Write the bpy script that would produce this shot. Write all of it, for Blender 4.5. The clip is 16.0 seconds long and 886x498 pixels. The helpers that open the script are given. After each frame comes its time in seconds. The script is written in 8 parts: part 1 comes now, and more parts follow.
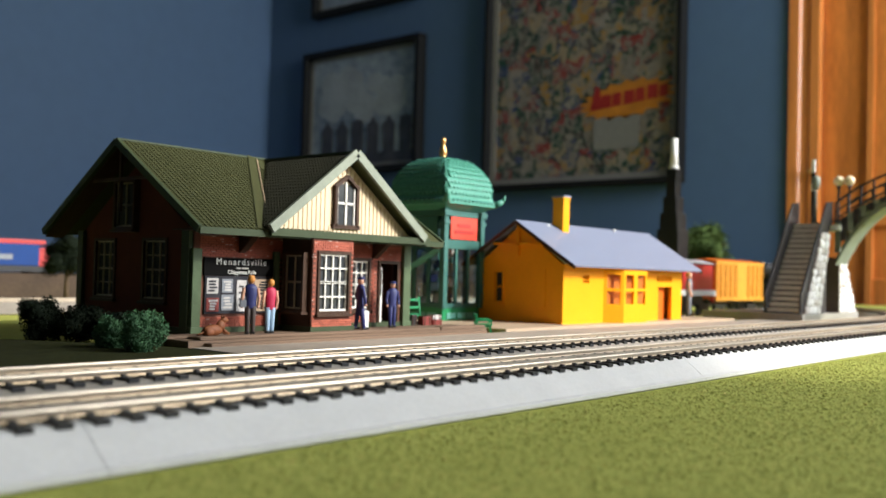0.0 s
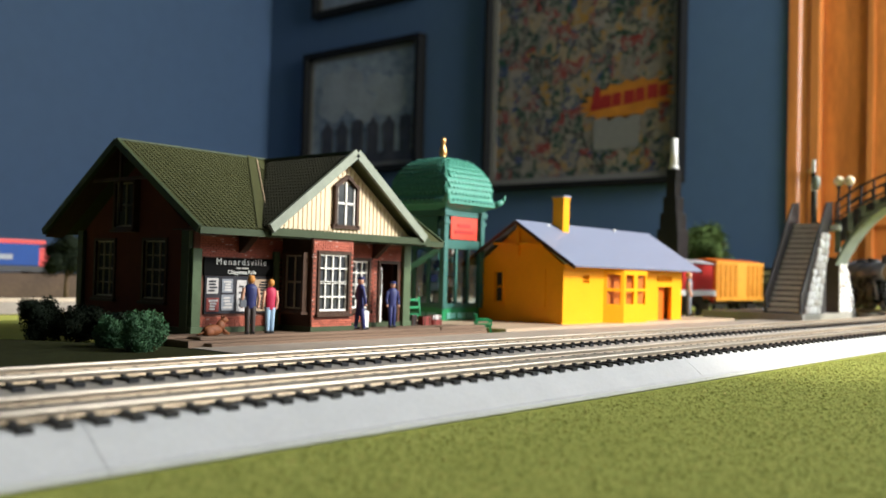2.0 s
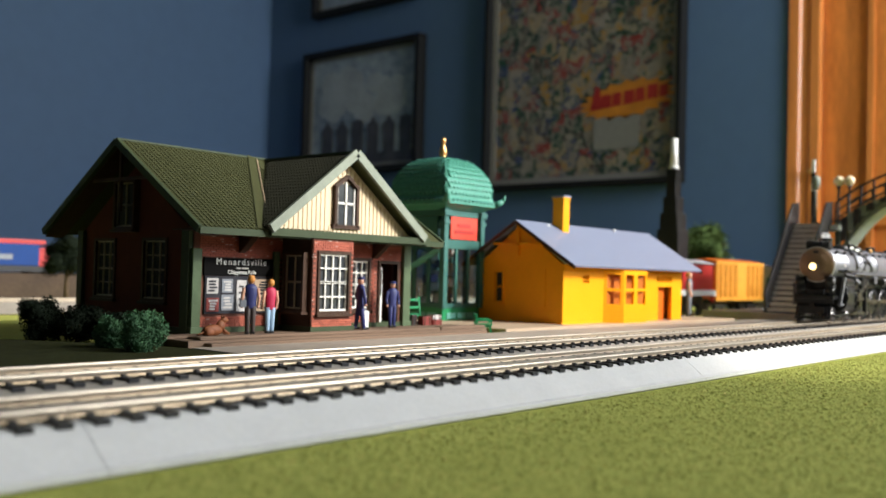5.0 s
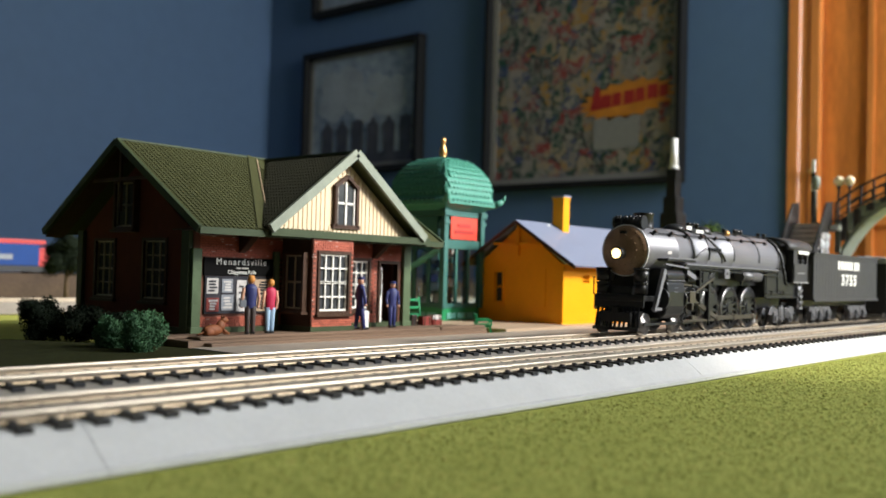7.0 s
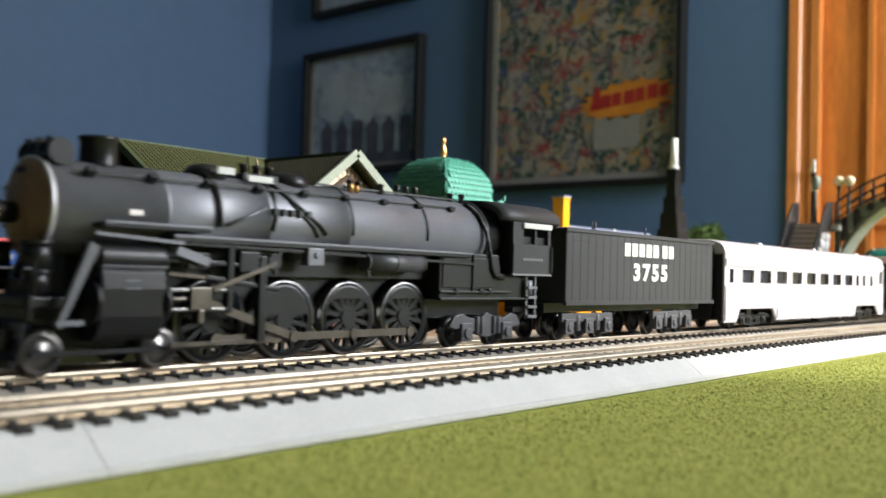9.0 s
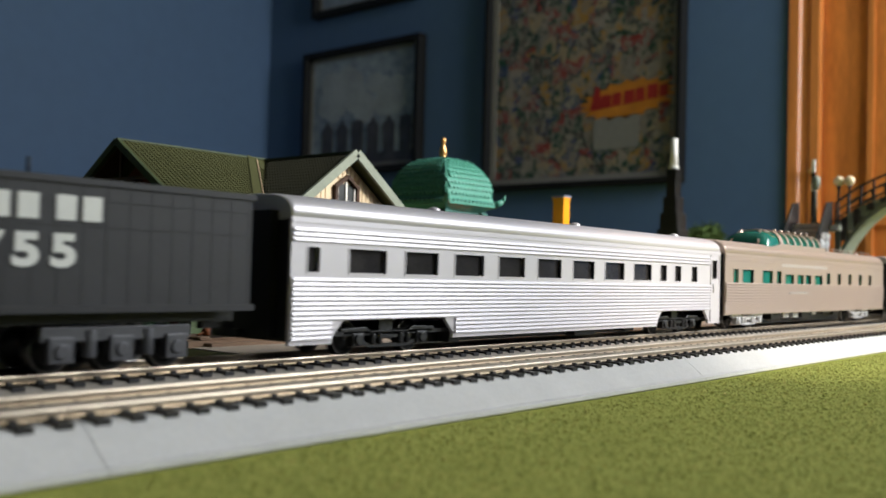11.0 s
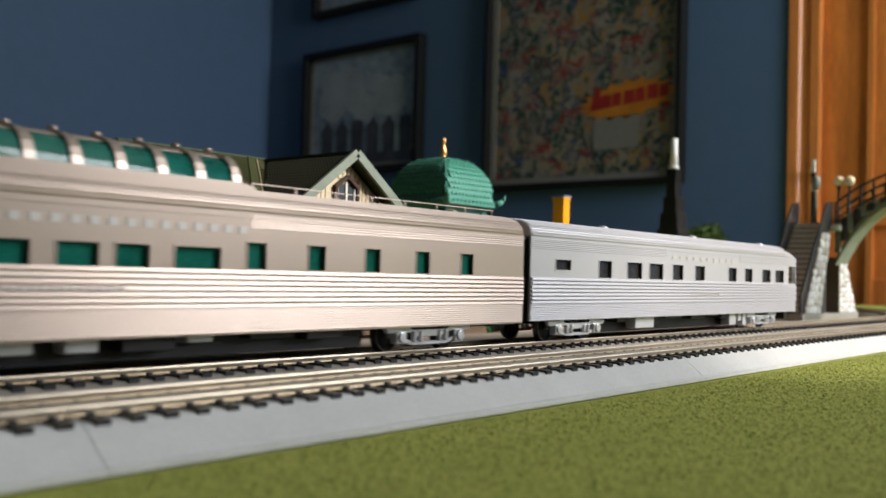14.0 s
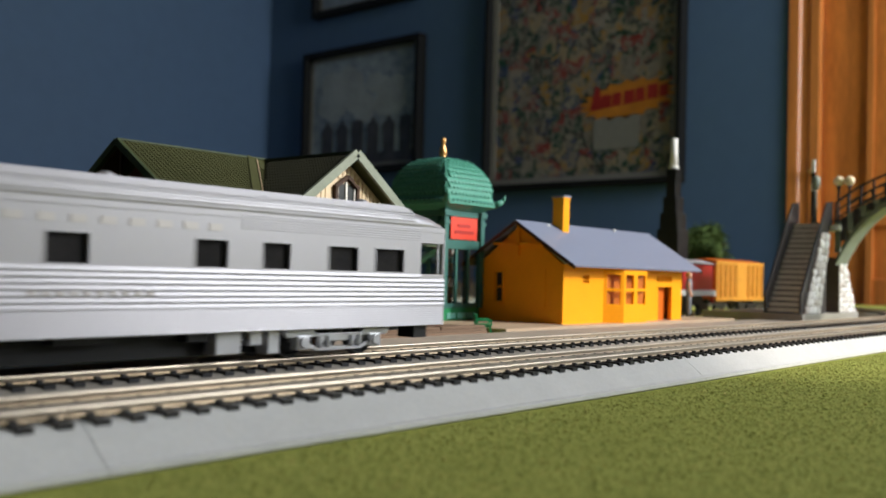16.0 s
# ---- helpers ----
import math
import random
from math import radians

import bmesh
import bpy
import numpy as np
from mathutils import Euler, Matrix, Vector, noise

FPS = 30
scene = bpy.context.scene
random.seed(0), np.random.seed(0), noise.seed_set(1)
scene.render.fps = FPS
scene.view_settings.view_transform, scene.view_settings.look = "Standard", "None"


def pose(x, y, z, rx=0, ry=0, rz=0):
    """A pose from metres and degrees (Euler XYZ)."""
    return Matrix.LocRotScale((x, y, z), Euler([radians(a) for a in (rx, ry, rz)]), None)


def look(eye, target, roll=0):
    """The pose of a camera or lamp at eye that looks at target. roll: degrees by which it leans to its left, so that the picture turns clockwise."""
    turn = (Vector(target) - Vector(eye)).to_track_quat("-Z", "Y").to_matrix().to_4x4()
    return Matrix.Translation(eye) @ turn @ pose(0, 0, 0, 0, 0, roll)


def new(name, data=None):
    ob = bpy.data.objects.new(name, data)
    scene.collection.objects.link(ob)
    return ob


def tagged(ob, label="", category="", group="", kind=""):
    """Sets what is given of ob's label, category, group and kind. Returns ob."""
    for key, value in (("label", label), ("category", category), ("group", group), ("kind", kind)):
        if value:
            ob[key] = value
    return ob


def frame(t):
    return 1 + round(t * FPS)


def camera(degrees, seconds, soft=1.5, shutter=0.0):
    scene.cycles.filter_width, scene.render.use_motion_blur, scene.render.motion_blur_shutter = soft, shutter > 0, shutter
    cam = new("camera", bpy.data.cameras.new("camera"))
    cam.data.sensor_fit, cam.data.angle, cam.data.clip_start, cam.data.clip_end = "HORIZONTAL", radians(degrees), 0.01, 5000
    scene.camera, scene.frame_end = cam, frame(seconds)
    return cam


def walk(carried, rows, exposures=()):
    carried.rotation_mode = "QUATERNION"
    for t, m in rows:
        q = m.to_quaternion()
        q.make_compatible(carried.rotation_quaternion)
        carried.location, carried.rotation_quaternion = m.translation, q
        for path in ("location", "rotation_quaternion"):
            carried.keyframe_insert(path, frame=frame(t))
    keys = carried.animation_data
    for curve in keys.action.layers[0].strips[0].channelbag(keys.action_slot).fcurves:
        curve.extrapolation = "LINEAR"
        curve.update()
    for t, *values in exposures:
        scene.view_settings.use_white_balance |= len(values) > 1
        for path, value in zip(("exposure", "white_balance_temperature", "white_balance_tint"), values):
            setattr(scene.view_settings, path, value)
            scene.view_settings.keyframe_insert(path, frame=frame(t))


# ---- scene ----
# ================= camera =================
cam = camera(50.62, 16.0, soft=1.5, shutter=0.28)
EYE = (0.0, 0.0, 0.0354)
YAW, PITCH, ROLL = radians(40.208), radians(1.548), 1.51
AIM = (math.cos(YAW) * math.cos(PITCH), math.sin(YAW) * math.cos(PITCH), EYE[2] + math.sin(PITCH))
cam.data.dof.use_dof = True
cam.data.dof.focus_distance = 0.36
cam.data.dof.aperture_fstop = 18.0
VIEW = look(EYE, AIM, ROLL)
walk(cam, [(0.0, VIEW), (16.0, VIEW)],
     exposures=[(0.0, 0.03), (4.0, -0.01), (6.3, -0.04), (8.0, 0.02), (8.6, 0.24), (9.2, 0.26), (11.3, -0.48), (12.5, -0.62), (14.0, -0.60), (16.0, -0.57)])

# ================= light =================
SUN_DIR = Vector((0.35, -0.80, 0.50)).normalized()
world = bpy.data.worlds.new("sky")
scene.world = world
world.use_nodes = True
wn = world.node_tree
sky = wn.nodes.new("ShaderNodeTexSky")
sky.sky_type = "NISHITA"
sky.sun_disc = False
sky.sun_elevation = math.asin(SUN_DIR.z)
sky.sun_rotation = math.atan2(SUN_DIR.x, SUN_DIR.y)
wn.links.new(sky.outputs[0], wn.nodes["Background"].inputs[0])
wn.nodes["Background"].inputs[1].default_value = 0.12

sun = new("sun", bpy.data.lights.new("sun", "SUN"))
sun.data.energy = 4.2
sun.data.angle = radians(4.0)
sun.data.color = (1.0, 0.94, 0.85)
sun.matrix_world = look(SUN_DIR * 5, (0, 0, 0))

# daylight that comes in at the window
win_lamp = new("window_daylight", bpy.data.lights.new("window_daylight", "AREA"))
win_lamp.data.shape = "RECTANGLE"
win_lamp.data.size, win_lamp.data.size_y = 1.08, 1.25
win_lamp.data.energy = 55.0
win_lamp.data.color = (0.92, 0.96, 1.0)
win_lamp.matrix_world = look((1.40, -1.03, 0.95), (1.2, 0.45, 0.35))

# ================= materials =================


def mat(name, color, rough=0.6, metal=0.0, var=0.15, scale=60.0, bump=0.0, bump_scale=400.0, tint=None,
        spec=0.5, coat=0.0, stretch=None, random=0.0, trans=0.0, rv=0.08):
    """Principled surface with two scales of colour variation and a fine relief, in object space."""
    m = bpy.data.materials.new(name)
    m.use_nodes = True
    nt = m.node_tree
    b = nt.nodes["Principled BSDF"]
    b.inputs["Roughness"].default_value = rough
    b.inputs["Metallic"].default_value = metal
    b.inputs["Specular IOR Level"].default_value = spec
    b.inputs["Coat Weight"].default_value = coat
    b.inputs["Transmission Weight"].default_value = trans
    co = nt.nodes.new("ShaderNodeTexCoord")
    vec = co.outputs["Object"]
    if stretch:
        mp = nt.nodes.new("ShaderNodeMapping")
        mp.inputs["Scale"].default_value = stretch
        nt.links.new(vec, mp.inputs["Vector"])
        vec = mp.outputs["Vector"]
    n1 = nt.nodes.new("ShaderNodeTexNoise")
    n1.inputs["Scale"].default_value = scale
    n1.inputs["Detail"].default_value = 6
    n2 = nt.nodes.new("ShaderNodeTexNoise")
    n2.inputs["Scale"].default_value = scale * 9
    n2.inputs["Detail"].default_value = 4
    for n in (n1, n2):
        nt.links.new(vec, n.inputs["Vector"])
    mix = nt.nodes.new("ShaderNodeMath")
    mix.operation = "MULTIPLY_ADD"
    mix.inputs[1].default_value = 0.45
    nt.links.new(n2.outputs[0], mix.inputs[0])
    h = nt.nodes.new("ShaderNodeMath")
    h.operation = "MULTIPLY"
    h.inputs[1].default_value = 0.55
    nt.links.new(n1.outputs[0], h.inputs[0])
    nt.links.new(h.outputs[0], mix.inputs[2])
    val = mix.outputs[0]
    if random:
        oi = nt.nodes.new("ShaderNodeObjectInfo")
        ra = nt.nodes.new("ShaderNodeMath")
        ra.operation = "MULTIPLY_ADD"
        ra.inputs[1].default_value = random
        nt.links.new(oi.outputs["Random"], ra.inputs[0])
        nt.links.new(val, ra.inputs[2])
        val = ra.outputs[0]
    ramp = nt.nodes.new("ShaderNodeValToRGB")
    lo = [c * (1 - var) for c in color]
    hi = [min(1.0, c * (1 + var)) for c in (tint or color)]
    ramp.color_ramp.elements[0].position = 0.32
    ramp.color_ramp.elements[0].color = (*lo, 1)
    ramp.color_ramp.elements[1].position = 0.68 + random * 0.6
    ramp.color_ramp.elements[1].color = (*hi, 1)
    nt.links.new(val, ramp.inputs[0])
    nt.links.new(ramp.outputs[0], b.inputs["Base Color"])
    rr = nt.nodes.new("ShaderNodeMapRange")
    rr.inputs["To Min"].default_value = max(0.02, rough - rv)
    rr.inputs["To Max"].default_value = min(1.0, rough + rv)
    nt.links.new(n1.outputs[0], rr.inputs["Value"])
    nt.links.new(rr.outputs[0], b.inputs["Roughness"])
    if bump:
        n3 = nt.nodes.new("ShaderNodeTexNoise")
        n3.inputs["Scale"].default_value = bump_scale
        n3.inputs["Detail"].default_value = 5
        nt.links.new(vec, n3.inputs["Vector"])
        bp = nt.nodes.new("ShaderNodeBump")
        bp.inputs["Strength"].default_value = bump
        bp.inputs["Distance"].default_value = 0.0005
        nt.links.new(n3.outputs[0], bp.inputs["Height"])
        nt.links.new(bp.outputs[0], b.inputs["Normal"])
    return m


def glow(name, color, strength):
    m = bpy.data.materials.new(name)
    m.use_nodes = True
    b = m.node_tree.nodes["Principled BSDF"]
    b.inputs["Base Color"].default_value = (*color, 1)
    b.inputs["Emission Color"].default_value = (*color, 1)
    b.inputs["Emission Strength"].default_value = strength
    return m


def patches(name, colors, scale, rough=0.35, mixwith=(0.75, 0.72, 0.62), fine=1.0):
    """Printed picture: many small irregular patches of several inks."""
    m = bpy.data.materials.new(name)
    m.use_nodes = True
    nt = m.node_tree
    b = nt.nodes["Principled BSDF"]
    b.inputs["Roughness"].default_value = rough
    co = nt.nodes.new("ShaderNodeTexCoord")
    no = nt.nodes.new("ShaderNodeTexNoise")
    no.inputs["Scale"].default_value = scale * 0.7
    no.inputs["Detail"].default_value = 3
    nt.links.new(co.outputs["Object"], no.inputs["Vector"])
    ad = nt.nodes.new("ShaderNodeMixRGB")
    ad.blend_type = "LINEAR_LIGHT"
    ad.inputs[0].default_value = 0.08
    nt.links.new(co.outputs["Object"], ad.inputs[1])
    nt.links.new(no.outputs[1], ad.inputs[2])
    vo = nt.nodes.new("ShaderNodeTexVoronoi")
    vo.inputs["Scale"].default_value = scale
    nt.links.new(ad.outputs[0], vo.inputs["Vector"])
    sp = nt.nodes.new("ShaderNodeSeparateColor")
    nt.links.new(vo.outputs["Color"], sp.inputs[0])
    ramp = nt.nodes.new("ShaderNodeValToRGB")
    ramp.color_ramp.interpolation = "CONSTANT"
    els = ramp.color_ramp.elements
    while len(els) < len(colors):
        els.new(0.5)
    for i, c in enumerate(colors):
        els[i].position = i / len(colors)
        els[i].color = (*c, 1)
    nt.links.new(sp.outputs[0], ramp.inputs[0])
    v2 = nt.nodes.new("ShaderNodeTexVoronoi")
    v2.inputs["Scale"].default_value = scale * 3.3
    nt.links.new(ad.outputs[0], v2.inputs["Vector"])
    s2 = nt.nodes.new("ShaderNodeSeparateColor")
    nt.links.new(v2.outputs["Color"], s2.inputs[0])
    gt = nt.nodes.new("ShaderNodeMath")
    gt.operation = "GREATER_THAN"
    gt.inputs[1].default_value = 1.0 - 0.45 * fine
    nt.links.new(s2.outputs[1], gt.inputs[0])
    mx = nt.nodes.new("ShaderNodeMixRGB")
    nt.links.new(gt.outputs[0], mx.inputs[0])
    nt.links.new(ramp.outputs[0], mx.inputs[1])
    mx.inputs[2].default_value = (*mixwith, 1)
    nt.links.new(mx.outputs[0], b.inputs["Base Color"])
    return m


def flock(name, stops):
    """Matt fibres, each of its own shade."""
    m = bpy.data.materials.new(name)
    m.use_nodes = True
    nt = m.node_tree
    b = nt.nodes["Principled BSDF"]
    b.inputs["Roughness"].default_value = 0.95
    b.inputs["Specular IOR Level"].default_value = 0.1
    ge = nt.nodes.new("ShaderNodeNewGeometry")
    ramp = nt.nodes.new("ShaderNodeValToRGB")
    els = ramp.color_ramp.elements
    while len(els) < len(stops):
        els.new(0.5)
    for e, (pos, c) in zip(els, stops):
        e.position, e.color = pos, (*c, 1)
    nt.links.new(ge.outputs["Random Per Island"], ramp.inputs[0])
    nt.links.new(ramp.outputs[0], b.inputs["Base Color"])
    return m


M = {}
M["wall"] = mat("blue_wall_paint", (0.070, 0.128, 0.232), 0.75, var=0.05, scale=3, bump=0.15, bump_scale=250)
M["ceiling"] = mat("ceiling_paint", (0.50, 0.50, 0.48), 0.8, var=0.04, scale=3)
M["floor"] = mat("carpet", (0.32, 0.27, 0.21), 0.95, var=0.2, scale=8, bump=0.5, bump_scale=300)
M["grass"] = mat("grass_mat", (0.305, 0.345, 0.068), 0.97, var=0.26, scale=1900, bump=0.8, bump_scale=4500, tint=(0.56, 0.57, 0.14), spec=0.15)
M["grass_blade"] = flock("grass_fibre", [(0.0, (0.13, 0.17, 0.030)), (0.35, (0.25, 0.29, 0.055)), (0.75, (0.40, 0.42, 0.095)), (0.94, (0.58, 0.53, 0.15)), (1.0, (0.80, 0.62, 0.22))])
M["board"] = mat("layout_board_edge", (0.35, 0.25, 0.15), 0.7, var=0.2, scale=20, stretch=(1, 1, 8), spec=0.2)
M["pine"] = mat("orange_pine", (0.58, 0.175, 0.032), 0.4, var=0.28, scale=9, stretch=(6, 6, 0.5), tint=(0.70, 0.23, 0.045), coat=0.3)
M["pine_b"] = mat("pine_casing", (0.64, 0.22, 0.05), 0.38, var=0.3, scale=12, stretch=(8, 8, 0.4), coat=0.3)
M["frame"] = mat("black_frame", (0.010, 0.010, 0.010), 0.6, var=0.2, spec=0.2)
M["mount"] = mat("grey_mount", (0.20, 0.19, 0.17), 0.7, var=0.08)
M["white"] = mat("white_paint", (0.75, 0.75, 0.72), 0.55, var=0.06)
M["roadbed"] = mat("grey_roadbed_plastic", (0.66, 0.65, 0.63), 0.6, spec=0.2, var=0.07, scale=90, bump=0.35, bump_scale=2200)
M["tie"] = mat("black_tie_plastic", (0.012, 0.011, 0.011), 0.5, var=0.3, scale=200, bump=0.2, random=0.1)
M["ballast"] = mat("roadbed_top", (0.33, 0.285, 0.23), 0.8, spec=0.12, var=0.25, scale=150, bump=0.5, bump_scale=1500, tint=(0.42, 0.37, 0.30))
# brownish weathered roadbed; on the return track its dark tone stands for shade
M["roadbed_b"] = mat("weathered_shaded_roadbed", (0.30, 0.27, 0.23), 0.8, spec=0.15, var=0.15, scale=70, bump=0.35, bump_scale=2000)
M["rail"] = mat("nickel_rail", (0.55, 0.47, 0.365), 0.37, metal=0.85, var=0.2, scale=100, stretch=(0.2, 1, 1))
M["planks"] = mat("weathered_plank", (0.165, 0.110, 0.075), 0.75, var=0.25, scale=60, stretch=(0.2, 3, 3), bump=0.4, bump_scale=500, random=0.3, spec=0.2)
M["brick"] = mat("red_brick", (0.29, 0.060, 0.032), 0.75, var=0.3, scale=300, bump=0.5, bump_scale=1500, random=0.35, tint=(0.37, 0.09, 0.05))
M["mortar"] = mat("mortar", (0.16, 0.06, 0.04), 0.9, var=0.3, scale=300)
M["mortar_w"] = mat("light_mortar", (0.55, 0.42, 0.36), 0.9, var=0.3, scale=300)
# same brick as the front, darkened for walls turned from the light
M["shadebrick"] = mat("shaded_brick", (0.105, 0.026, 0.015), 0.8, var=0.3, scale=220, random=0.3, spec=0.2)
M["gtrim"] = mat("dark_green_trim", (0.045, 0.063, 0.030), 0.5, var=0.2, scale=150, bump=0.2, spec=0.2)
M["ltrim"] = mat("sage_green_trim", (0.215, 0.245, 0.185), 0.5, var=0.2, scale=150, bump=0.25)
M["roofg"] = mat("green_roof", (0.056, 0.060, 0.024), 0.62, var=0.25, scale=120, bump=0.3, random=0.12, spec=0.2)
# roof green darkened for the gable slope that lies in shade
M["roofg_shade"] = mat("shaded_green_roof", (0.030, 0.031, 0.018), 0.7, var=0.3, scale=160, bump=0.4, random=0.12, spec=0.2)
M["cream"] = mat("cream_siding", (0.70, 0.56, 0.37), 0.6, var=0.07, scale=120, random=0.08)
# brown trim; also painted under the station roof in place of shade
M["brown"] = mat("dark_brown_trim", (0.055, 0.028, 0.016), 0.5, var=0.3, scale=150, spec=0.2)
M["wsash"] = mat("white_sash", (0.78, 0.76, 0.70), 0.5, var=0.06)
M["csash"] = mat("cream_sash", (0.34, 0.29, 0.19), 0.5, var=0.1)
M["dark"] = mat("dark_interior", (0.012, 0.011, 0.011), 0.6, var=0.3)
M["black"] = mat("black_plastic", (0.010, 0.010, 0.010), 0.4, var=0.2)
M["sign"] = mat("black_sign", (0.006, 0.006, 0.006), 0.85, var=0.1, spec=0.08)
M["paper"] = mat("paper_sheet", (0.50, 0.48, 0.46), 0.7, var=0.2, scale=400)
M["slate"] = mat("notice_board", (0.035, 0.035, 0.042), 0.8, var=0.35, scale=120, spec=0.2)
M["verd"] = mat("verdigris_roof", (0.070, 0.275, 0.205), 0.42, var=0.2, scale=120, bump=0.3, random=0.15)
M["teal"] = mat("teal_paint", (0.035, 0.14, 0.12), 0.45, var=0.15, scale=120, bump=0.15)
M["teal_l"] = mat("light_teal_panel", (0.17, 0.50, 0.42), 0.45, var=0.1, scale=120)
M["greenb"] = mat("green_plastic", (0.018, 0.26, 0.10), 0.38, var=0.12, scale=120)
M["gold"] = mat("gold_finial", (0.75, 0.42, 0.16), 0.32, metal=0.85, var=0.12, scale=200)
M["red"] = mat("red_sign", (0.75, 0.06, 0.03), 0.45, var=0.1, scale=200)
M["red_d"] = mat("red_sign_line", (0.40, 0.02, 0.012), 0.5, var=0.1)
M["yellow"] = mat("yellow_plastic", (0.92, 0.355, 0.003), 0.42, spec=0.25, var=0.06, scale=60, bump=0.1, bump_scale=900)
M["yell_d"] = mat("amber_plastic", (0.62, 0.13, 0.006), 0.38, var=0.08, scale=60)
M["bluegrey"] = mat("bluegrey_roof", (0.20, 0.23, 0.32), 0.42, var=0.07, scale=60, bump=0.25, bump_scale=1200)
M["slab"] = mat("tan_base", (0.46, 0.34, 0.23), 0.6, var=0.12, scale=50)
M["concrete"] = mat("grey_base", (0.33, 0.31, 0.28), 0.7, var=0.15, scale=50, bump=0.3)
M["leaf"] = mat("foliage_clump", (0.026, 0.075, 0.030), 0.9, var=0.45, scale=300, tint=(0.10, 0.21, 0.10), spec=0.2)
# foliage with the shade of the station's left side put into its colour
M["leaf_shade"] = mat("shaded_foliage_clump", (0.012, 0.018, 0.011), 0.9, var=0.4, scale=300, spec=0.08)
M["leaf_t"] = mat("tree_foliage", (0.030, 0.060, 0.014), 0.9, var=0.4, scale=200, tint=(0.065, 0.105, 0.026), spec=0.2)
M["bark"] = mat("bark", (0.10, 0.065, 0.04), 0.9, var=0.3, scale=200)
M["trunkb"] = mat("dark_brown_board", (0.065, 0.045, 0.032), 0.8, var=0.3, scale=40, spec=0.2)
M["stone"] = mat("pale_stone", (0.60, 0.50, 0.42), 0.8, var=0.3, scale=250, bump=0.6, random=0.45, tint=(0.84, 0.81, 0.77))
M["stone_j"] = mat("stone_joint", (0.16, 0.12, 0.10), 0.9, var=0.2)
M["stepg"] = mat("grey_step", (0.72, 0.72, 0.69), 0.6, var=0.12, scale=150, bump=0.2)
M["rust"] = mat("dark_bridge_rail", (0.040, 0.035, 0.034), 0.5, var=0.3, scale=200)
M["arch"] = mat("grey_green_arch", (0.20, 0.23, 0.19), 0.55, var=0.2, scale=120, bump=0.2)
M["globe"] = mat("milk_globe", (0.85, 0.70, 0.45), 0.3, var=0.05)
M["skin"] = mat("flesh_paint", (0.62, 0.33, 0.22), 0.6, var=0.06)
M["hair"] = mat("orange_hair_paint", (0.62, 0.26, 0.05), 0.6, var=0.1)
M["navy"] = mat("navy_paint", (0.018, 0.025, 0.12), 0.55, var=0.15, scale=400)
M["crimson"] = mat("crimson_paint", (0.45, 0.012, 0.06), 0.55, var=0.1, scale=400)
M["jeans"] = mat("pale_blue_paint", (0.32, 0.47, 0.62), 0.6, var=0.1, scale=400)
M["trouser"] = mat("brown_paint", (0.05, 0.035, 0.03), 0.6, var=0.2, scale=400)
M["greyp"] = mat("grey_paint", (0.20, 0.22, 0.25), 0.55, var=0.1, scale=400)
M["dogfur"] = mat("tan_dog_paint", (0.20, 0.060, 0.016), 0.65, var=0.35, scale=500)
M["maroon"] = mat("maroon_leather", (0.20, 0.025, 0.018), 0.45, var=0.2, scale=300)
M["blue"] = mat("blue_train_paint", (0.010, 0.045, 0.19), 0.6, spec=0.2, var=0.1)
M["redp"] = mat("red_train_paint", (0.42, 0.025, 0.022), 0.35, var=0.1)
M["loco"] = mat("black_loco_paint", (0.013, 0.0132, 0.0140), 0.34, spec=0.4, var=0.18, scale=120, bump=0.08)
M["graph"] = mat("graphite_boiler", (0.185, 0.185, 0.205), 0.40, metal=0.3, var=0.12, scale=100, bump=0.06)
M["smoke"] = mat("brown_smokebox_front", (0.27, 0.165, 0.10), 0.45, metal=0.0, var=0.25, scale=200)
M["steel"] = mat("steel_rod", (0.24, 0.225, 0.215), 0.30, metal=0.9, var=0.12, scale=200)
M["tyre"] = mat("steel_tyre", (0.30, 0.29, 0.28), 0.3, metal=1.0, var=0.1)
M["rodb"] = mat("worn_steel_rod", (0.14, 0.122, 0.105), 0.33, metal=0.85, var=0.15, scale=200)
M["tyred"] = mat("dark_steel_tyre", (0.20, 0.195, 0.19), 0.3, metal=1.0, var=0.15)
M["graphd"] = mat("dark_grey_casting", (0.085, 0.085, 0.092), 0.42, metal=0.2, var=0.2, scale=150, bump=0.1)
M["tender"] = mat("dark_grey_tender", (0.040, 0.040, 0.0425), 0.5, spec=0.3, var=0.12, scale=100, bump=0.06)
M["letter"] = mat("white_lettering", (0.72, 0.72, 0.68), 0.5, var=0.05)
M["silver"] = mat("silver_car_paint", (0.70, 0.665, 0.69), 0.36, metal=0.3, var=0.015, scale=40, rv=0.01)
M["silver2"] = mat("warm_stainless_car", (0.60, 0.475, 0.40), 0.33, metal=0.62, var=0.015, scale=40, rv=0.01)
M["silver3"] = mat("cool_stainless_car", (0.60, 0.575, 0.595), 0.38, metal=0.4, var=0.015, scale=40, rv=0.01)
M["pane"] = mat("dark_window_pane", (0.035, 0.032, 0.032), 0.12, var=0.25, scale=150)
M["pane_g"] = mat("green_window_pane", (0.012, 0.15, 0.11), 0.10, var=0.35, scale=120)
M["clear"] = mat("clear_pane", (0.80, 0.88, 0.88), 0.05, var=0.03, trans=1.0, rv=0.02)
M["letterg"] = mat("grey_lettering", (0.20, 0.20, 0.21), 0.5, var=0.05)
M["truckg"] = mat("grey_truck", (0.70, 0.70, 0.72), 0.32, metal=0.5, var=0.12, scale=200)
M["slatc"] = mat("ochre_slat", (0.58, 0.25, 0.02), 0.5, var=0.2, scale=150)
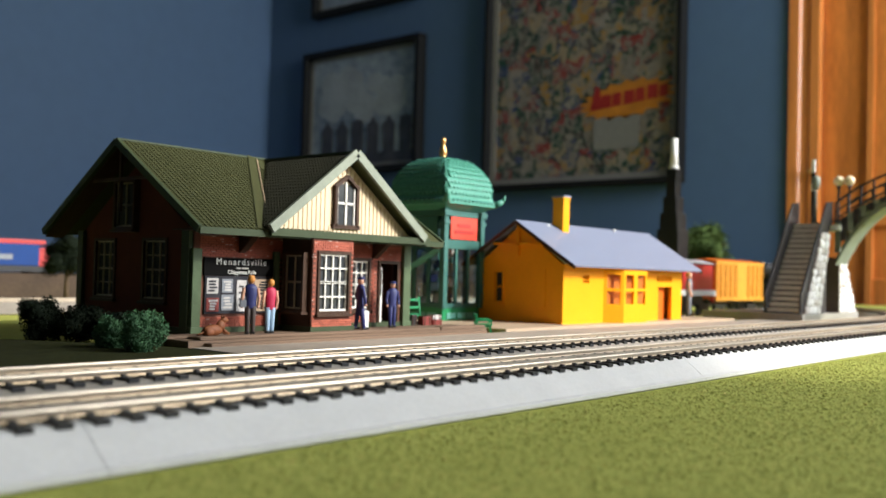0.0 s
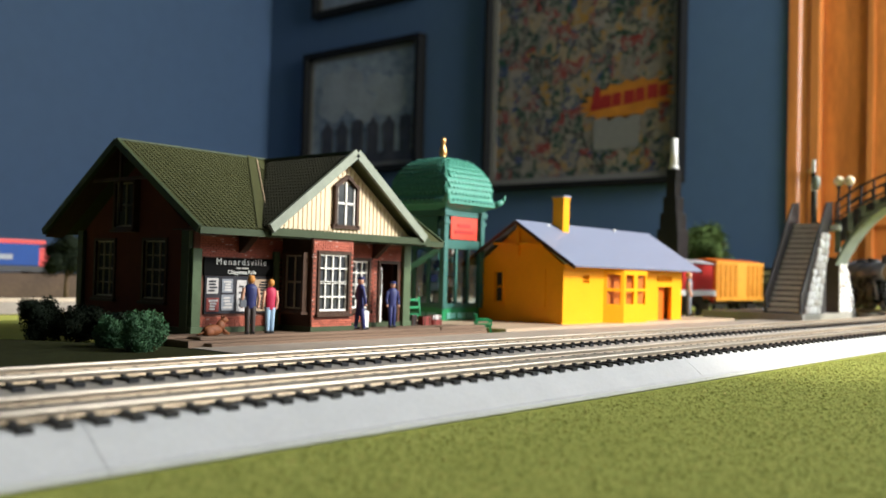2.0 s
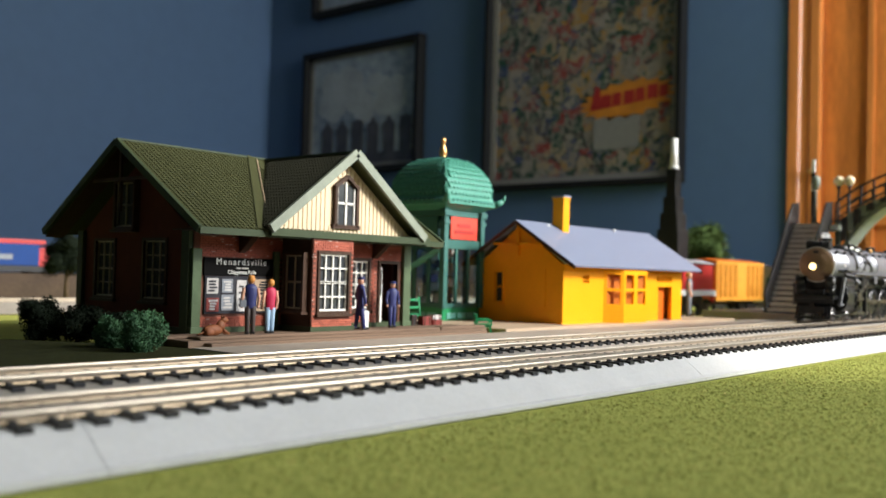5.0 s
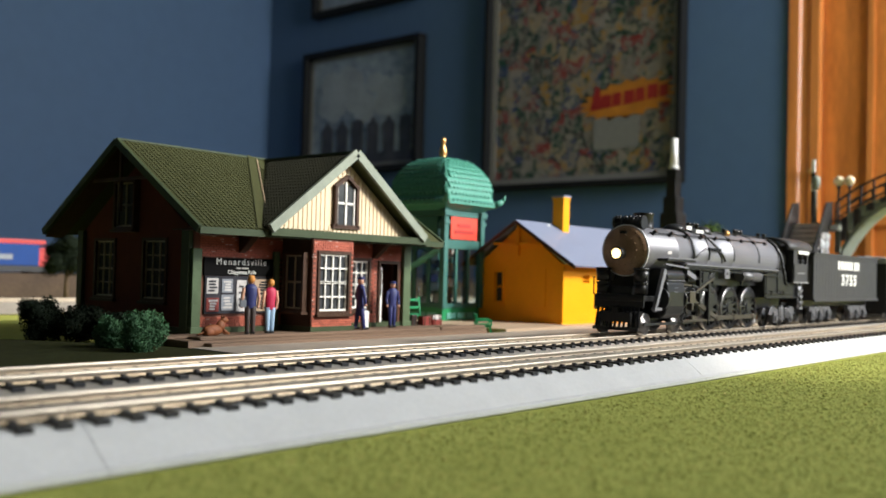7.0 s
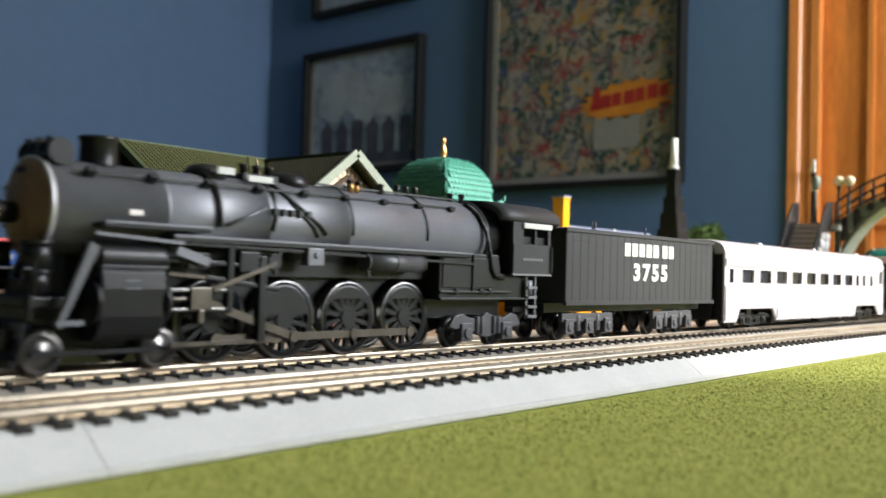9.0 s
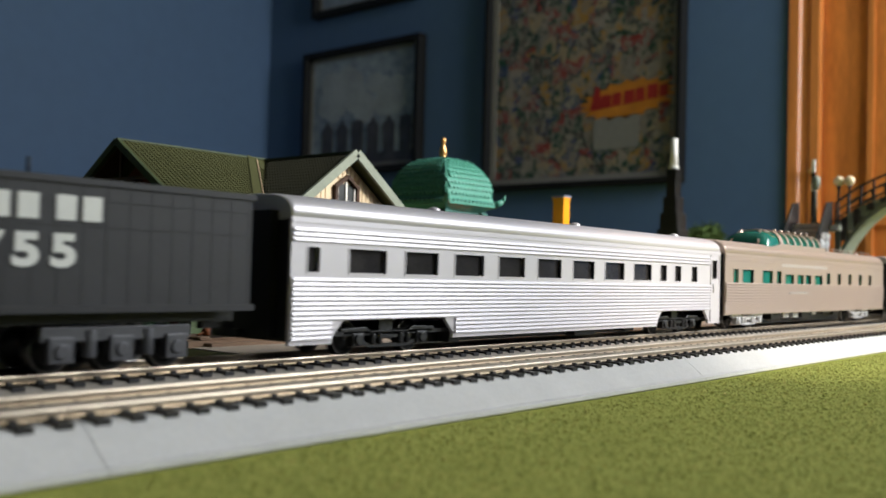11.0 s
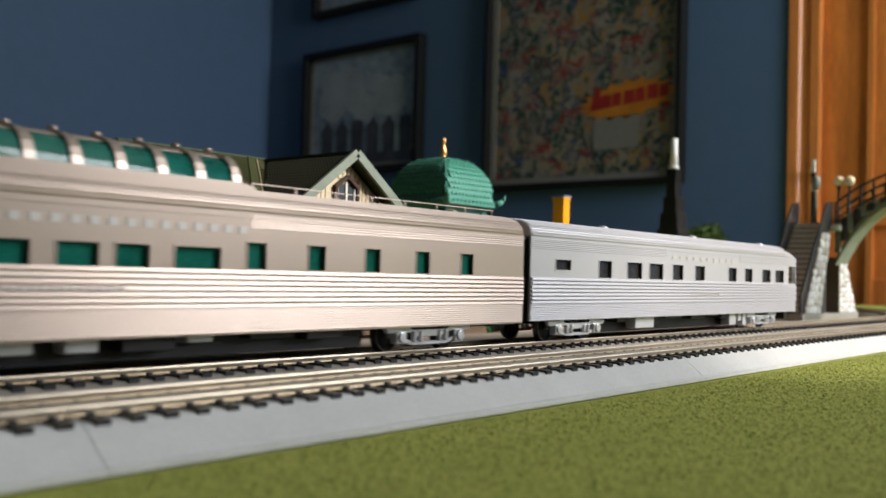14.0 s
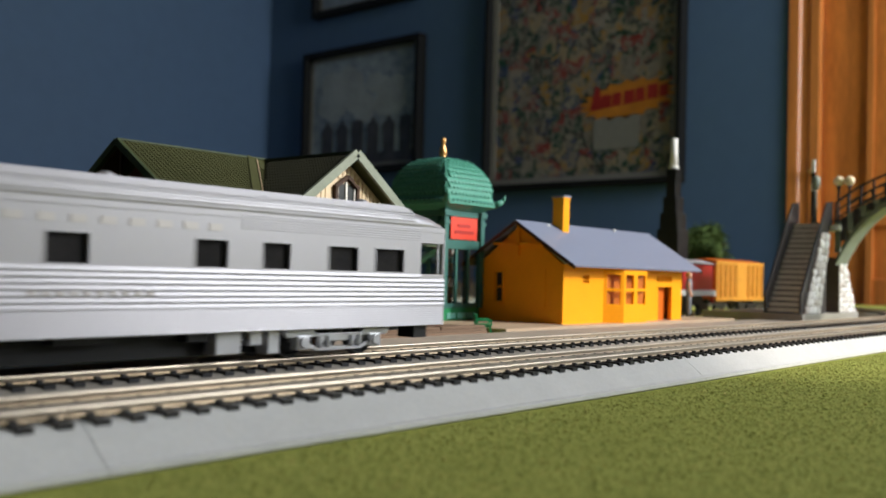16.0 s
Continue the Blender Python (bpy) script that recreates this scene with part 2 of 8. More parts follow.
M["bay"] = mat("dim_amber_plastic", (0.48, 0.13, 0.005), 0.45, var=0.15)
# colour of the sheet that stands for grass in shade by the bushes
M["soil"] = mat("shaded_grass_tone", (0.034, 0.036, 0.013), 0.95, var=0.4, scale=250, bump=0.8, bump_scale=1500, spec=0.08)
M["lamp"] = glow("headlight_lens", (1.0, 0.72, 0.30), 4.0)
M["letters"] = mat("raised_lettering", (0.66, 0.61, 0.58), 0.4, metal=0.4, var=0.03)
M["poster"] = patches("poster_print", [(0.012, 0.055, 0.028), (0.26, 0.20, 0.12), (0.20, 0.028, 0.020), (0.24, 0.21, 0.17), (0.025, 0.045, 0.11),
                                       (0.010, 0.040, 0.020), (0.28, 0.15, 0.03), (0.17, 0.145, 0.12), (0.05, 0.040, 0.03), (0.008, 0.030, 0.020)], 34.0, mixwith=(0.19, 0.17, 0.14), fine=0.75)
M["orange"] = mat("poster_orange_ink", (0.46, 0.17, 0.015), 0.4, var=0.25, scale=25)
M["pred"] = mat("poster_red_ink", (0.30, 0.022, 0.014), 0.4, var=0.1)
M["pgrey"] = mat("poster_grey_panel", (0.20, 0.19, 0.17), 0.4, var=0.08)
M["picsky"] = mat("print_sky", (0.15, 0.215, 0.29), 0.35, var=0.40, scale=5.0, tint=(0.29, 0.32, 0.35))
M["piccloud"] = mat("print_cloud", (0.32, 0.34, 0.35), 0.35, var=0.25, scale=12)
M["picdark"] = mat("print_engines", (0.055, 0.05, 0.055), 0.35, var=0.6, scale=18)
M["glassy"] = mat("picture_front", (0.22, 0.22, 0.22), 0.1, var=0.1)

# ================= mesh helpers =================


def box(bm, x0, x1, y0, y1, z0, z1, mi=0):
    v = [bm.verts.new(p) for p in ((x0, y0, z0), (x1, y0, z0), (x1, y1, z0), (x0, y1, z0),
                                   (x0, y0, z1), (x1, y0, z1), (x1, y1, z1), (x0, y1, z1))]
    for f in ((3, 2, 1, 0), (4, 5, 6, 7), (0, 1, 5, 4), (1, 2, 6, 5), (2, 3, 7, 6), (3, 0, 4, 7)):
        bm.faces.new([v[i] for i in f]).material_index = mi
    return v


def slant(bm, p0, p1, w, h, up=(0, 0, 1), mi=0):
    """A bar of section w x h from p0 to p1."""
    p0, p1 = Vector(p0), Vector(p1)
    d = (p1 - p0).normalized()
    s = d.cross(Vector(up))
    s = s.normalized() if s.length > 1e-6 else Vector((1, 0, 0))
    u = s.cross(d)
    v = [bm.verts.new(p + s * a * w / 2 + u * b * h / 2) for p in (p0, p1) for a, b in ((-1, -1), (1, -1), (1, 1), (-1, 1))]
    for f in ((3, 2, 1, 0), (4, 5, 6, 7), (0, 1, 5, 4), (1, 2, 6, 5), (2, 3, 7, 6), (3, 0, 4, 7)):
        bm.faces.new([v[i] for i in f]).material_index = mi


def prism(bm, pts, axis, a0, a1, mi=0):
    """Polygon pts (in the two other axes, in order) drawn out along axis from a0 to a1."""
    def put(p, a):
        q = list(p)
        q.insert("xyz".index(axis), a)
        return bm.verts.new(q)
    lo, hi = [put(p, a0) for p in pts], [put(p, a1) for p in pts]
    n = len(pts)
    fs = [bm.faces.new(lo[::-1]), bm.faces.new(hi)]
    for i in range(n):
        fs.append(bm.faces.new((lo[i], lo[(i + 1) % n], hi[(i + 1) % n], hi[i])))
    for f in fs:
        f.material_index = mi


def cyl(bm, p0, p1, r0, r1=None, n=12, mi=0, caps=True):
    p0, p1 = Vector(p0), Vector(p1)
    r1 = r0 if r1 is None else r1
    d = (p1 - p0).normalized()
    a = Vector((0, 0, 1)) if abs(d.z) < 0.9 else Vector((1, 0, 0))
    s = d.cross(a).normalized()
    u = s.cross(d)
    rings = [[bm.verts.new(p + (s * math.cos(i * math.tau / n) + u * math.sin(i * math.tau / n)) * r) for i in range(n)]
             for p, r in ((p0, r0), (p1, r1))]
    for i in range(n):
        f = bm.faces.new((rings[0][i], rings[0][(i + 1) % n], rings[1][(i + 1) % n], rings[1][i]))
        f.smooth = True
        f.material_index = mi
    if caps:
        bm.faces.new(rings[0][::-1]).material_index = mi
        bm.faces.new(rings[1]).material_index = mi


def lathe(bm, prof, c=(0, 0, 0), n=20, axis="z", mi=0, caps=True):
    rings = []
    for r, h in prof:
        ring = []
        for i in range(n):
            a = i * math.tau / n
            p = (r * math.cos(a), r * math.sin(a), h)
            if axis == "x":
                p = (h, r * math.cos(a), r * math.sin(a))
            elif axis == "y":
                p = (r * math.cos(a), h, r * math.sin(a))
            ring.append(bm.verts.new(Vector(p) + Vector(c)))
        rings.append(ring)
    for a, b in zip(rings, rings[1:]):
        for i in range(n):
            f = bm.faces.new((a[i], a[(i + 1) % n], b[(i + 1) % n], b[i]))
            f.smooth = True
            f.material_index = mi
    if caps:
        bm.faces.new(rings[0][::-1]).material_index = mi
        bm.faces.new(rings[-1]).material_index = mi


def ball(bm, c, r, n=10, sz=1.0, mi=0):
    prof = [(max(1e-5, r * math.sin(math.pi * i / n)), -r * sz * math.cos(math.pi * i / n)) for i in range(n + 1)]
    lathe(bm, prof, c, n=n + 2, mi=mi)


def loft(bm, rings, mi=0, cap=True, smooth=True):
    vs = [[bm.verts.new(p) for p in r] for r in rings]
    n = len(vs[0])
    for a, b in zip(vs, vs[1:]):
        for i in range(n):
            f = bm.faces.new((a[i], a[(i + 1) % n], b[(i + 1) % n], b[i]))
            f.smooth = smooth
            f.material_index = mi
    if cap:
        bm.faces.new(vs[0][::-1]).material_index = mi
        bm.faces.new(vs[-1]).material_index = mi


def mesh_of(bm, mats, name):
    me = bpy.data.meshes.new(name)
    bmesh.ops.recalc_face_normals(bm, faces=bm.faces)
    bm.to_mesh(me)
    bm.free()
    for m in (mats if isinstance(mats, (list, tuple)) else [mats]):
        me.materials.append(m)
    return me


def part(name, bm, material, parent=None, label="", bevel=0.0):
    ob = new(name, mesh_of(bm, material, name))
    if parent is not None:
        ob.parent = parent
    if bevel:
        b = ob.modifiers.new("edges", "BEVEL")
        b.width, b.segments, b.limit_method = bevel, 2, "ANGLE"
    return tagged(ob, label)


def thing(name, label, category, at=(0, 0, 0), rz=0.0, group="", kind=""):
    ob = new(name)
    ob.empty_display_size = 0.01
    ob.matrix_basis = pose(*at, 0, 0, rz)
    return tagged(ob, label, category, group, kind)


def B():
    return bmesh.new()


def boxpart(name, dims, material, parent, label="", bevel=0.0):
    bm = B()
    box(bm, *dims)
    return part(name, bm, material, parent, label, bevel)


def text_part(name, body, size, m, material, parent, label="", depth=0.0001, spacing=1.0, bold=0.0):
    cu = bpy.data.curves.new(name, "FONT")
    cu.body, cu.size, cu.extrude = body, size, depth
    cu.align_x, cu.align_y = "CENTER", "CENTER"
    cu.space_character = spacing
    cu.offset = bold
    tmp = bpy.data.objects.new(name, cu)
    scene.collection.objects.link(tmp)
    me = bpy.data.meshes.new_from_object(tmp.evaluated_get(bpy.context.evaluated_depsgraph_get()))
    bpy.data.objects.remove(tmp)
    me.materials.clear()
    me.materials.append(material)
    ob = new(name, me)
    ob.parent = parent
    ob.matrix_basis = m
    return tagged(ob, label)


FACE_FRONT = pose(0, 0, 0, 90, 0, 0)      # text upright, read from the -y side

# ================= the room =================
WX, WY, WF = 2.0, 2.4715, -1.0            # back wall, left wall, wall with the window
FLOOR, CEIL = -0.90, 1.70


def room():
    bm = B()
    box(bm, -2.6, WX + 0.12, WF - 0.12, WY + 0.12, FLOOR - 0.05, FLOOR)
    tagged(part("floor", bm, M["floor"]), "tan carpeted floor of a hobby room", "floor", kind="structure")
    bm = B()
    box(bm, -2.6, WX + 0.12, WF - 0.12, WY + 0.12, CEIL, CEIL + 0.05)
    tagged(part("ceiling", bm, M["ceiling"]), "plain white painted ceiling", "ceiling", kind="structure")
    bm = B()
    box(bm, WX, WX + 0.12, WF - 0.12, -0.12, FLOOR, CEIL)
    box(bm, WX, WX + 0.12, -0.12, 0.7300, 1.12, CEIL)
    box(bm, WX, WX + 0.12, 0.7300, WY, FLOOR, CEIL)
    tagged(part("wall_back", bm, M["wall"]), "blue painted wall hung with pictures", "wall", kind="structure")
    bm = B()
    box(bm, -2.6, WX + 0.12, WY, WY + 0.12, FLOOR, CEIL)
    tagged(part("wall_left", bm, M["wall"]), "plain blue painted side wall", "wall", kind="structure")
    bm = B()
    box(bm, -2.72, -2.6, WF - 0.12, WY + 0.12, FLOOR, CEIL)
    tagged(part("wall_behind", bm, M["wall"]), "plain blue painted wall", "wall", kind="structure")
    # wall with a wide window
    wx0, wx1, wz0, wz1 = WIN
    bm = B()
    box(bm, -2.6, wx0, WF - 0.12, WF, FLOOR, CEIL)
    box(bm, wx1, WX, WF - 0.12, WF, FLOOR, CEIL)
    box(bm, wx0, wx1, WF - 0.12, WF, FLOOR, wz0)
    box(bm, wx0, wx1, WF - 0.12, WF, wz1, CEIL)
    tagged(part("wall_window", bm, M["wall"]), "blue painted wall with a window", "wall", kind="structure")
    bm = B()
    for a in ((wx0, wx1, wz0 - 0.03, wz0), (wx0, wx1, wz1, wz1 + 0.03), (wx0 - 0.03, wx0, wz0 - 0.03, wz1 + 0.03), (wx1, wx1 + 0.03, wz0 - 0.03, wz1 + 0.03)):
        box(bm, a[0], a[1], WF - 0.002, WF + 0.015, a[2], a[3])
    tagged(part("window_1", bm, M["white"]), "white window casing, bright daylight outside", "window", kind="structure")


WIN = (0.845, 1.95, 0.22, 1.62)
room()


def door():
    d = thing("door_1", "orange varnished pine door with raised panels in a pine casing", "door", kind="structure")
    # casing strips beside the opening
    bm = B()
    y0, y1 = 0.664, 0.7300
    prof = [(WX - 0.009, y0), (WX - 0.009, y0 + 0.020), (WX - 0.004, y0 + 0.026), (WX - 0.004, y1 - 0.028), (WX - 0.010, y1 - 0.022), (WX - 0.010, y1), (WX + 0.05, y1), (WX + 0.05, y0)]
    prism(bm, prof, "z", FLOOR, 1.16)
    part("casing", bm, M["pine_b"], d, "lighter moulded pine casing", bevel=0.002)
    bm = B()
    box(bm, WX + 0.012, WX + 0.05, -0.12, 0.6635, FLOOR, 1.13)
    for a, b in ((-0.08, 0.13), (0.245, 0.565)):
        for z0, z1 in ((-0.75, 0.05), (0.155, 1.05)):
            prism(bm, [(a, z0), (b, z0), (b, z1), (a, z1)], "x", WX + 0.004, WX + 0.013)
    part("door_leaf", bm, M["pine"], d, bevel=0.003)
    bm = B()
    for y in (0.565, 0.245):
        slant(bm, (WX + 0.006, y, -0.8), (WX + 0.006, y, 1.1), 0.012, 0.012, up=(0, 1, 0))
    part("moulding", bm, M["pine_b"], d)
    bm = B()
    box(bm, WX - 0.002, WX + 0.012, 0.668, 0.685, 0.232, 0.335)
    cyl(bm, (WX + 0.0, 0.676, 0.27), (WX - 0.03, 0.676, 0.27), 0.006, n=12)
    part("strike_plate", bm, M["gold"], d, "brass plate", bevel=0.002)


door()


def picture(name, label, y0, y1, z0, z1, fr, mount):
    p = thing(name, label, "picture")
    bm = B()
    x0 = WX - 0.034
    for a in ((y0, y1, z0, z0 + fr), (y0, y1, z1 - fr, z1), (y0, y0 + fr, z0 + fr, z1 - fr), (y1 - fr, y1, z0 + fr, z1 - fr)):
        box(bm, x0, WX - 0.001, *a)
    part("picture_frame", bm, M["frame"], p, bevel=0.002)
    bm = B()
    for a in ((y0 + fr, y1 - fr, z0 + fr, z0 + fr + mount), (y0 + fr, y1 - fr, z1 - fr - mount, z1 - fr),
              (y0 + fr, y0 + fr + mount, z0 + fr, z1 - fr), (y1 - fr - mount, y1 - fr, z0 + fr, z1 - fr)):
        box(bm, WX - 0.012, WX - 0.001, *a)
    part("mount", bm, M["mount"], p)
    return p, (y0 + fr + mount, y1 - fr - mount, z0 + fr + mount, z1 - fr - mount)


def pictures():
    p, (a, b, c, d) = picture("framed_print", "black framed print of old engines under a cloudy sky", 1.770, 2.267, 0.333, 0.722, 0.018, 0.012)
    boxpart("print_sheet", (WX - 0.010, WX - 0.002, a, b, c, d), M["picsky"], p)
    bm = B()
    rnd = random.Random(4)
    for i in range(26):
        y, z = rnd.uniform(a + 0.06, b - 0.06), rnd.uniform(c + 0.16, d - 0.06)
        r = rnd.uniform(0.02, 0.05)
        cyl(bm, (WX - 0.0105, y, z), (WX - 0.011 - i * 0.00003, y, z), r, n=14)
    part("cloud", bm, M["piccloud"], p)
    bm = B()
    for i in range(6):
        y = b - 0.05 - i * 0.066
        box(bm, WX - 0.0135, WX - 0.0125, y - 0.045, y, c + 0.015, c + 0.09 + 0.02 * (i % 3))
        cyl(bm, (WX - 0.0125, y - 0.022, c + 0.10), (WX - 0.0137, y - 0.022, c + 0.10), 0.026, n=14)
        box(bm, WX - 0.0135, WX - 0.0125, y - 0.03, y - 0.016, c + 0.11, c + 0.135)
    box(bm, WX - 0.0128, WX - 0.0125, a, b, c, c + 0.03)
    part("engine", bm, M["picdark"], p)
    p, (a, b, c, d) = picture("framed_print", "black framed print hung above another picture", 1.800, 2.236, 0.832, 1.22, 0.018, 0.012)
    boxpart("print_sheet", (WX - 0.010, WX - 0.002, a, b, c, d), M["picsky"], p)
    p, (a, b, c, d) = picture("framed_poster", "large framed poster crowded with small colourful drawings", 0.965, 1.537, 0.260, 1.02, 0.014, 0.010)
    boxpart("poster_sheet", (WX - 0.010, WX - 0.002, a, b, c, d), M["poster"], p)
    for y0, y1, z0, z1 in ((a, a + 0.006, c, d), (b - 0.006, b, c, d), (a, b, c, c + 0.006), (a, b, d - 0.006, d)):
        boxpart("inner_border", (WX - 0.012, WX - 0.010, y0, y1, z0, z1), M["mount"], p)
    # title burst, its heavy letters as plain shapes, and a grey caption panel
    bm = B()
    star = []
    for i in range(36):
        k = 1.0 if i % 2 else 0.80
        star.append((1.117 + 0.135 * k * math.cos(i * math.tau / 36), 0.468 + 0.048 * k * math.sin(i * math.tau / 36) - 0.045 * math.cos(i * math.tau / 36) * 0.25))
    prism(bm, star, "x", WX - 0.0125, WX - 0.011)
    part("title_burst", bm, M["orange"], p)
    bm = B()
    for i, (w, h) in enumerate(((0.036, 0.058), (0.027, 0.034), (0.023, 0.034), (0.027, 0.034), (0.023, 0.034), (0.027, 0.036), (0.022, 0.030))):
        y = 1.215 - i * 0.031
        prism(bm, [(y, 0.447 + i * 0.0028), (y - w, 0.449 + i * 0.0028), (y - w * (0.66 if i == 0 else 0.98), 0.447 + h + i * 0.0028), (y - w * (0.34 if i == 0 else 0.02), 0.445 + h + i * 0.0028)], "x", WX - 0.0138, WX - 0.0128)
    part("title_letter", bm, M["pred"], p)
    boxpart("caption_panel", (WX - 0.0125, WX - 0.011, 1.082, 1.205, 0.350, 0.428), M["pgrey"], p)


pictures()

# ================= the layout table =================
YN, YF = 0.165, 0.2148                   # centre lines of the two tracks
ZR, ZT, ZB = 0.0104, 0.0087, 0.0081      # rail top, tie top, roadbed top
XS, RAD = 0.80, 0.457                    # where the curve begins, and its radius


def path(s, off=0.0):
    """Place and heading on the far track, s metres along it; off: to the inside of the curve."""
    if s <= XS:
        return s, YF + off, 0.0
    a = (s - XS) / RAD
    if a <= 1.7501:
        r = RAD - off
        return XS + r * math.sin(a), YF + RAD - r * math.cos(a), a
    x, y, _ = path(XS + RAD * 1.75, off)
    d = s - XS - RAD * 1.75
    return x + d * math.cos(1.75), y + d * math.sin(1.75), 1.75


def table():
    bm = B()
    box(bm, -0.75, 1.80, -0.40, 1.95, -0.03, -0.0015)
    tagged(part("layout_table", bm, M["board"]), "plywood table top of the model railway", "table", kind="structure")
    for x in (-0.65, 1.65):
        for y in (-0.3, 1.8):
            bm = B()
            box(bm, x - 0.04, x + 0.04, y - 0.04, y + 0.04, FLOOR, -0.03)
            tagged(part("table_leg", bm, M["board"]), "square wooden leg under the layout table", "table leg", kind="structure")
    bm = B()
    nx, ny = 90, 70
    vs = [[bm.verts.new((-0.75 + 2.55 * i / nx, -0.40 + 2.35 * j / ny, 0.0)) for j in range(ny + 1)] for i in range(nx + 1)]
    for i in range(nx):
        for j in range(ny):
            bm.faces.new((vs[i][j], vs[i + 1][j], vs[i + 1][j + 1], vs[i][j + 1]))
    tagged(part("ground", bm, M["grass"]), "green flocked grass mat covering the table", "grass mat", kind="structure")


table()


def grass_fibres():
    """Short flock fibres on the strip of mat that lies near."""
    rnd = np.random.default_rng(5)
    n = 190000
    x = rnd.uniform(0.02, 0.80, n)
    y = rnd.uniform(-0.06, 0.1405, n)
    keep = (y > 0.25 * x - 0.08) & (y < 1.6 * x + 0.02)
    x, y = x[keep], y[keep]
    n = len(x)
    a = rnd.uniform(0, math.tau, n)
    h = rnd.uniform(0.00008, 0.00030, n)
    w = rnd.uniform(0.00018, 0.00036, n)
    lean = rnd.uniform(-0.0009, 0.0009, (n, 2))
    v = np.zeros((n, 3, 3))
    v[:, 0] = np.stack([x - w * np.cos(a), y - w * np.sin(a), np.zeros(n)], 1)
    v[:, 1] = np.stack([x + w * np.cos(a), y + w * np.sin(a), np.zeros(n)], 1)
    v[:, 2] = np.stack([x + lean[:, 0], y + lean[:, 1], h], 1)
    me = bpy.data.meshes.new("grass")
    me.from_pydata(v.reshape(-1, 3).tolist(), [], [(3 * i, 3 * i + 1, 3 * i + 2) for i in range(n)])
    me.materials.append(M["grass_blade"])
    tagged(new("grass", me), "short green flock fibres of the grass mat", "grass", kind="stuff")


grass_fibres()

SEC = 0.2286                              # one track section
XJ = 0.0839


def section_profile(yc, near, far):
    """Cross-section of moulded roadbed: sloped shoulder, flat top."""
    return [(yc - near + 0.0012, 0.0), (yc - near, 0.0006), (yc - near, 0.0017), (yc - near + 0.0005, 0.0020), (yc - near + 0.0012, 0.0020), (yc - 0.0152, ZB - 0.0006), (yc - 0.0142, ZB), (yc + 0.0142, ZB), (yc + 0.0152, ZB - 0.0006), (yc + far, 0.0012), (yc + far, 0.0)]


def straight_tracks():
    tie_bm = B()
    box(tie_bm, -0.0014, 0.0014, -0.0152, 0.0152, ZB - 0.0005, ZT)
    for dy in (-0.0105, 0.0105):
        box(tie_bm, -0.0006, 0.0006, dy - 0.0006, dy + 0.0006, ZT, ZT + 0.0006)
    for dy in (-0.0072, 0.0072):
        box(tie_bm, -0.0005, 0.0005, dy - 0.0003, dy + 0.0003, ZT, ZT + 0.0003)
    tie_mesh = mesh_of(tie_bm, M["tie"], "tie")
    pitch = SEC / 33
    for yc, lab in ((YN, "grey plastic roadbed track section beside the grass"), (YF, "grey plastic roadbed track section beside the platform")):
        for k in range(-2, 4):
            x0 = XJ + k * SEC - (0.012 if yc == YF else 0.0)
            x1 = min(x0 + SEC, XS + 0.04)
            if x0 > XS:
                continue
            t = thing("track_section", lab, "model track", group="straight track sections")
            bm = B()
            prism(bm, section_profile(yc, 0.0235, 0.0235), "x", x0 + 0.00007, x1 - 0.00007)
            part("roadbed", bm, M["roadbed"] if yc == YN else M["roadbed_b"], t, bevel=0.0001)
            bm = B()
            box(bm, x0 + 0.0004, x1 - 0.0004, yc - 0.0082, yc + 0.0082, ZB - 0.001, ZT + 0.0001)
            part("ballast_top", bm, M["ballast"], t)
            for s in (-1, 1):
                bm = B()
                yr = yc + s * 0.0088
                prism(bm, [(yr - 0.0011, ZT), (yr + 0.0011, ZT), (yr + 0.0004, ZT + 0.0004), (yr + 0.0006, ZR - 0.0003), (yr + 0.0005, ZR), (yr - 0.0005, ZR), (yr - 0.0006, ZR - 0.0003), (yr - 0.0004, ZT + 0.0004)], "x", x0 + 0.0001, x1 - 0.0001)
                part("rail", bm, M["rail"], t)
            n = int((x1 - x0) / pitch + 0.3)
            for i in range(n):
                ob = new("tie", tie_mesh)
                ob.parent = t
                ob.location = (x0 + pitch * (i + 0.5), yc, 0)


straight_tracks()


def curved_track():
    t = thing("curved_track", "curved grey roadbed track at the end of the layout", "model track")
    def sweep(prof, name, material, label=""):
        bm = B()
        loft(bm, [[(*path(XS + 0.02 * i, o)[:2], z) for o, z in prof] for i in range(2, 60)], smooth=False)
        part(name, bm, material, t, label)
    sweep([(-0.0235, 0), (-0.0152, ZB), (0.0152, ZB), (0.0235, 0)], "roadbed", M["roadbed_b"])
    for s in (-1, 1):
        sweep([(s * 0.0088 - 0.0006, ZT), (s * 0.0088 - 0.0006, ZR), (s * 0.0088 + 0.0006, ZR), (s * 0.0088 + 0.0006, ZT)], "rail", M["rail"])
    bm = B()
    for i in range(7, 150):
        x, y, a = path(XS + 0.0073 * i)
        d, u = Vector((math.cos(a), math.sin(a), 0)), Vector((-math.sin(a), math.cos(a), 0))
        slant(bm, Vector((x, y, 0.0083)) - u * 0.0142, Vector((x, y, 0.0083)) + u * 0.0142, 0.0026, 0.001)
    part("tie_row", bm, M["tie"], t)


curved_track()

# ================= the station with a brick front =================
ST = thing("station", "green-roofed brick railway station with a cream gable", "building")
SX0, SX1, SYF, SYB, SZ0, SZE = 0.256, 0.4025, 0.368, 0.467, 0.0050, 0.0535
EX0, EX1, EYF, EYB, RY, RZ = 0.245, 0.4105, 0.3475, 0.4875, 0.4178, 0.0972
BX0, BX1, BYF = 0.3100, 0.3375, 0.3455


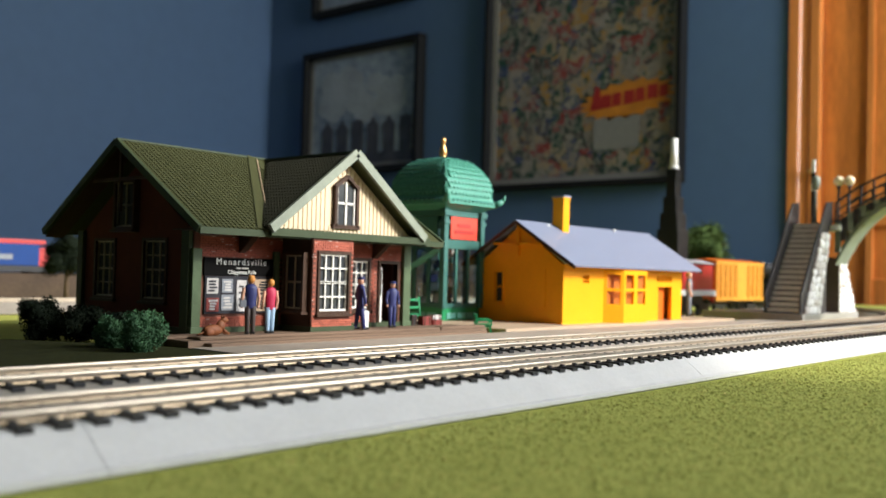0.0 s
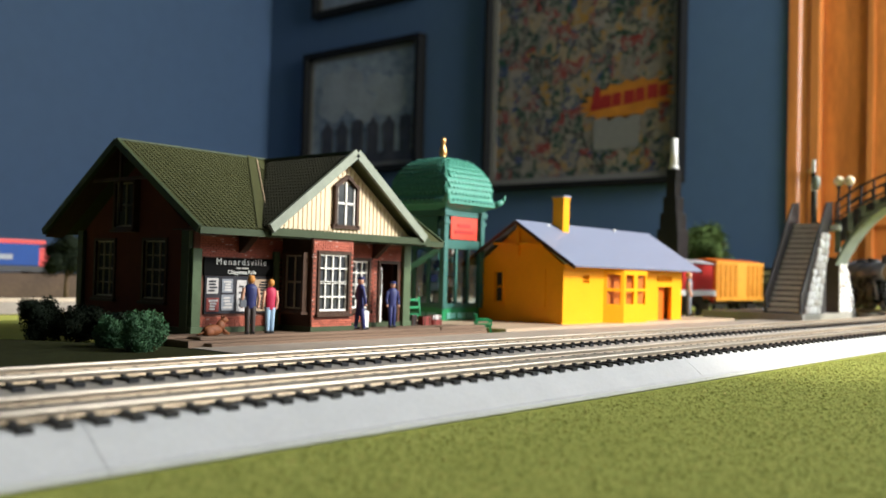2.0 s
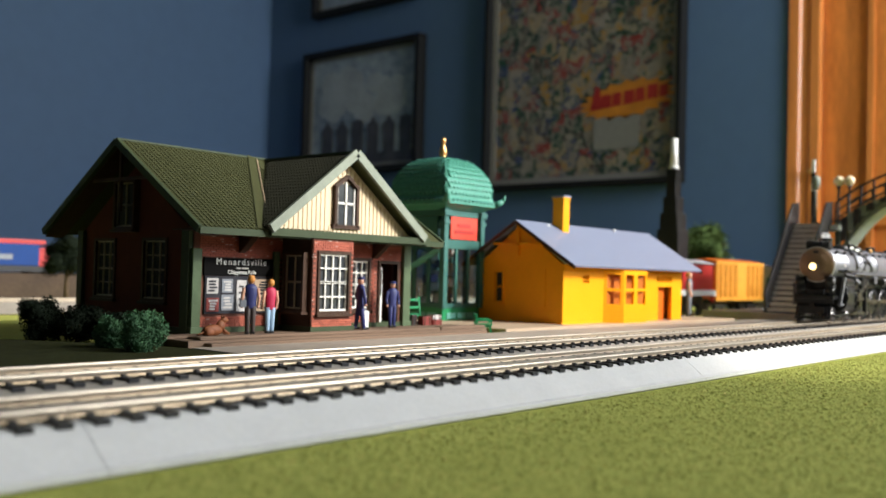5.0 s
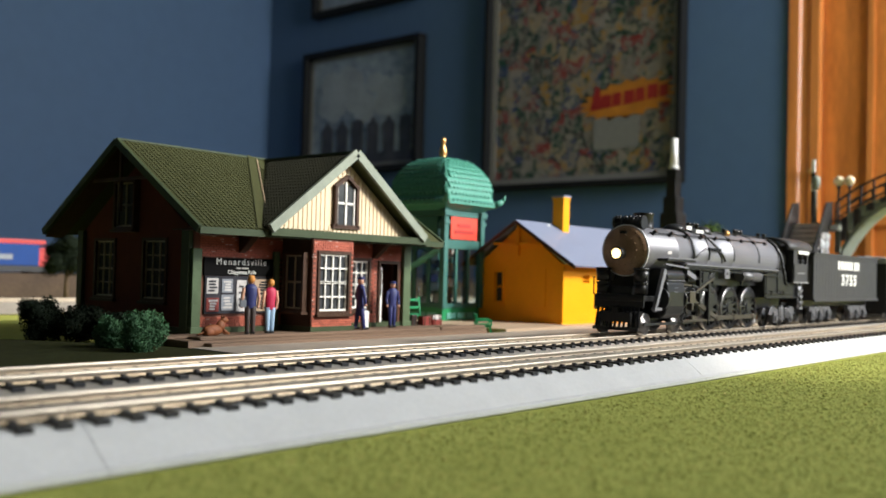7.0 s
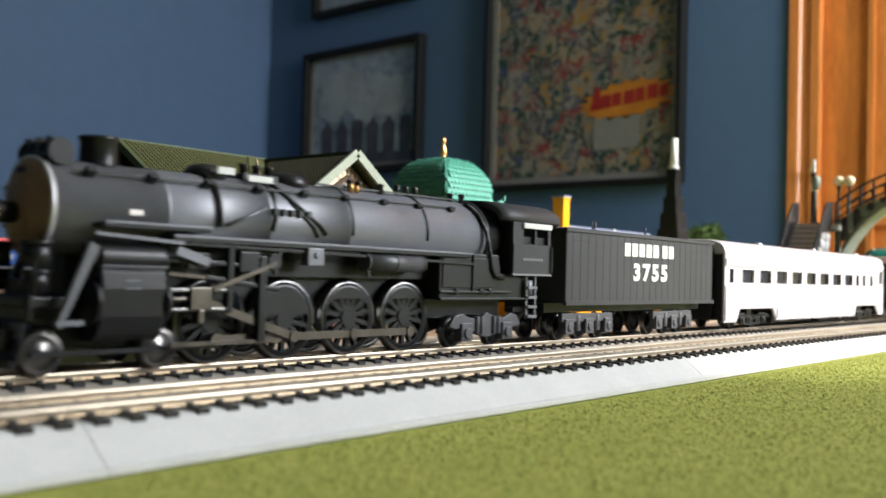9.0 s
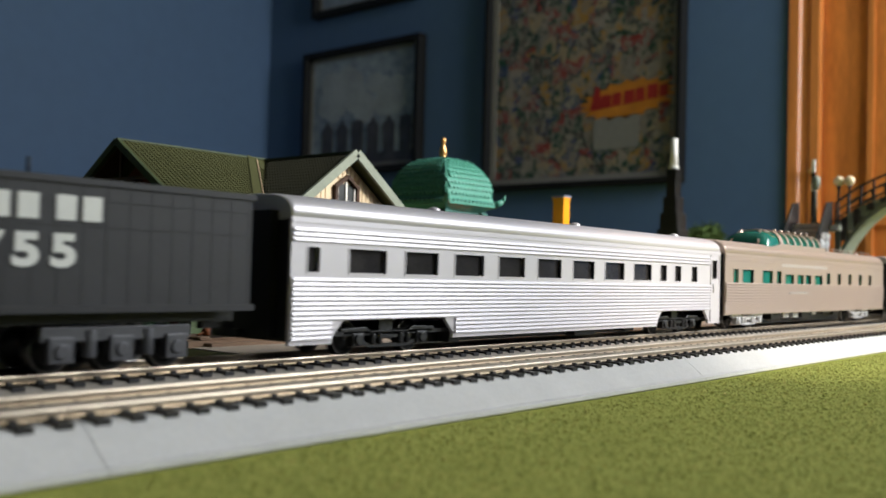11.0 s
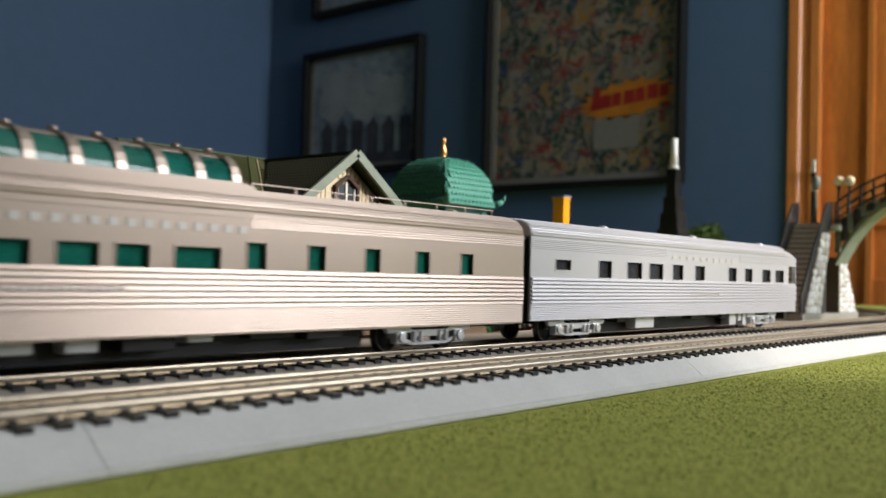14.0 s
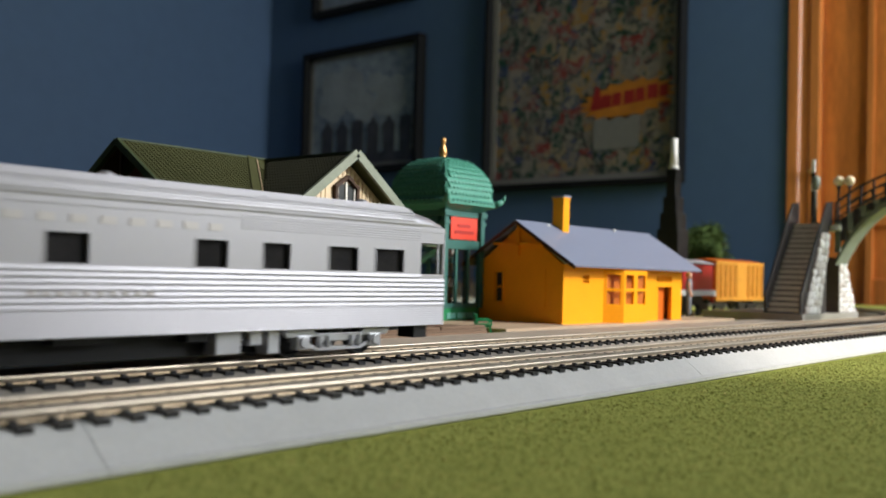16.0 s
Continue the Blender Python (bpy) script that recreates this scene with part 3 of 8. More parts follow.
def wall_with_holes(bm, u0, u1, z0, z1, holes, put):
    """Faces of a wall in (u, z) with rectangular holes; put(bm, u0, u1, z0, z1) makes each block."""
    us = sorted({u0, u1, *[h[0] for h in holes], *[h[1] for h in holes]})
    zs = sorted({z0, z1, *[h[2] for h in holes], *[h[3] for h in holes]})
    for a, b in zip(us, us[1:]):
        for c, d in zip(zs, zs[1:]):
            um, zm = (a + b) / 2, (c + d) / 2
            if not any(h[0] < um < h[1] and h[2] < zm < h[3] for h in holes):
                put(bm, a, b, c, d)
    bmesh.ops.remove_doubles(bm, verts=bm.verts, dist=1e-6)


WIN_R = (0.3585, 0.3715, 0.0155, 0.0415)      # window right of the bay
DOOR_R = (0.3805, 0.3945, SZ0, 0.0405)        # door
WIN_B = (0.3145, 0.3340, 0.0155, 0.0440)      # window in the bay


def station_walls():
    bm = B()
    wall_with_holes(bm, SX0, SX1, SZ0, SZE + 0.001, [WIN_R, DOOR_R], lambda b, a0, a1, c0, c1: box(b, a0, a1, SYF, SYF + 0.004, c0, c1))
    part("front_wall", bm, [M["mortar"]], ST)
    # side wall facing the camera end, with its gable
    side = [(0.4075, 0.389, 0.020, 0.048), (0.452, 0.4345, 0.020, 0.048)]
    bm = B()
    wall_with_holes(bm, SYF + 0.004, SYB, SZ0, SZE, [(h[1], h[0], h[2], h[3]) for h in side], lambda b, a0, a1, c0, c1: box(b, SX0, SX0 + 0.004, a0, a1, c0, c1))
    prism(bm, [(SYF + 0.002, SZE), (SYB - 0.002, SZE), (RY, RZ - 0.012)], "x", SX0, SX0 + 0.004)
    part("side_wall", bm, M["shadebrick"], ST)
    bm = B()
    box(bm, SX1 - 0.004, SX1, SYF + 0.004, SYB, SZ0, SZE)
    prism(bm, [(SYF + 0.002, SZE), (SYB - 0.002, SZE), (RY, RZ - 0.012)], "x", SX1 - 0.004, SX1)
    box(bm, SX0 + 0.004, SX1 - 0.004, SYB - 0.004, SYB, SZ0, SZE)
    part("rear_wall", bm, M["shadebrick"], ST)
    bm = B()
    box(bm, BX0, BX0 + 0.0012, BYF, SYF, SZ0, SZE)
    wall_with_holes(bm, BX0 + 0.0012, BX1, SZ0, SZE, [WIN_B], lambda b, a0, a1, c0, c1: box(b, a0, a1, BYF, BYF + 0.003, c0, c1))
    box(bm, BX1 - 0.003, BX1, BYF + 0.003, SYF, SZ0, SZE)
    part("bay_wall", bm, M["mortar"], ST)
    # dark inside
    boxpart("dark_room", (SX0 + 0.006, SX1 - 0.006, SYF + 0.02, SYF + 0.022, SZ0, SZE), M["dark"], ST)
    boxpart("base_course", (SX0 - 0.001, SX1 + 0.001, SYF - 0.0012, SYB, SZ0 - 0.001, SZ0 + 0.0025), M["gtrim"], ST)
    bm = B()
    box(bm, BX0 - 0.001, BX1 + 0.001, BYF - 0.001, SYF, SZ0 - 0.001, SZ0 + 0.003)
    part("bay_base", bm, M["gtrim"], ST)


station_walls()


M["mtrim"] = mat("green_post", (0.085, 0.125, 0.065), 0.5, var=0.2, scale=150, bump=0.2, spec=0.2)


def corner_posts():
    for x0, x1 in ((0.2550, 0.2600), (0.3030, 0.3065), (0.3985, 0.4045)):
        bm = B()
        box(bm, x0, x1, SYF - 0.0022, SYF + 0.003, SZ0, 0.0445 if x1 < 0.4 else SZE)
        box(bm, x0 - 0.0006, x1 + 0.0006, SYF - 0.0028, SYF + 0.003, SZ0, SZ0 + 0.003)
        part("corner_post", bm, M["mtrim"], ST, bevel=0.0003)
    bm = B()
    box(bm, SX0 - 0.002, SX0 + 0.002, SYB - 0.004, SYB + 0.001, SZ0, SZE)
    part("corner_post", bm, M["gtrim"], ST)
    bm = B()
    box(bm, SX0 - 0.002, SX0 + 0.001, SYF, SYF + 0.006, SZ0, SZE)
    part("corner_post", bm, M["gtrim"], ST)


corner_posts()


def sash(name, u0, u1, z0, z1, nu, nz, put, frame_mat, bar_mat, pane_mat, parent, bar=0.0007, fr=0.0014, label=""):
    """A window: frame, panes and glazing bars. put(u, depth, z) gives a point; depth grows inwards."""
    w = part(name, _bars([(u0 - fr, u1 + fr, z1, z1 + fr), (u0 - fr, u1 + fr, z0 - fr, z0), (u0 - fr, u0, z0, z1), (u1, u1 + fr, z0, z1)], -0.0009, 0.003, put), frame_mat, parent, label)
    bars = [(u0 + (u1 - u0) * i / nu - bar / 2, u0 + (u1 - u0) * i / nu + bar / 2, z0, z1) for i in range(1, nu)]
    part("glazing_bar", _bars(bars + [(u0, u0 + bar, z0, z1), (u1 - bar, u1, z0, z1)], 0.0005, 0.0013, put), bar_mat, w)
    rows = [(u0, u1, z0 + (z1 - z0) * i / nz - bar / 2, z0 + (z1 - z0) * i / nz + bar / 2) for i in range(1, nz)]
    part("sash_rail", _bars(rows + [(u0, u1, z0, z0 + bar * 1.4), (u0, u1, z1 - bar * 1.4, z1), (u0, u1, (z0 + z1) / 2 - bar, (z0 + z1) / 2 + bar)], 0.0003, 0.0014, put), bar_mat, w)
    part("pane", _bars([(u0, u1, z0, z1)], 0.0016, 0.0022, put), pane_mat, w)
    part("sill", _bars([(u0 - fr * 1.6, u1 + fr * 1.6, z0 - fr * 1.9, z0 - fr)], -0.0022, 0.002, put), frame_mat, w)
    return w


def _bars(rects, d0, d1, put):
    bm = B()
    for a, b, c, d in rects:
        v = [bm.verts.new(put(u, dd, z)) for dd in (d0, d1) for u, z in ((a, c), (b, c), (b, d), (a, d))]
        for f in ((3, 2, 1, 0), (4, 5, 6, 7), (0, 1, 5, 4), (1, 2, 6, 5), (2, 3, 7, 6), (3, 0, 4, 7)):
            bm.faces.new([v[i] for i in f])
    return bm


M["glassd"] = mat("old_glass", (0.05, 0.055, 0.06), 0.08, var=0.3, scale=200)


def station_openings():
    front = lambda y: (lambda u, d, z: (u, y + d, z))
    side = lambda u, d, z: (SX0 + d, u, z)
    sash("window", *WIN_B, 4, 4, front(BYF), M["brown"], M["wsash"], M["glassd"], ST)
    sash("window", *WIN_R, 3, 4, front(SYF), M["brown"], M["wsash"], M["glassd"], ST)
    sash("window", 0.389, 0.4075, 0.020, 0.048, 3, 4, side, M["brown"], M["csash"], M["dark"], ST, bar=0.0005)
    sash("window", 0.4345, 0.452, 0.020, 0.048, 3, 4, side, M["brown"], M["csash"], M["dark"], ST, bar=0.0005)
    attic = lambda u, d, z: (SX0 + d - 0.0026, u, z)
    sash("window", 0.4145, 0.4305, 0.055, 0.077, 2, 2, attic, M["brown"], M["csash"], M["dark"], ST, bar=0.0005)
    # bay side window, open brown casement
    bay = lambda u, d, z: (BX0 + d - 0.0028, u, z)
    sash("window", 0.3495, 0.3625, 0.0165, 0.0430, 2, 2, bay, M["brown"], M["csash"], M["dark"], ST, bar=0.0005)
    boxpart("bay_side_board", (BX0 - 0.0004, BX0 - 0.0001, BYF + 0.001, SYF, SZ0 + 0.003, SZE), M["brown"], ST)
    # door with a glazed upper half, left ajar
    d = part("door", _bars([(DOOR_R[0] + 0.001, DOOR_R[0] + 0.0055, SZ0 + 0.001, 0.0385)], 0.003, 0.004, front(SYF)), M["wsash"], ST, "white station door standing ajar")
    part("door_glass", _bars([(DOOR_R[0] + 0.0018, DOOR_R[0] + 0.0047, 0.022, 0.037)], 0.0026, 0.0029, front(SYF)), M["glassd"], d)
    part("door_frame", _bars([(DOOR_R[0] - 0.0014, DOOR_R[0], SZ0, 0.042), (DOOR_R[1], DOOR_R[1] + 0.0014, SZ0, 0.042), (DOOR_R[0], DOOR_R[1], 0.0405, 0.042)], -0.001, 0.003, front(SYF)), M["brown"], ST)


station_openings()


def slab_quad(bm, a, b, c, d, th, mi=0):
    """Thin slab under the quad a b c d (in order), th thick along its normal."""
    a, b, c, d = map(Vector, (a, b, c, d))
    n = (b - a).cross(d - a).normalized()
    if n.z < 0:
        n = -n
    v = [bm.verts.new(p) for p in (a, b, c, d, a - n * th, b - n * th, c - n * th, d - n * th)]
    for f in ((3, 2, 1, 0), (4, 5, 6, 7), (0, 1, 5, 4), (1, 2, 6, 5), (2, 3, 7, 6), (3, 0, 4, 7)):
        bm.faces.new([v[i] for i in f]).material_index = mi


GX, GZ, GHW, GZE, GY = 0.3365, 0.0968, 0.0555, 0.0555, 0.3445    # cross gable: ridge, half width, foot height, front


def station_roof():
    bm = B()
    slab_quad(bm, (EX0, EYF, SZE), (EX1, EYF, SZE), (EX1, RY, RZ), (EX0, RY, RZ), 0.0022)
    part("roof", bm, M["roofg"], ST)
    bm = B()
    slab_quad(bm, (EX0, EYB, SZE), (EX1, EYB, SZE), (EX1, RY, RZ), (EX0, RY, RZ), 0.0022)
    part("roof", bm, M["roofg"], ST)
    # standing seams that run down the front slope
    n = Vector((0, -(RZ - SZE), RY - EYF)).normalized()
    n = Vector((0, n.y, n.z))
    seam = B()
    slant(seam, Vector((0, EYF, SZE)) + n * 0.0002, Vector((0, RY, RZ)) + n * 0.0002, 0.0007, 0.0007, up=n)
    seam_mesh = mesh_of(seam, M["roofg"], "roof_seam")
    x = EX0 + 0.0015
    while x < 0.3275:
        ob = new("roof_seam", seam_mesh)
        ob.parent = ST
        ob.location = (x, 0, 0)
        x += 0.00255
    # fine shingle courses across the slope
    bm = B()
    for i in range(1, 34):
        f = i / 34
        p = Vector((0, EYF + (RY - EYF) * f, SZE + (RZ - SZE) * f)) + n * 0.00015
        slant(bm, p + Vector((EX0 + 0.0003, 0, 0)), p + Vector((0.2815 + 0.046 * f, 0, 0)), 0.0009, 0.00045, up=n)
    tagged(part("shingle", bm, M["roofg"], ST), kind="stuff")
    # cross gable roof
    for s in (-1, 1):
        bm = B()
        xe = GX + s * GHW
        slab_quad(bm, (xe, GY, GZE), (GX, GY, GZ), (GX, RY, GZ), (GX + s * GHW, EYF + (GZE - SZE) / (RZ - SZE) * (RY - EYF), GZE), 0.002)
        # left slope carries its shade in a darker roof colour
        part("gable_roof", bm, M["roofg_shade"] if s < 0 else M["roofg"], ST)
        # rake boards, pale on the weather side
        bm = B()
        slant(bm, (xe - s * 0.001, GY - 0.0008, GZE - 0.0008), (GX, GY - 0.0008, GZ - 0.0005), 0.0018, 0.0045, up=(0, 0, 1))
        part("rake_board", bm, M["ltrim"], ST, "pale green rake board")
    # shingle courses on the shaded slope
    bm = B()
    for i in range(22):
        f = (i + 0.5) / 22
        x, z = GX - GHW * (1 - f), GZE + (GZ - GZE) * f
        y1 = EYF + (z - SZE) / (RZ - SZE) * (RY - EYF)
        slant(bm, (x, GY + 0.0005, z + 0.0002), (x, y1 - 0.0003, z + 0.0002), 0.0009, 0.0005, up=(-0.6, 0, 0.8))
    part("shingle_course", bm, M["roofg_shade"], ST)
    bm = B()
    for i in range(21):
        f0, f1 = i / 22, (i + 1) / 22
        pa, pb = [(GX - GHW * (1 - f), GZE + (GZ - GZE) * f) for f in (f0, f1)]
        yb = EYF + (pa[1] - SZE) / (RZ - SZE) * (RY - EYF)
        y = GY + 0.0012 + 0.0011 * (i % 2)
        while y < yb - 0.001:
            slant(bm, (pa[0], y, pa[1] + 0.0003), (pb[0], y, pb[1] + 0.0003), 0.0005, 0.0007, up=(-0.6, 0, 0.8))
            y += 0.0022
    tagged(part("shingle", bm, M["roofg_shade"], ST), kind="stuff")
    bm = B()
    slant(bm, Vector((0.2838, EYF, SZE)) + n * 0.0014, Vector((0.3277, RY - 0.0035, RZ - 0.0022)) + n * 0.0014, 0.0004, 0.0005, up=n)
    part("valley_edge", bm, M["slab"], ST, "thin tan edge along the valley")
    bm = B()
    slant(bm, (EX0, RY, RZ + 0.0003), (EX1, RY, RZ + 0.0003), 0.0022, 0.0010)
    slant(bm, (GX, GY, GZ + 0.0003), (GX, RY, GZ + 0.0003), 0.0022, 0.0010)
    part("ridge_cap", bm, M["gtrim"], ST)
    # valley flashing and the plain strip beside it
    bm = B()
    slant(bm, Vector((0.2800, EYF, SZE)) + n * 0.0006, Vector((0.3275, RY, RZ)) + n * 0.0006, 0.0055, 0.0008, up=n)
    part("valley_strip", bm, M["roofg"], ST, "plain green valley flashing")
    # eave fascia, verges and brackets
    bm = B()
    box(bm, EX0, EX1, EYF - 0.0008, EYF + 0.0008, SZE - 0.0028, SZE + 0.0003)
    part("fascia", bm, M["gtrim"], ST)
    bm = B()
    box(bm, GX - GHW + 0.002, GX + GHW + 0.004, GY - 0.0003, GY + 0.0015, GZE - 0.0040, GZE - 0.0004)
    part("gable_fascia", bm, M["gtrim"], ST)
    for x in (EX0, EX1):
        for y in (EYF, EYB):
            bm = B()
            slant(bm, (x, y, SZE - 0.001), (x, RY, RZ - 0.001), 0.0018, 0.0035)
            part("verge_board", bm, M["gtrim"], ST)
    # soffit and boards under the overhang: dark brown stands in for shade there
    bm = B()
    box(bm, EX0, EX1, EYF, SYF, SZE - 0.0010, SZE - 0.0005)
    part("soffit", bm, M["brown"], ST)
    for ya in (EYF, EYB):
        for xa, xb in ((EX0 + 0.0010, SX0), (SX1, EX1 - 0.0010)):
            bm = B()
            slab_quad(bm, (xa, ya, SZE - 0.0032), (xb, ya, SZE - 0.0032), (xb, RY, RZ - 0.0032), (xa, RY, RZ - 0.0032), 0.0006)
            part("eave_shade_board", bm, M["brown"], ST)
    # tie coloured dark brown too, for the shade under the verge
    bm = B()
    slant(bm, (EX0 + 0.003, RY - 0.03, 0.078), (EX0 + 0.003, RY + 0.03, 0.078), 0.0015, 0.0015)
    slant(bm, (EX0 + 0.003, RY, 0.062), (EX0 + 0.003, RY, RZ - 0.003), 0.0015, 0.0015, up=(1, 0, 0))
    part("gable_tie", bm, M["brown"], ST)
    for x in (0.2840, 0.3760):
        bm = B()
        prism(bm, [(SYF, SZE - 0.001), (SYF, SZE - 0.0105), (SYF - 0.003, SZE - 0.009), (SYF - 0.013, SZE - 0.001)], "x", x - 0.002, x + 0.002)
        part("eave_bracket", bm, M["brown"], ST, bevel=0.0004)


station_roof()


def cream_gable():
    y = GY + 0.006
    half = GHW - 0.005
    zc = GZE - 0.0005
    top = zc + half * (GZ - GZE) / GHW
    wx0, wx1, wz0, wz1 = 0.3275, 0.3445, 0.0585, 0.0835
    bm = B()
    prism(bm, [(GX - half, zc), (GX + half, zc), (GX, top)], "y", y + 0.0008, y + 0.003)
    part("gable_wall", bm, M["cream"], ST, "cream board siding")
    w = 0.0029
    x = GX - half + 0.001
    k = 0
    while x < GX + half - w:
        h = zc + (half - max(abs(x - GX), abs(x + w - GX))) * (GZ - GZE) / GHW
        segs = [(zc, h)]
        if x + w > wx0 and x < wx1:
            segs = [(zc, wz0)] + ([(wz1, h)] if h > wz1 + 0.001 else [])
        for a, b in segs:
            if b - a > 0.0006:
                bm = B()
                box(bm, x, x + w * 0.78, y, y + 0.001, a, b)
                part("siding_board", bm, M["cream"], ST)
        x += w
    win = part("window", _bars([(wx0, wx0 + 0.0018, wz0, wz1 - 0.005), (wx1 - 0.0018, wx1, wz0, wz1 - 0.005), (wx0 - 0.001, wx1 + 0.001, wz0 - 0.0012, wz0 + 0.001)], -0.0014, 0.002, lambda u, d, z: (u, y + d, z)), M["brown"], ST, "pointed attic window with white bars")
    bm = B()
    mx = (wx0 + wx1) / 2
    for s in (-1, 1):
        slant(bm, (mx + s * (wx1 - wx0) / 2, y, wz1 - 0.005), (mx, y, wz1 + 0.001), 0.0034, 0.0018)
    part("window_head", bm, M["brown"], win)
    part("pane", _bars([(wx0 + 0.0018, wx1 - 0.0018, wz0, wz1 - 0.003)], 0.0003, 0.0006, lambda u, d, z: (u, y + d, z)), M["glassd"], win)
    part("glazing_bar", _bars([(mx - 0.0006, mx + 0.0006, wz0, wz1 - 0.002), (wx0 + 0.002, wx1 - 0.002, 0.0700, 0.0711), (wx0 + 0.002, wx0 + 0.0029, wz0, wz1 - 0.005), (wx1 - 0.003, wx1 - 0.0021, wz0, wz1 - 0.005)], -0.0004, 0.0003, lambda u, d, z: (u, y + d, z)), M["wsash"], win)


cream_gable()


def notice_board():
    n = thing("station_sign", "black station name board above a notice board with posters", "sign")
    y = SYF - 0.0012
    boxpart("name_board", (0.2620, 0.3050, y, y + 0.0012, 0.0320, 0.0405), M["sign"], n, "black board with white lettering")
    text_part("lettering", "Menardsville", 0.0045, pose(0.2835, y - 0.0001, 0.0386) @ FACE_FRONT, M["letter"], n, spacing=1.3)
    text_part("lettering", "Next station", 0.0014, pose(0.2840, y - 0.0001, 0.0358) @ FACE_FRONT, M["letter"], n)
    text_part("lettering", "Chippewa Falls", 0.0028, pose(0.2838, y - 0.0001, 0.0337) @ FACE_FRONT, M["letter"], n)
    boxpart("notice_panel", (0.2628, 0.3042, y + 0.0001, y + 0.0012, 0.0140, 0.0318), M["slate"], n)
    rnd = random.Random(3)
    for u0, u1, z0, z1, mk in ((0.2636, 0.2700, 0.0235, 0.0308, "paper"), (0.2722, 0.2784, 0.0240, 0.0305, "greyp"), (0.2808, 0.2865, 0.0150, 0.0300, "paper"),
                               (0.2636, 0.2705, 0.0150, 0.0215, "maroon"), (0.2720, 0.2790, 0.0155, 0.0230, "greyp"), (0.2915, 0.3035, 0.0240, 0.0305, "slab"), (0.2930, 0.2990, 0.0150, 0.0230, "slab")):
        p = boxpart("poster", (u0, u1, y - 0.0003, y + 0.0001, z0, z1), M[mk], n)
        bm = B()
        for i in range(4):
            z = z1 - (z1 - z0) * (0.2 + 0.2 * i)
            a = u0 + (u1 - u0) * rnd.uniform(0.1, 0.3)
            b = u1 - (u1 - u0) * rnd.uniform(0.1, 0.35)
            box(bm, a, b, y - 0.0005, y - 0.0003, z - 0.0005, z + 0.0004)
        part("print_line", bm, M["slate"] if mk in ("paper", "slab") else M["paper"], p)


notice_board()


def platform():
    p = thing("platform", "weathered brown plank platform along the station front", "platform")
    bm = B()
    box(bm, 0.236, 0.4440, 0.3400, 0.4700, 0.0, 0.0040)
    part("platform_base", bm, M["planks"], p)
    bmk = B()
    for x0, x1, y0, y1, z0, z1, tilt in ((0.2440, 0.4380, 0.3345, 0.3400, 0.0, 0.0030, 0), (0.2420, 0.4020, 0.3400, 0.3452, 0.0041, 0.0056, 0.4), (0.2440, 0.4150, 0.3458, 0.3520, 0.0041, 0.0052, 0),
                                         (0.2330, 0.4380, 0.3525, 0.3590, 0.0041, 0.0052, 0), (0.2330, 0.4420, 0.3595, 0.3660, 0.0041, 0.0051, 0), (0.4030, 0.4430, 0.3400, 0.3455, 0.0041, 0.0060, -0.5)):
        bm = B()
        box(bm, x0, x1, y0, y1, z0, z1)
        part("plank", bm, M["planks"], p, bevel=0.0003)


platform()

# ================= the green kiosk =================


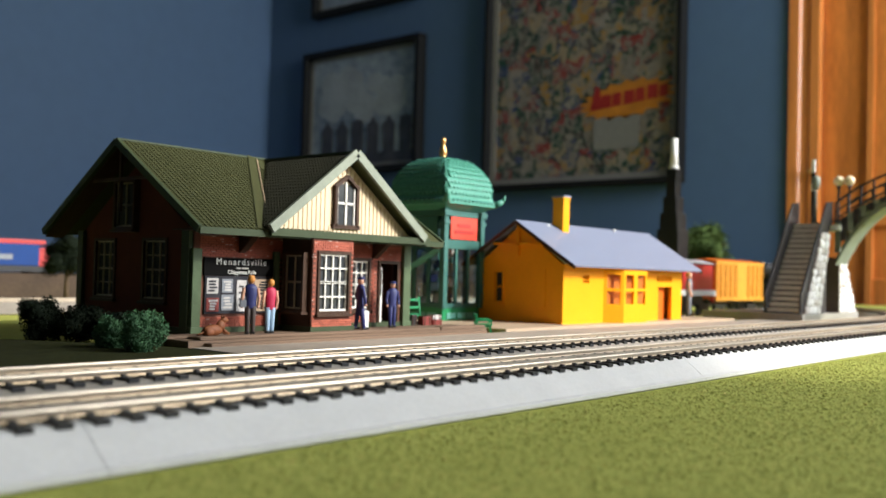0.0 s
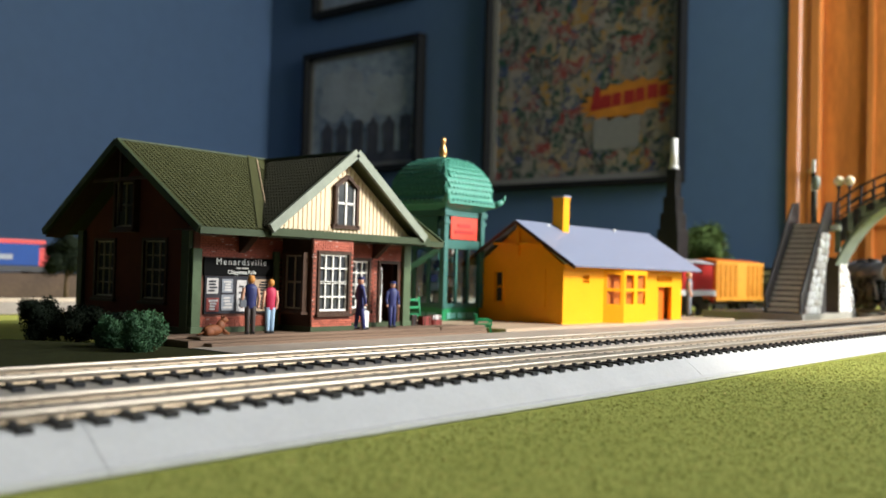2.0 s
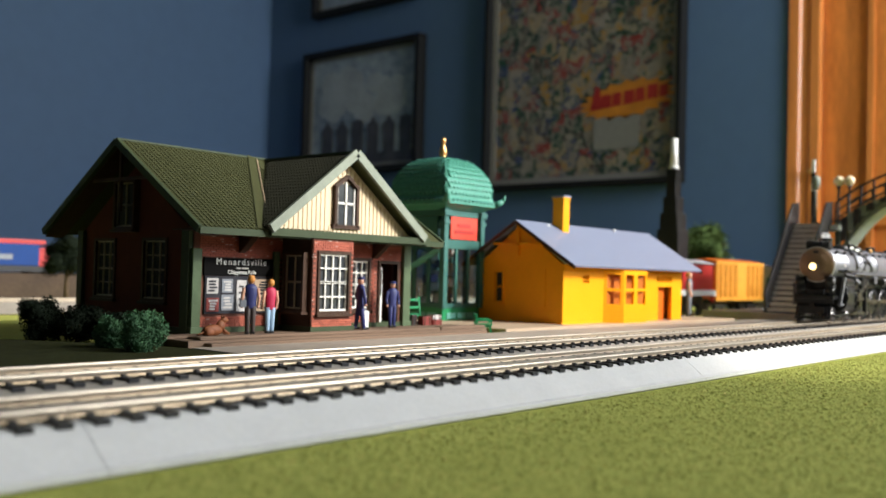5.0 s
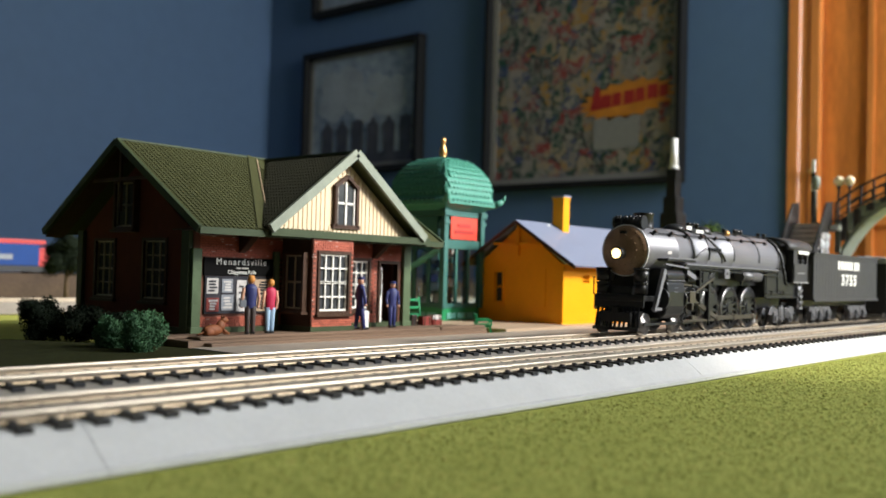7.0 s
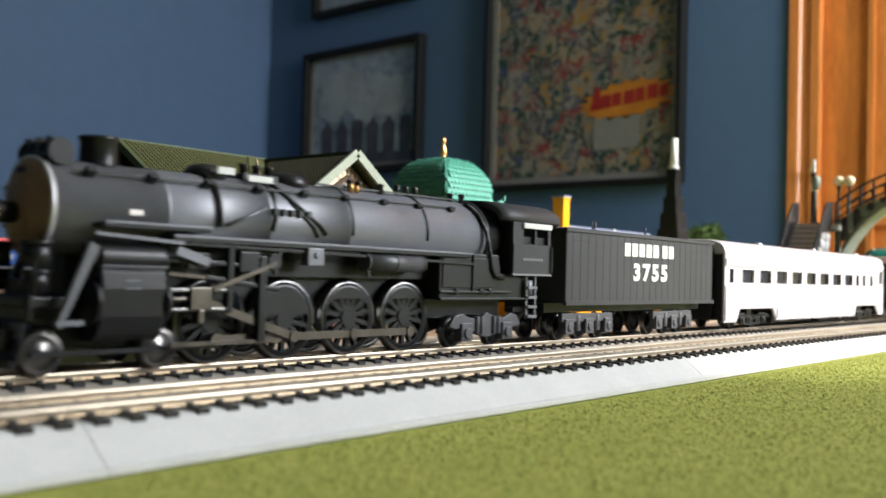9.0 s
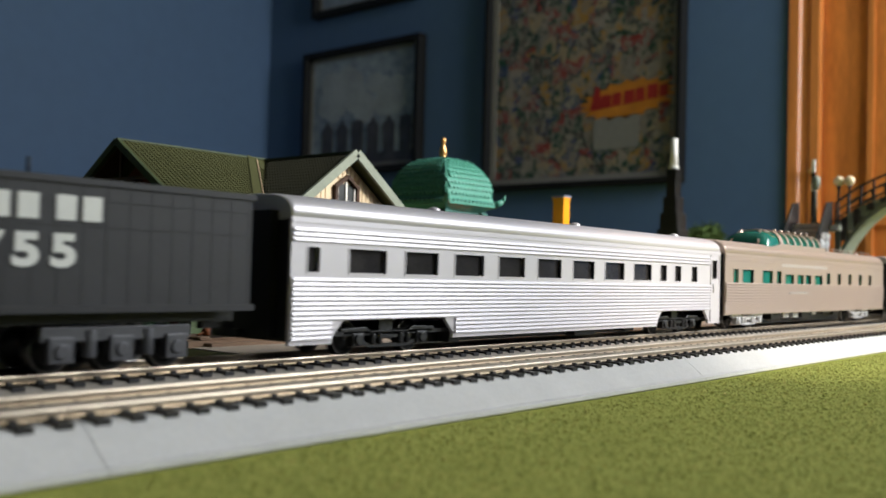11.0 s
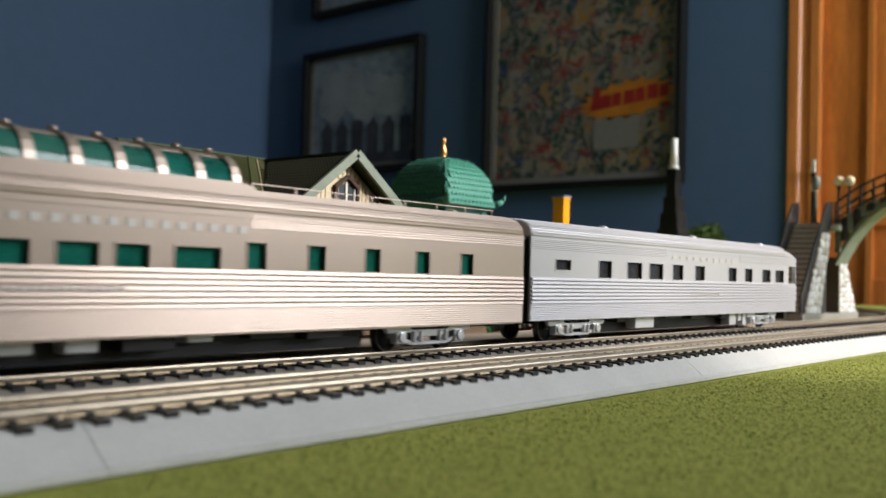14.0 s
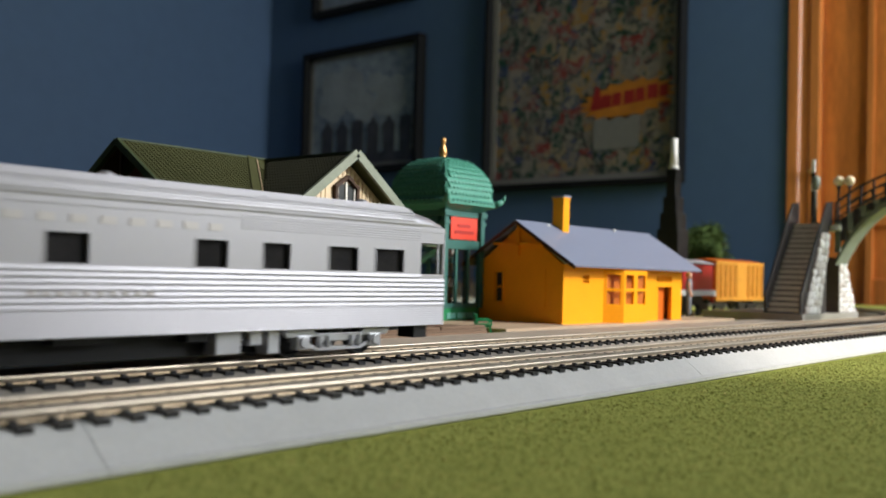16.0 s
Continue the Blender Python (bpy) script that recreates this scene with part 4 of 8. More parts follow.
def kiosk():
    k = thing("kiosk", "teal newspaper kiosk with verdigris domed roof and gold finial", "kiosk", at=(0.519, 0.441, 0.0))
    h = 0.0205
    boxpart("plinth", (-h - 0.001, h + 0.001, -h - 0.001, h + 0.001, 0, 0.0035), M["greenb"], k, bevel=0.0004)
    bm = B()
    box(bm, -h, h, -h, h, 0.0035, 0.0125)
    part("base_panel", bm, M["greenb"], k, "green base with light teal panels")
    for i in range(4):
        for s in range(3):
            bm = B()
            box(bm, -0.016 + s * 0.0112, -0.0065 + s * 0.0112, -h - 0.0006, -h + 0.0005, 0.0045, 0.0085)
            ob = part("inset_panel", bm, M["teal_l"], k)
            ob.matrix_basis = pose(0, 0, 0, 0, 0, -90 * i)
    for sx in (-1, 1):
        for sy in (-1, 1):
            bm = B()
            box(bm, sx * h - 0.0022, sx * h + 0.0022, sy * h - 0.0022, sy * h + 0.0022, 0.0115, 0.083)
            box(bm, sx * h - 0.0029, sx * h + 0.0029, sy * h - 0.0029, sy * h + 0.0029, 0.0705, 0.0735)
            box(bm, sx * h - 0.0034, sx * h + 0.0034, sy * h - 0.0034, sy * h + 0.0034, 0.0765, 0.0805)
            part("corner_post", bm, M["teal"], k, bevel=0.0003)
    for i in range(4):
        bm = B()
        box(bm, -h, h, -h - 0.0008, -h + 0.0015, 0.0120, 0.0150)
        box(bm, -h, h, -h - 0.0008, -h + 0.0015, 0.0535, 0.0600)
        box(bm, -h, h, -h - 0.0008, -h + 0.0015, 0.0765, 0.083)
        for u in (-0.0068, 0.0068):
            box(bm, u - 0.0012, u + 0.0012, -h - 0.0005, -h + 0.001, 0.0150, 0.0540)
        ob = part("window_frame", bm, M["teal"], k)
        ob.matrix_basis = pose(0, 0, 0, 0, 0, -90 * i)
        for u in (-0.0137, 0, 0.0137):
            bm = B()
            box(bm, u - 0.0056, u + 0.0056, -h + 0.0008, -h + 0.0014, 0.0150, 0.0540)
            part("pane", bm, M["clear"], ob)
        bm = B()
        box(bm, -0.0148, 0.0148, -h - 0.0012, -h - 0.0004, 0.0605, 0.0760)
        sg = part("sign_panel", bm, M["red"] if i == 0 else M["teal"], k, "red sign panel" if i == 0 else "")
        sg.matrix_basis = pose(0, 0, 0, 0, 0, -90 * i)
        if i == 0:
            bm = B()
            box(bm, -0.0075, 0.0065, -h - 0.0016, -h - 0.0012, 0.0690, 0.0712)
            box(bm, -0.0110, 0.0110, -h - 0.0016, -h - 0.0012, 0.0645, 0.0668)
            part("sign_line", bm, M["red_d"], sg)
    # slanting brace on the end that faces the station
    bm = B()
    slant(bm, (-h - 0.001, -h + 0.002, 0.0535), (-h - 0.001, h, 0.0340), 0.0022, 0.0062, up=(1, 0, 0))
    part("brace", bm, M["teal_l"], k, "light teal slanting brace")
    bm = B()
    rnd = random.Random(8)
    for i in range(14):
        x, y, z = rnd.uniform(-0.013, 0.008), rnd.uniform(-0.015, 0.006), 0.013 + 0.0027 * i
        bm = B()
        box(bm, x, x + rnd.uniform(0.005, 0.009), y, y + rnd.uniform(0.005, 0.009), z, z + 0.006)
        part("newspaper_stack", bm, M[("jeans", "paper", "navy", "greyp")[i % 4]], k)
    boxpart("counter", (-0.0180, 0.0180, -0.0180, 0.0180, 0.0120, 0.0135), M["dark"], k)
    # eaves with a moulded cornice and horn corners
    e = 0.0290
    bm = B()
    loft(bm, [[(sx * a, sy * a, z) for sx, sy in ((-1, -1), (1, -1), (1, 1), (-1, 1))] for a, z in ((0.0215, 0.0805), (0.0240, 0.0825), (0.0262, 0.0838), (e, 0.0846), (e, 0.0878), (0.0272, 0.0890), (0.0262, 0.0912), (0.0255, 0.0932))], smooth=False)
    part("cornice", bm, M["verd"], k, bevel=0.0003)
    for sx in (-1, 1):
        for sy in (-1, 1):
            bm = B()
            cyl(bm, (sx * e * 0.94, sy * e * 0.94, 0.0865), (sx * (e + 0.0028), sy * (e + 0.0028), 0.0895), 0.0028, 0.0017, n=8)
            cyl(bm, (sx * (e + 0.0026), sy * (e + 0.0026), 0.0888), (sx * (e + 0.0040), sy * (e + 0.0040), 0.0940), 0.0017, 0.0005, n=8)
            part("horn", bm, M["verd"], k)
    bm = B()
    for i in range(11):
        for a in range(4):
            u = -0.022 + 0.0044 * i
            p = Matrix.Rotation(a * math.pi / 2, 3, "Z") @ Vector((u, -e - 0.0003, 0.0873))
            ball(bm, p, 0.0009, n=4)
    part("bead_row", bm, M["teal"], k)
    # four-sided dome, in rows of scales
    prof = [(0.0258 * math.cos(a) ** 0.68, 0.0920 + 0.0268 * math.sin(a)) for a in [radians(88) * i / 12 for i in range(13)]]
    bm = B()
    loft(bm, [[(sx * a, sy * a, z) for sx, sy in ((-1, -1), (1, -1), (1, 1), (-1, 1))] for a, z in prof], smooth=False)
    part("dome", bm, M["verd"], k)
    sc = B()
    pts = [(-0.5, 0.9), (-0.5, 0.1), (-0.3, -0.35), (0, -0.5), (0.3, -0.35), (0.5, 0.1), (0.5, 0.9)]
    f = [sc.verts.new((x * 0.0041, -0.0013 + 0.0012 * (y > 0.5), y * 0.0036)) for x, y in pts]
    g = [sc.verts.new((x * 0.0041, 0.0004, y * 0.0036)) for x, y in pts]
    sc.faces.new(f)
    for i in range(7):
        sc.faces.new((f[i], g[i], g[(i + 1) % 7], f[(i + 1) % 7]))
    scale_mesh = mesh_of(sc, M["verd"], "roof_scale")
    for side in range(4):
        for j in range(10):
            t = radians(2 + 8.4 * j)
            a, z = 0.0258 * math.cos(t) ** 0.68, 0.0920 + 0.0268 * math.sin(t)
            a2, z2 = 0.0258 * math.cos(t + 0.05) ** 0.68, 0.0920 + 0.0268 * math.sin(t + 0.05)
            tilt = math.degrees(math.atan2(a - a2, z2 - z))
            n = max(1, int(2 * a / 0.0041))
            for i in range(n):
                u = (i - (n - 1) / 2 + (0.25 if j % 2 else -0.25)) * 0.0041
                if abs(u) > a - 0.0012:
                    continue
                ob = new("roof_scale", scale_mesh)
                ob.parent = k
                ob.matrix_basis = pose(0, 0, 0, 0, 0, 90 * side) @ pose(u, -a - 0.0002, z, -tilt, 0, 0)
    bm = B()
    for sx, sy in ((-1, -1), (1, -1), (1, 1), (-1, 1)):
        for (a, z), (b, y) in zip(prof, prof[1:]):
            slant(bm, (sx * a, sy * a, z), (sx * b, sy * b, y), 0.0016, 0.0016)
    part("hip_rib", bm, M["verd"], k)
    bm = B()
    lathe(bm, [(0.0036, 0.1180), (0.0038, 0.1195), (0.0020, 0.1205), (0.0026, 0.1225), (0.0030, 0.1245), (0.0024, 0.1270), (0.0014, 0.1290), (0.0013, 0.1310), (0.0019, 0.1325), (0.0016, 0.1343), (0.0003, 0.1352)], n=14)
    part("finial", bm, M["gold"], k, "gold painted finial")


kiosk()

# ================= the yellow depot =================


def yellow_depot():
    d = thing("depot", "bright yellow plastic model depot with a blue-grey roof", "building")
    x0, x1, y0, y1, z0, ze = 0.542, 0.7215, 0.3500, 0.4230, 0.0032, 0.0445
    ry, rz = 0.3875, 0.0755
    door_h, win1, tran = (0.6805, 0.7040, z0, 0.0300), (0.5670, 0.5760, 0.0320, 0.0380), (0.678, 0.704, 0.0340, 0.0385)
    front = lambda u, dd, z: (u, y0 + dd, z)
    bm = B()
    wall_with_holes(bm, x0, x1, z0, ze, [door_h, win1, tran], lambda b, a0, a1, c0, c1: box(b, a0, a1, y0, y0 + 0.003, c0, c1))
    part("front_wall", bm, M["yellow"], d)
    bm = B()
    wall_with_holes(bm, y0 + 0.003, y1, z0, ze, [(0.4010, 0.4080, 0.0165, 0.0390)], lambda b, a0, a1, c0, c1: box(b, x0, x0 + 0.003, a0, a1, c0, c1))
    prism(bm, [(y0 + 0.001, ze), (y1 - 0.001, ze), (ry, rz - 0.004)], "x", x0, x0 + 0.003)
    part("side_wall", bm, M["yellow"], d)
    bm = B()
    box(bm, x1 - 0.003, x1, y0 + 0.003, y1, z0, ze)
    prism(bm, [(y0 + 0.001, ze), (y1 - 0.001, ze), (ry, rz - 0.004)], "x", x1 - 0.003, x1)
    box(bm, x0 + 0.003, x1 - 0.003, y1 - 0.003, y1, z0, ze)
    part("rear_wall", bm, M["yellow"], d)
    # gable truss and side windows
    bm = B()
    slant(bm, (x0 - 0.001, y0 + 0.014, 0.0585), (x0 - 0.001, y1 - 0.014, 0.0585), 0.002, 0.002)
    slant(bm, (x0 - 0.001, ry, 0.0500), (x0 - 0.001, ry, rz - 0.004), 0.002, 0.002, up=(1, 0, 0))
    part("gable_truss", bm, M["yellow"], d)
    side = lambda u, dd, z: (x0 + dd, u, z)
    sash("window", 0.4010, 0.4080, 0.0165, 0.0390, 1, 2, side, M["yellow"], M["yellow"], M["dark"], d)
    part("blind_window", _bars([(0.3640, 0.3745, 0.0145, 0.0405)], -0.0006, 0.001, side), M["yellow"], d)
    part("small_window", _bars([(0.5712, 0.5720, 0.0320, 0.0380)], 0.0005, 0.0015, front), M["yellow"], d)
    part("transom_bar", _bars([(0.6835 + 0.0052 * i, 0.6850 + 0.0052 * i, 0.0340, 0.0385) for i in range(4)], 0.0003, 0.0015, front), M["yellow"], d)
    part("door", _bars([(door_h[0], door_h[1], z0, 0.0300)], 0.006, 0.007, front), M["yell_d"], d, "open doorway with an amber inner door")
    bm = B()
    for i in range(1, 12):
        z = z0 + (ze - z0) * i / 12
        box(bm, x0, door_h[0], y0 - 0.00015, y0 + 0.001, z - 0.0002, z + 0.0002)
    part("siding_line", bm, M["yellow"], d)
    # three-sided bay window
    bx = ((0.5955, y0), (0.6080, 0.3400), (0.6430, 0.3400), (0.6555, y0))
    for (ax, ay), (cx, cy) in zip(bx, bx[1:]):
        v, w = Vector((ax, ay, 0)), Vector((cx, cy, 0))
        L = (w - v).length
        u, n = (w - v).normalized(), Vector((-(cy - ay), cx - ax, 0)).normalized()
        put = lambda a, dd, z, v=v, u=u, n=n: v + u * a + n * dd + Vector((0, 0, z))
        nn = 2 if L > 0.02 else 1
        holes = []
        for i in range(nn):
            a, b = L * i / nn + 0.0028, L * (i + 1) / nn - 0.0028
            holes += [(a, b, 0.0170, 0.0265), (a, b, 0.0285, 0.0385)]
        bm = B()
        wall_with_holes(bm, 0, L, z0, ze, holes, lambda b, a0, a1, c0, c1: [b.faces.new([q[i] for i in f]) for q in [[b.verts.new(put(a, dd, z)) for dd in (0, 0.002) for a, z in ((a0, c0), (a1, c0), (a1, c1), (a0, c1))]] for f in ((3, 2, 1, 0), (4, 5, 6, 7), (0, 1, 5, 4), (1, 2, 6, 5), (2, 3, 7, 6), (3, 0, 4, 7))])
        part("bay_wall", bm, M["yellow"], d)
    boxpart("bay_back", (0.5975, 0.6535, y0 - 0.0016, y0 - 0.0004, z0, ze - 0.001), M["bay"], d)
    # roof
    ex0, ex1, ey0, ey1 = 0.5365, 0.7330, 0.3375, 0.4360
    zf = 0.0440
    for ya, yb in ((ey0, ry), (ey1, ry)):
        bm = B()
        slab_quad(bm, (ex0, ya, zf), (ex1, ya, zf), (ex1, yb, rz), (ex0, yb, rz), 0.0018)
        part("roof", bm, M["bluegrey"], d, bevel=0.0003)
    for x in (ex0 + 0.0006, ex1 - 0.0006):
        for ya in (ey0, ey1):
            bm = B()
            slant(bm, (x, ya, zf - 0.0016), (x, ry, rz - 0.0018), 0.0014, 0.002)
            part("verge_board", bm, M["brown"], d)
    for x, z in ((0.572, 0.0725), (0.6680, 0.0745)):
        bm = B()
        ball(bm, (x, ry - 0.004, z), 0.0013, n=6)
        part("roof_pin", bm, M["white"], d)
    bm = B()
    box(bm, 0.5820, 0.5905, 0.3770, 0.3865, 0.066, 0.0935)
    box(bm, 0.5815, 0.5910, 0.3765, 0.3870, 0.0925, 0.0945)
    ch = part("chimney", bm, M["yellow"], d, "yellow chimney", bevel=0.0004)
    boxpart("chimney_cap", (0.5812, 0.5913, 0.3762, 0.3873, 0.0946, 0.0958), M["bluegrey"], ch, "dark flat chimney cap")
    bm = B()
    box(bm, 0.460, 0.800, 0.3370, 0.4400, 0.0, 0.0032)
    tagged(part("depot_base", bm, M["slab"]), "flat tan plastic base under the yellow depot", "base", kind="structure")


yellow_depot()

# ================= the train =================
TIMES = (0.0, 1.5, 4.0, 6.3, 7.0, 7.5, 8.0, 8.5, 9.0, 9.2, 10.2, 11.3, 12.0, 13.0, 14.0, 15.0, 16.0)
FRONT = (1.268, 1.083, 0.769, 0.480, 0.384, 0.3145, 0.2465, 0.1765, 0.1035, 0.0742, -0.0680, -0.2255, -0.3295, -0.482, -0.638, -0.797, -0.959)


def front_at(t):
    """Where the smokebox front stands along the track at t seconds (smooth through the table)."""
    T, F = TIMES, FRONT
    i = max(0, min(len(T) - 2, int(np.searchsorted(T, t)) - 1))
    def slope(k):
        if k == 0:
            return (F[1] - F[0]) / (T[1] - T[0])
        if k == len(T) - 1:
            return (F[-1] - F[-2]) / (T[-1] - T[-2])
        return (F[k + 1] - F[k - 1]) / (T[k + 1] - T[k - 1])
    h = T[i + 1] - T[i]
    u = (t - T[i]) / h
    return ((1 + 2 * u) * (1 - u) ** 2 * F[i] + u * (1 - u) ** 2 * h * slope(i) + u * u * (3 - 2 * u) * F[i + 1] + u * u * (u - 1) * h * slope(i + 1))


def vehicle(name, label, category, u0, u1, pivots):
    v = thing(name, label, category)
    v["span"] = (u0, u1)
    RIDES.append((v, u0, pivots))
    return v


RIDES = []
ROLLERS = []                       # (wheel, radius, local place)


def wheel_mesh(r, spokes, w=0.0022):
    bm = B()
    lathe(bm, [(r * 0.93, -w / 2), (r * 0.98, -w / 2), (r, -w / 2 + 0.0003), (r, w / 2 - 0.0006), (r + 0.0006, w / 2), (r * 0.93, w / 2), (r * 0.93, -w / 2)], n=28, axis="y", mi=1, caps=False)
    lathe(bm, [(r * 0.80, -w * 0.42), (r * 0.935, -w * 0.42), (r * 0.935, w * 0.42), (r * 0.80, w * 0.42), (r * 0.80, -w * 0.42)], n=28, axis="y", mi=0, caps=False)
    if not spokes:
        lathe(bm, [(0.0002, -w * 0.5), (r * 0.3, -w * 0.5), (r * 0.4, -w * 0.2), (r * 0.82, -w * 0.3), (r * 0.82, w * 0.3), (0.0002, w * 0.3)], n=20, axis="y", mi=0)
        cyl(bm, (0, -w * 0.9, 0), (0, 0, 0), r * 0.16, n=8, mi=1)
    return bm


def wheel(parent, x, r, spokes=0, side=-1, mats=None, y=0.0082, name="wheel", phase=0.0, heavy=False):
    ob = part(name, wheel_mesh(r, spokes), mats or [M["black"], M["tyre"]], parent)
    if spokes:
        w = 0.0022
        bm = B()
        cyl(bm, (0, -w * 0.55, 0), (0, w * 0.4, 0), r * 0.26, n=14)
        part("hub", bm, M["loco"], ob)
        for i in range(spokes):
            a = i * math.tau / spokes
            bm = B()
            slant(bm, (0, 0, 0), (r * 0.84 * math.cos(a), 0, r * 0.84 * math.sin(a)), w * 0.6, r * 0.12, up=(0, 1, 0))
            part("spoke", bm, M["loco"], ob)
        bm = B()
        prism(bm, [(r * 0.82 * math.cos(a), r * 0.82 * math.sin(a)) for a in [radians((98 + 13.67 * i) if heavy else (128 + 8.67 * i)) for i in range(13)]], "y", -w * 0.5, w * 0.3)
        part("counterweight", bm, M["loco"], ob)
        bm = B()
        cyl(bm, (r * 0.42, -w * 1.5, 0), (r * 0.42, 0, 0), r * 0.11, n=10)
        part("crank_pin", bm, M["tyre"], ob)
    z = ZR + r
    ROLLERS.append((ob, r, (x, side * y, z), side, phase))
    return ob


def locomotive():
    L = vehicle("locomotive", "black steam locomotive with a grey boiler and glowing headlight", "locomotive", 0.0, 0.19, (0.0445, 0.120))
    zc, R = 0.0487, 0.0118
    # boiler in courses, tapering up to the firebox
    bm = B()
    lathe(bm, [(R * 0.90, 0.0006), (R, 0.0016), (R, 0.030), (R * 1.02, 0.0302), (R * 1.02, 0.0315), (R * 1.0, 0.0317), (R * 1.03, 0.062), (R * 1.05, 0.0622), (R * 1.05, 0.0636), (R * 1.04, 0.064), (R * 1.08, 0.092), (R * 1.10, 0.0922), (R * 1.10, 0.0936), (R * 1.09, 0.094), (R * 1.10, 0.160)], c=(0, 0, zc), n=40, axis="x")
    part("boiler", bm, M["graph"], L, "semi-gloss graphite boiler")
    bm = B()
    lathe(bm, [(0.0003, -0.0030), (0.0045, -0.0028), (0.0080, -0.0016), (0.0095, -0.0006), (R * 0.97, 0.0000), (R * 0.99, 0.0010), (R * 0.99, 0.0016)], c=(0, 0, zc), n=36, axis="x")
    for i in range(20):
        a = i * math.tau / 20
        ball(bm, (-0.0004, 0.0100 * math.cos(a), zc + 0.0100 * math.sin(a)), 0.0005, n=4)
    slant(bm, (-0.0024, -0.005, zc - 0.004), (-0.0024, 0.005, zc - 0.004), 0.0008, 0.0008)
    for i in range(14):
        a = i * math.tau / 14
        ball(bm, (-0.0022, 0.0070 * math.cos(a), zc + 0.0070 * math.sin(a)), 0.0004, n=4)
    for z in (zc + 0.0045, zc - 0.0045):
        slant(bm, (-0.0022, 0.0015, z), (-0.0008, 0.0098, z), 0.0007, 0.0009)
    part("smokebox_front", bm, M["smoke"], L, "brown metallic smokebox door")
    part("door_plate", _mk(lambda b: box(b, -0.0020, -0.0012, -0.0016, 0.0016, zc + 0.0076, zc + 0.0090)), M["loco"], L)
    bm = B()
    cyl(bm, (0.0002, 0, zc), (0.0012, 0, zc), R * 1.02, n=40)
    part("smokebox_ring", bm, M["truckg"], L, "bright smokebox ring")
    hl = part("headlight", _lathe_x([(0.0024, -0.001), (0.0026, -0.0060), (0.0031, -0.0068), (0.0031, -0.0078)], zc - 0.0016), M["loco"], L, "cylindrical headlight")
    part("lens", _lathe_x([(0.0002, -0.0079), (0.0023, -0.0079), (0.0018, -0.0087), (0.0002, -0.0090)], zc - 0.0016), M["lamp"], hl, "glowing warm lens")
    # feedwater heater bundle and stack on the smokebox
    hx = 0.0042
    bm = B()
    cyl(bm, (hx, -0.0072, zc + R + 0.0012), (hx, 0.0072, zc + R + 0.0012), 0.0026, n=18)
    for y in (-0.0070, -0.0025, 0.0025, 0.0070):
        cyl(bm, (hx, y - 0.0006, zc + R + 0.0012), (hx, y + 0.0006, zc + R + 0.0012), 0.0032, n=12)
    for y in (-0.0058, -0.0042, -0.001, 0.001, 0.0042, 0.0058):
        cyl(bm, (hx - 0.0016, y, zc + R + 0.0028), (hx - 0.0018, y, zc + R + 0.0046), 0.0005, n=8)
    box(bm, hx - 0.0030, hx + 0.0035, -0.006, 0.006, zc + R - 0.004, zc + R + 0.001)
    part("feedwater_heater", bm, M["loco"], L)
    bm = B()
    lathe(bm, [(0.0052, zc + R - 0.002), (0.0046, zc + R), (0.0044, zc + R + 0.0052), (0.0049, zc + R + 0.0058), (0.0049, zc + R + 0.0065), (0.0034, zc + R + 0.0065), (0.0034, zc + R + 0.003)], c=(0.0175, 0, 0), n=24)
    part("smokestack", bm, M["loco"], L)
    bm = B()
    lathe(bm, [(0.006, zc + R - 0.001), (0.0056, zc + R + 0.0012), (0.0042, zc + R + 0.0026), (0.002, zc + R + 0.0032), (0.0002, zc + R + 0.0033)], c=(0.049, 0, 0), n=20)
    part("sand_dome", bm, M["loco"], L)
    bm = B()
    lathe(bm, [(0.0066, zc + R - 0.001), (0.006, zc + R + 0.0014), (0.0045, zc + R + 0.003), (0.002, zc + R + 0.0036), (0.0002, zc + R + 0.0037)], c=(0.078, 0, 0), n=20)
    part("steam_dome", bm, M["loco"], L)
    bm = B()
    for x in (0.060, 0.0645, 0.069):
        lathe(bm, [(0.0012, zc + R), (0.0012, zc + R + 0.0035), (0.0016, zc + R + 0.004), (0.0004, zc + R + 0.0046)], c=(x, -0.0025, 0), n=10)
    box(bm, 0.0585, 0.0705, -0.005, 0.005, zc + R - 0.001, zc + R + 0.0016)
    part("turret", bm, M["loco"], L)
    bm = B()
    for x in (0.128, 0.1325, 0.137):
        lathe(bm, [(0.0010, zc + R + 0.001), (0.0010, zc + R + 0.0045), (0.0003, zc + R + 0.005)], c=(x, 0.002, 0), n=8)
    part("safety_valve", bm, M["loco"], L)
    bm = B()
    for x, y in ((0.100, -0.004), (0.1045, -0.003), (0.113, -0.0045), (0.150, -0.003), (0.1545, -0.0045)):
        lathe(bm, [(0.0011, zc + R), (0.0011, zc + R + 0.0026), (0.0015, zc + R + 0.0030), (0.0003, zc + R + 0.0036)], c=(x, y, 0), n=10)
    slant(bm, (0.085, -0.0046, zc + R + 0.0010), (0.152, -0.0046, zc + R + 0.0012), 0.0006, 0.0006)
    part("top_fitting", bm, M["loco"], L)
    part("whistle", _mk(lambda b: (cyl(b, (0.0985, -0.0062, zc + R - 0.0006), (0.0985, -0.0062, zc + R + 0.0022), 0.0009, n=8), cyl(b, (0.1010, -0.0062, zc + R - 0.0006), (0.1010, -0.0062, zc + R + 0.0018), 0.0007, n=8))), M["gold"], L, "brass whistle")
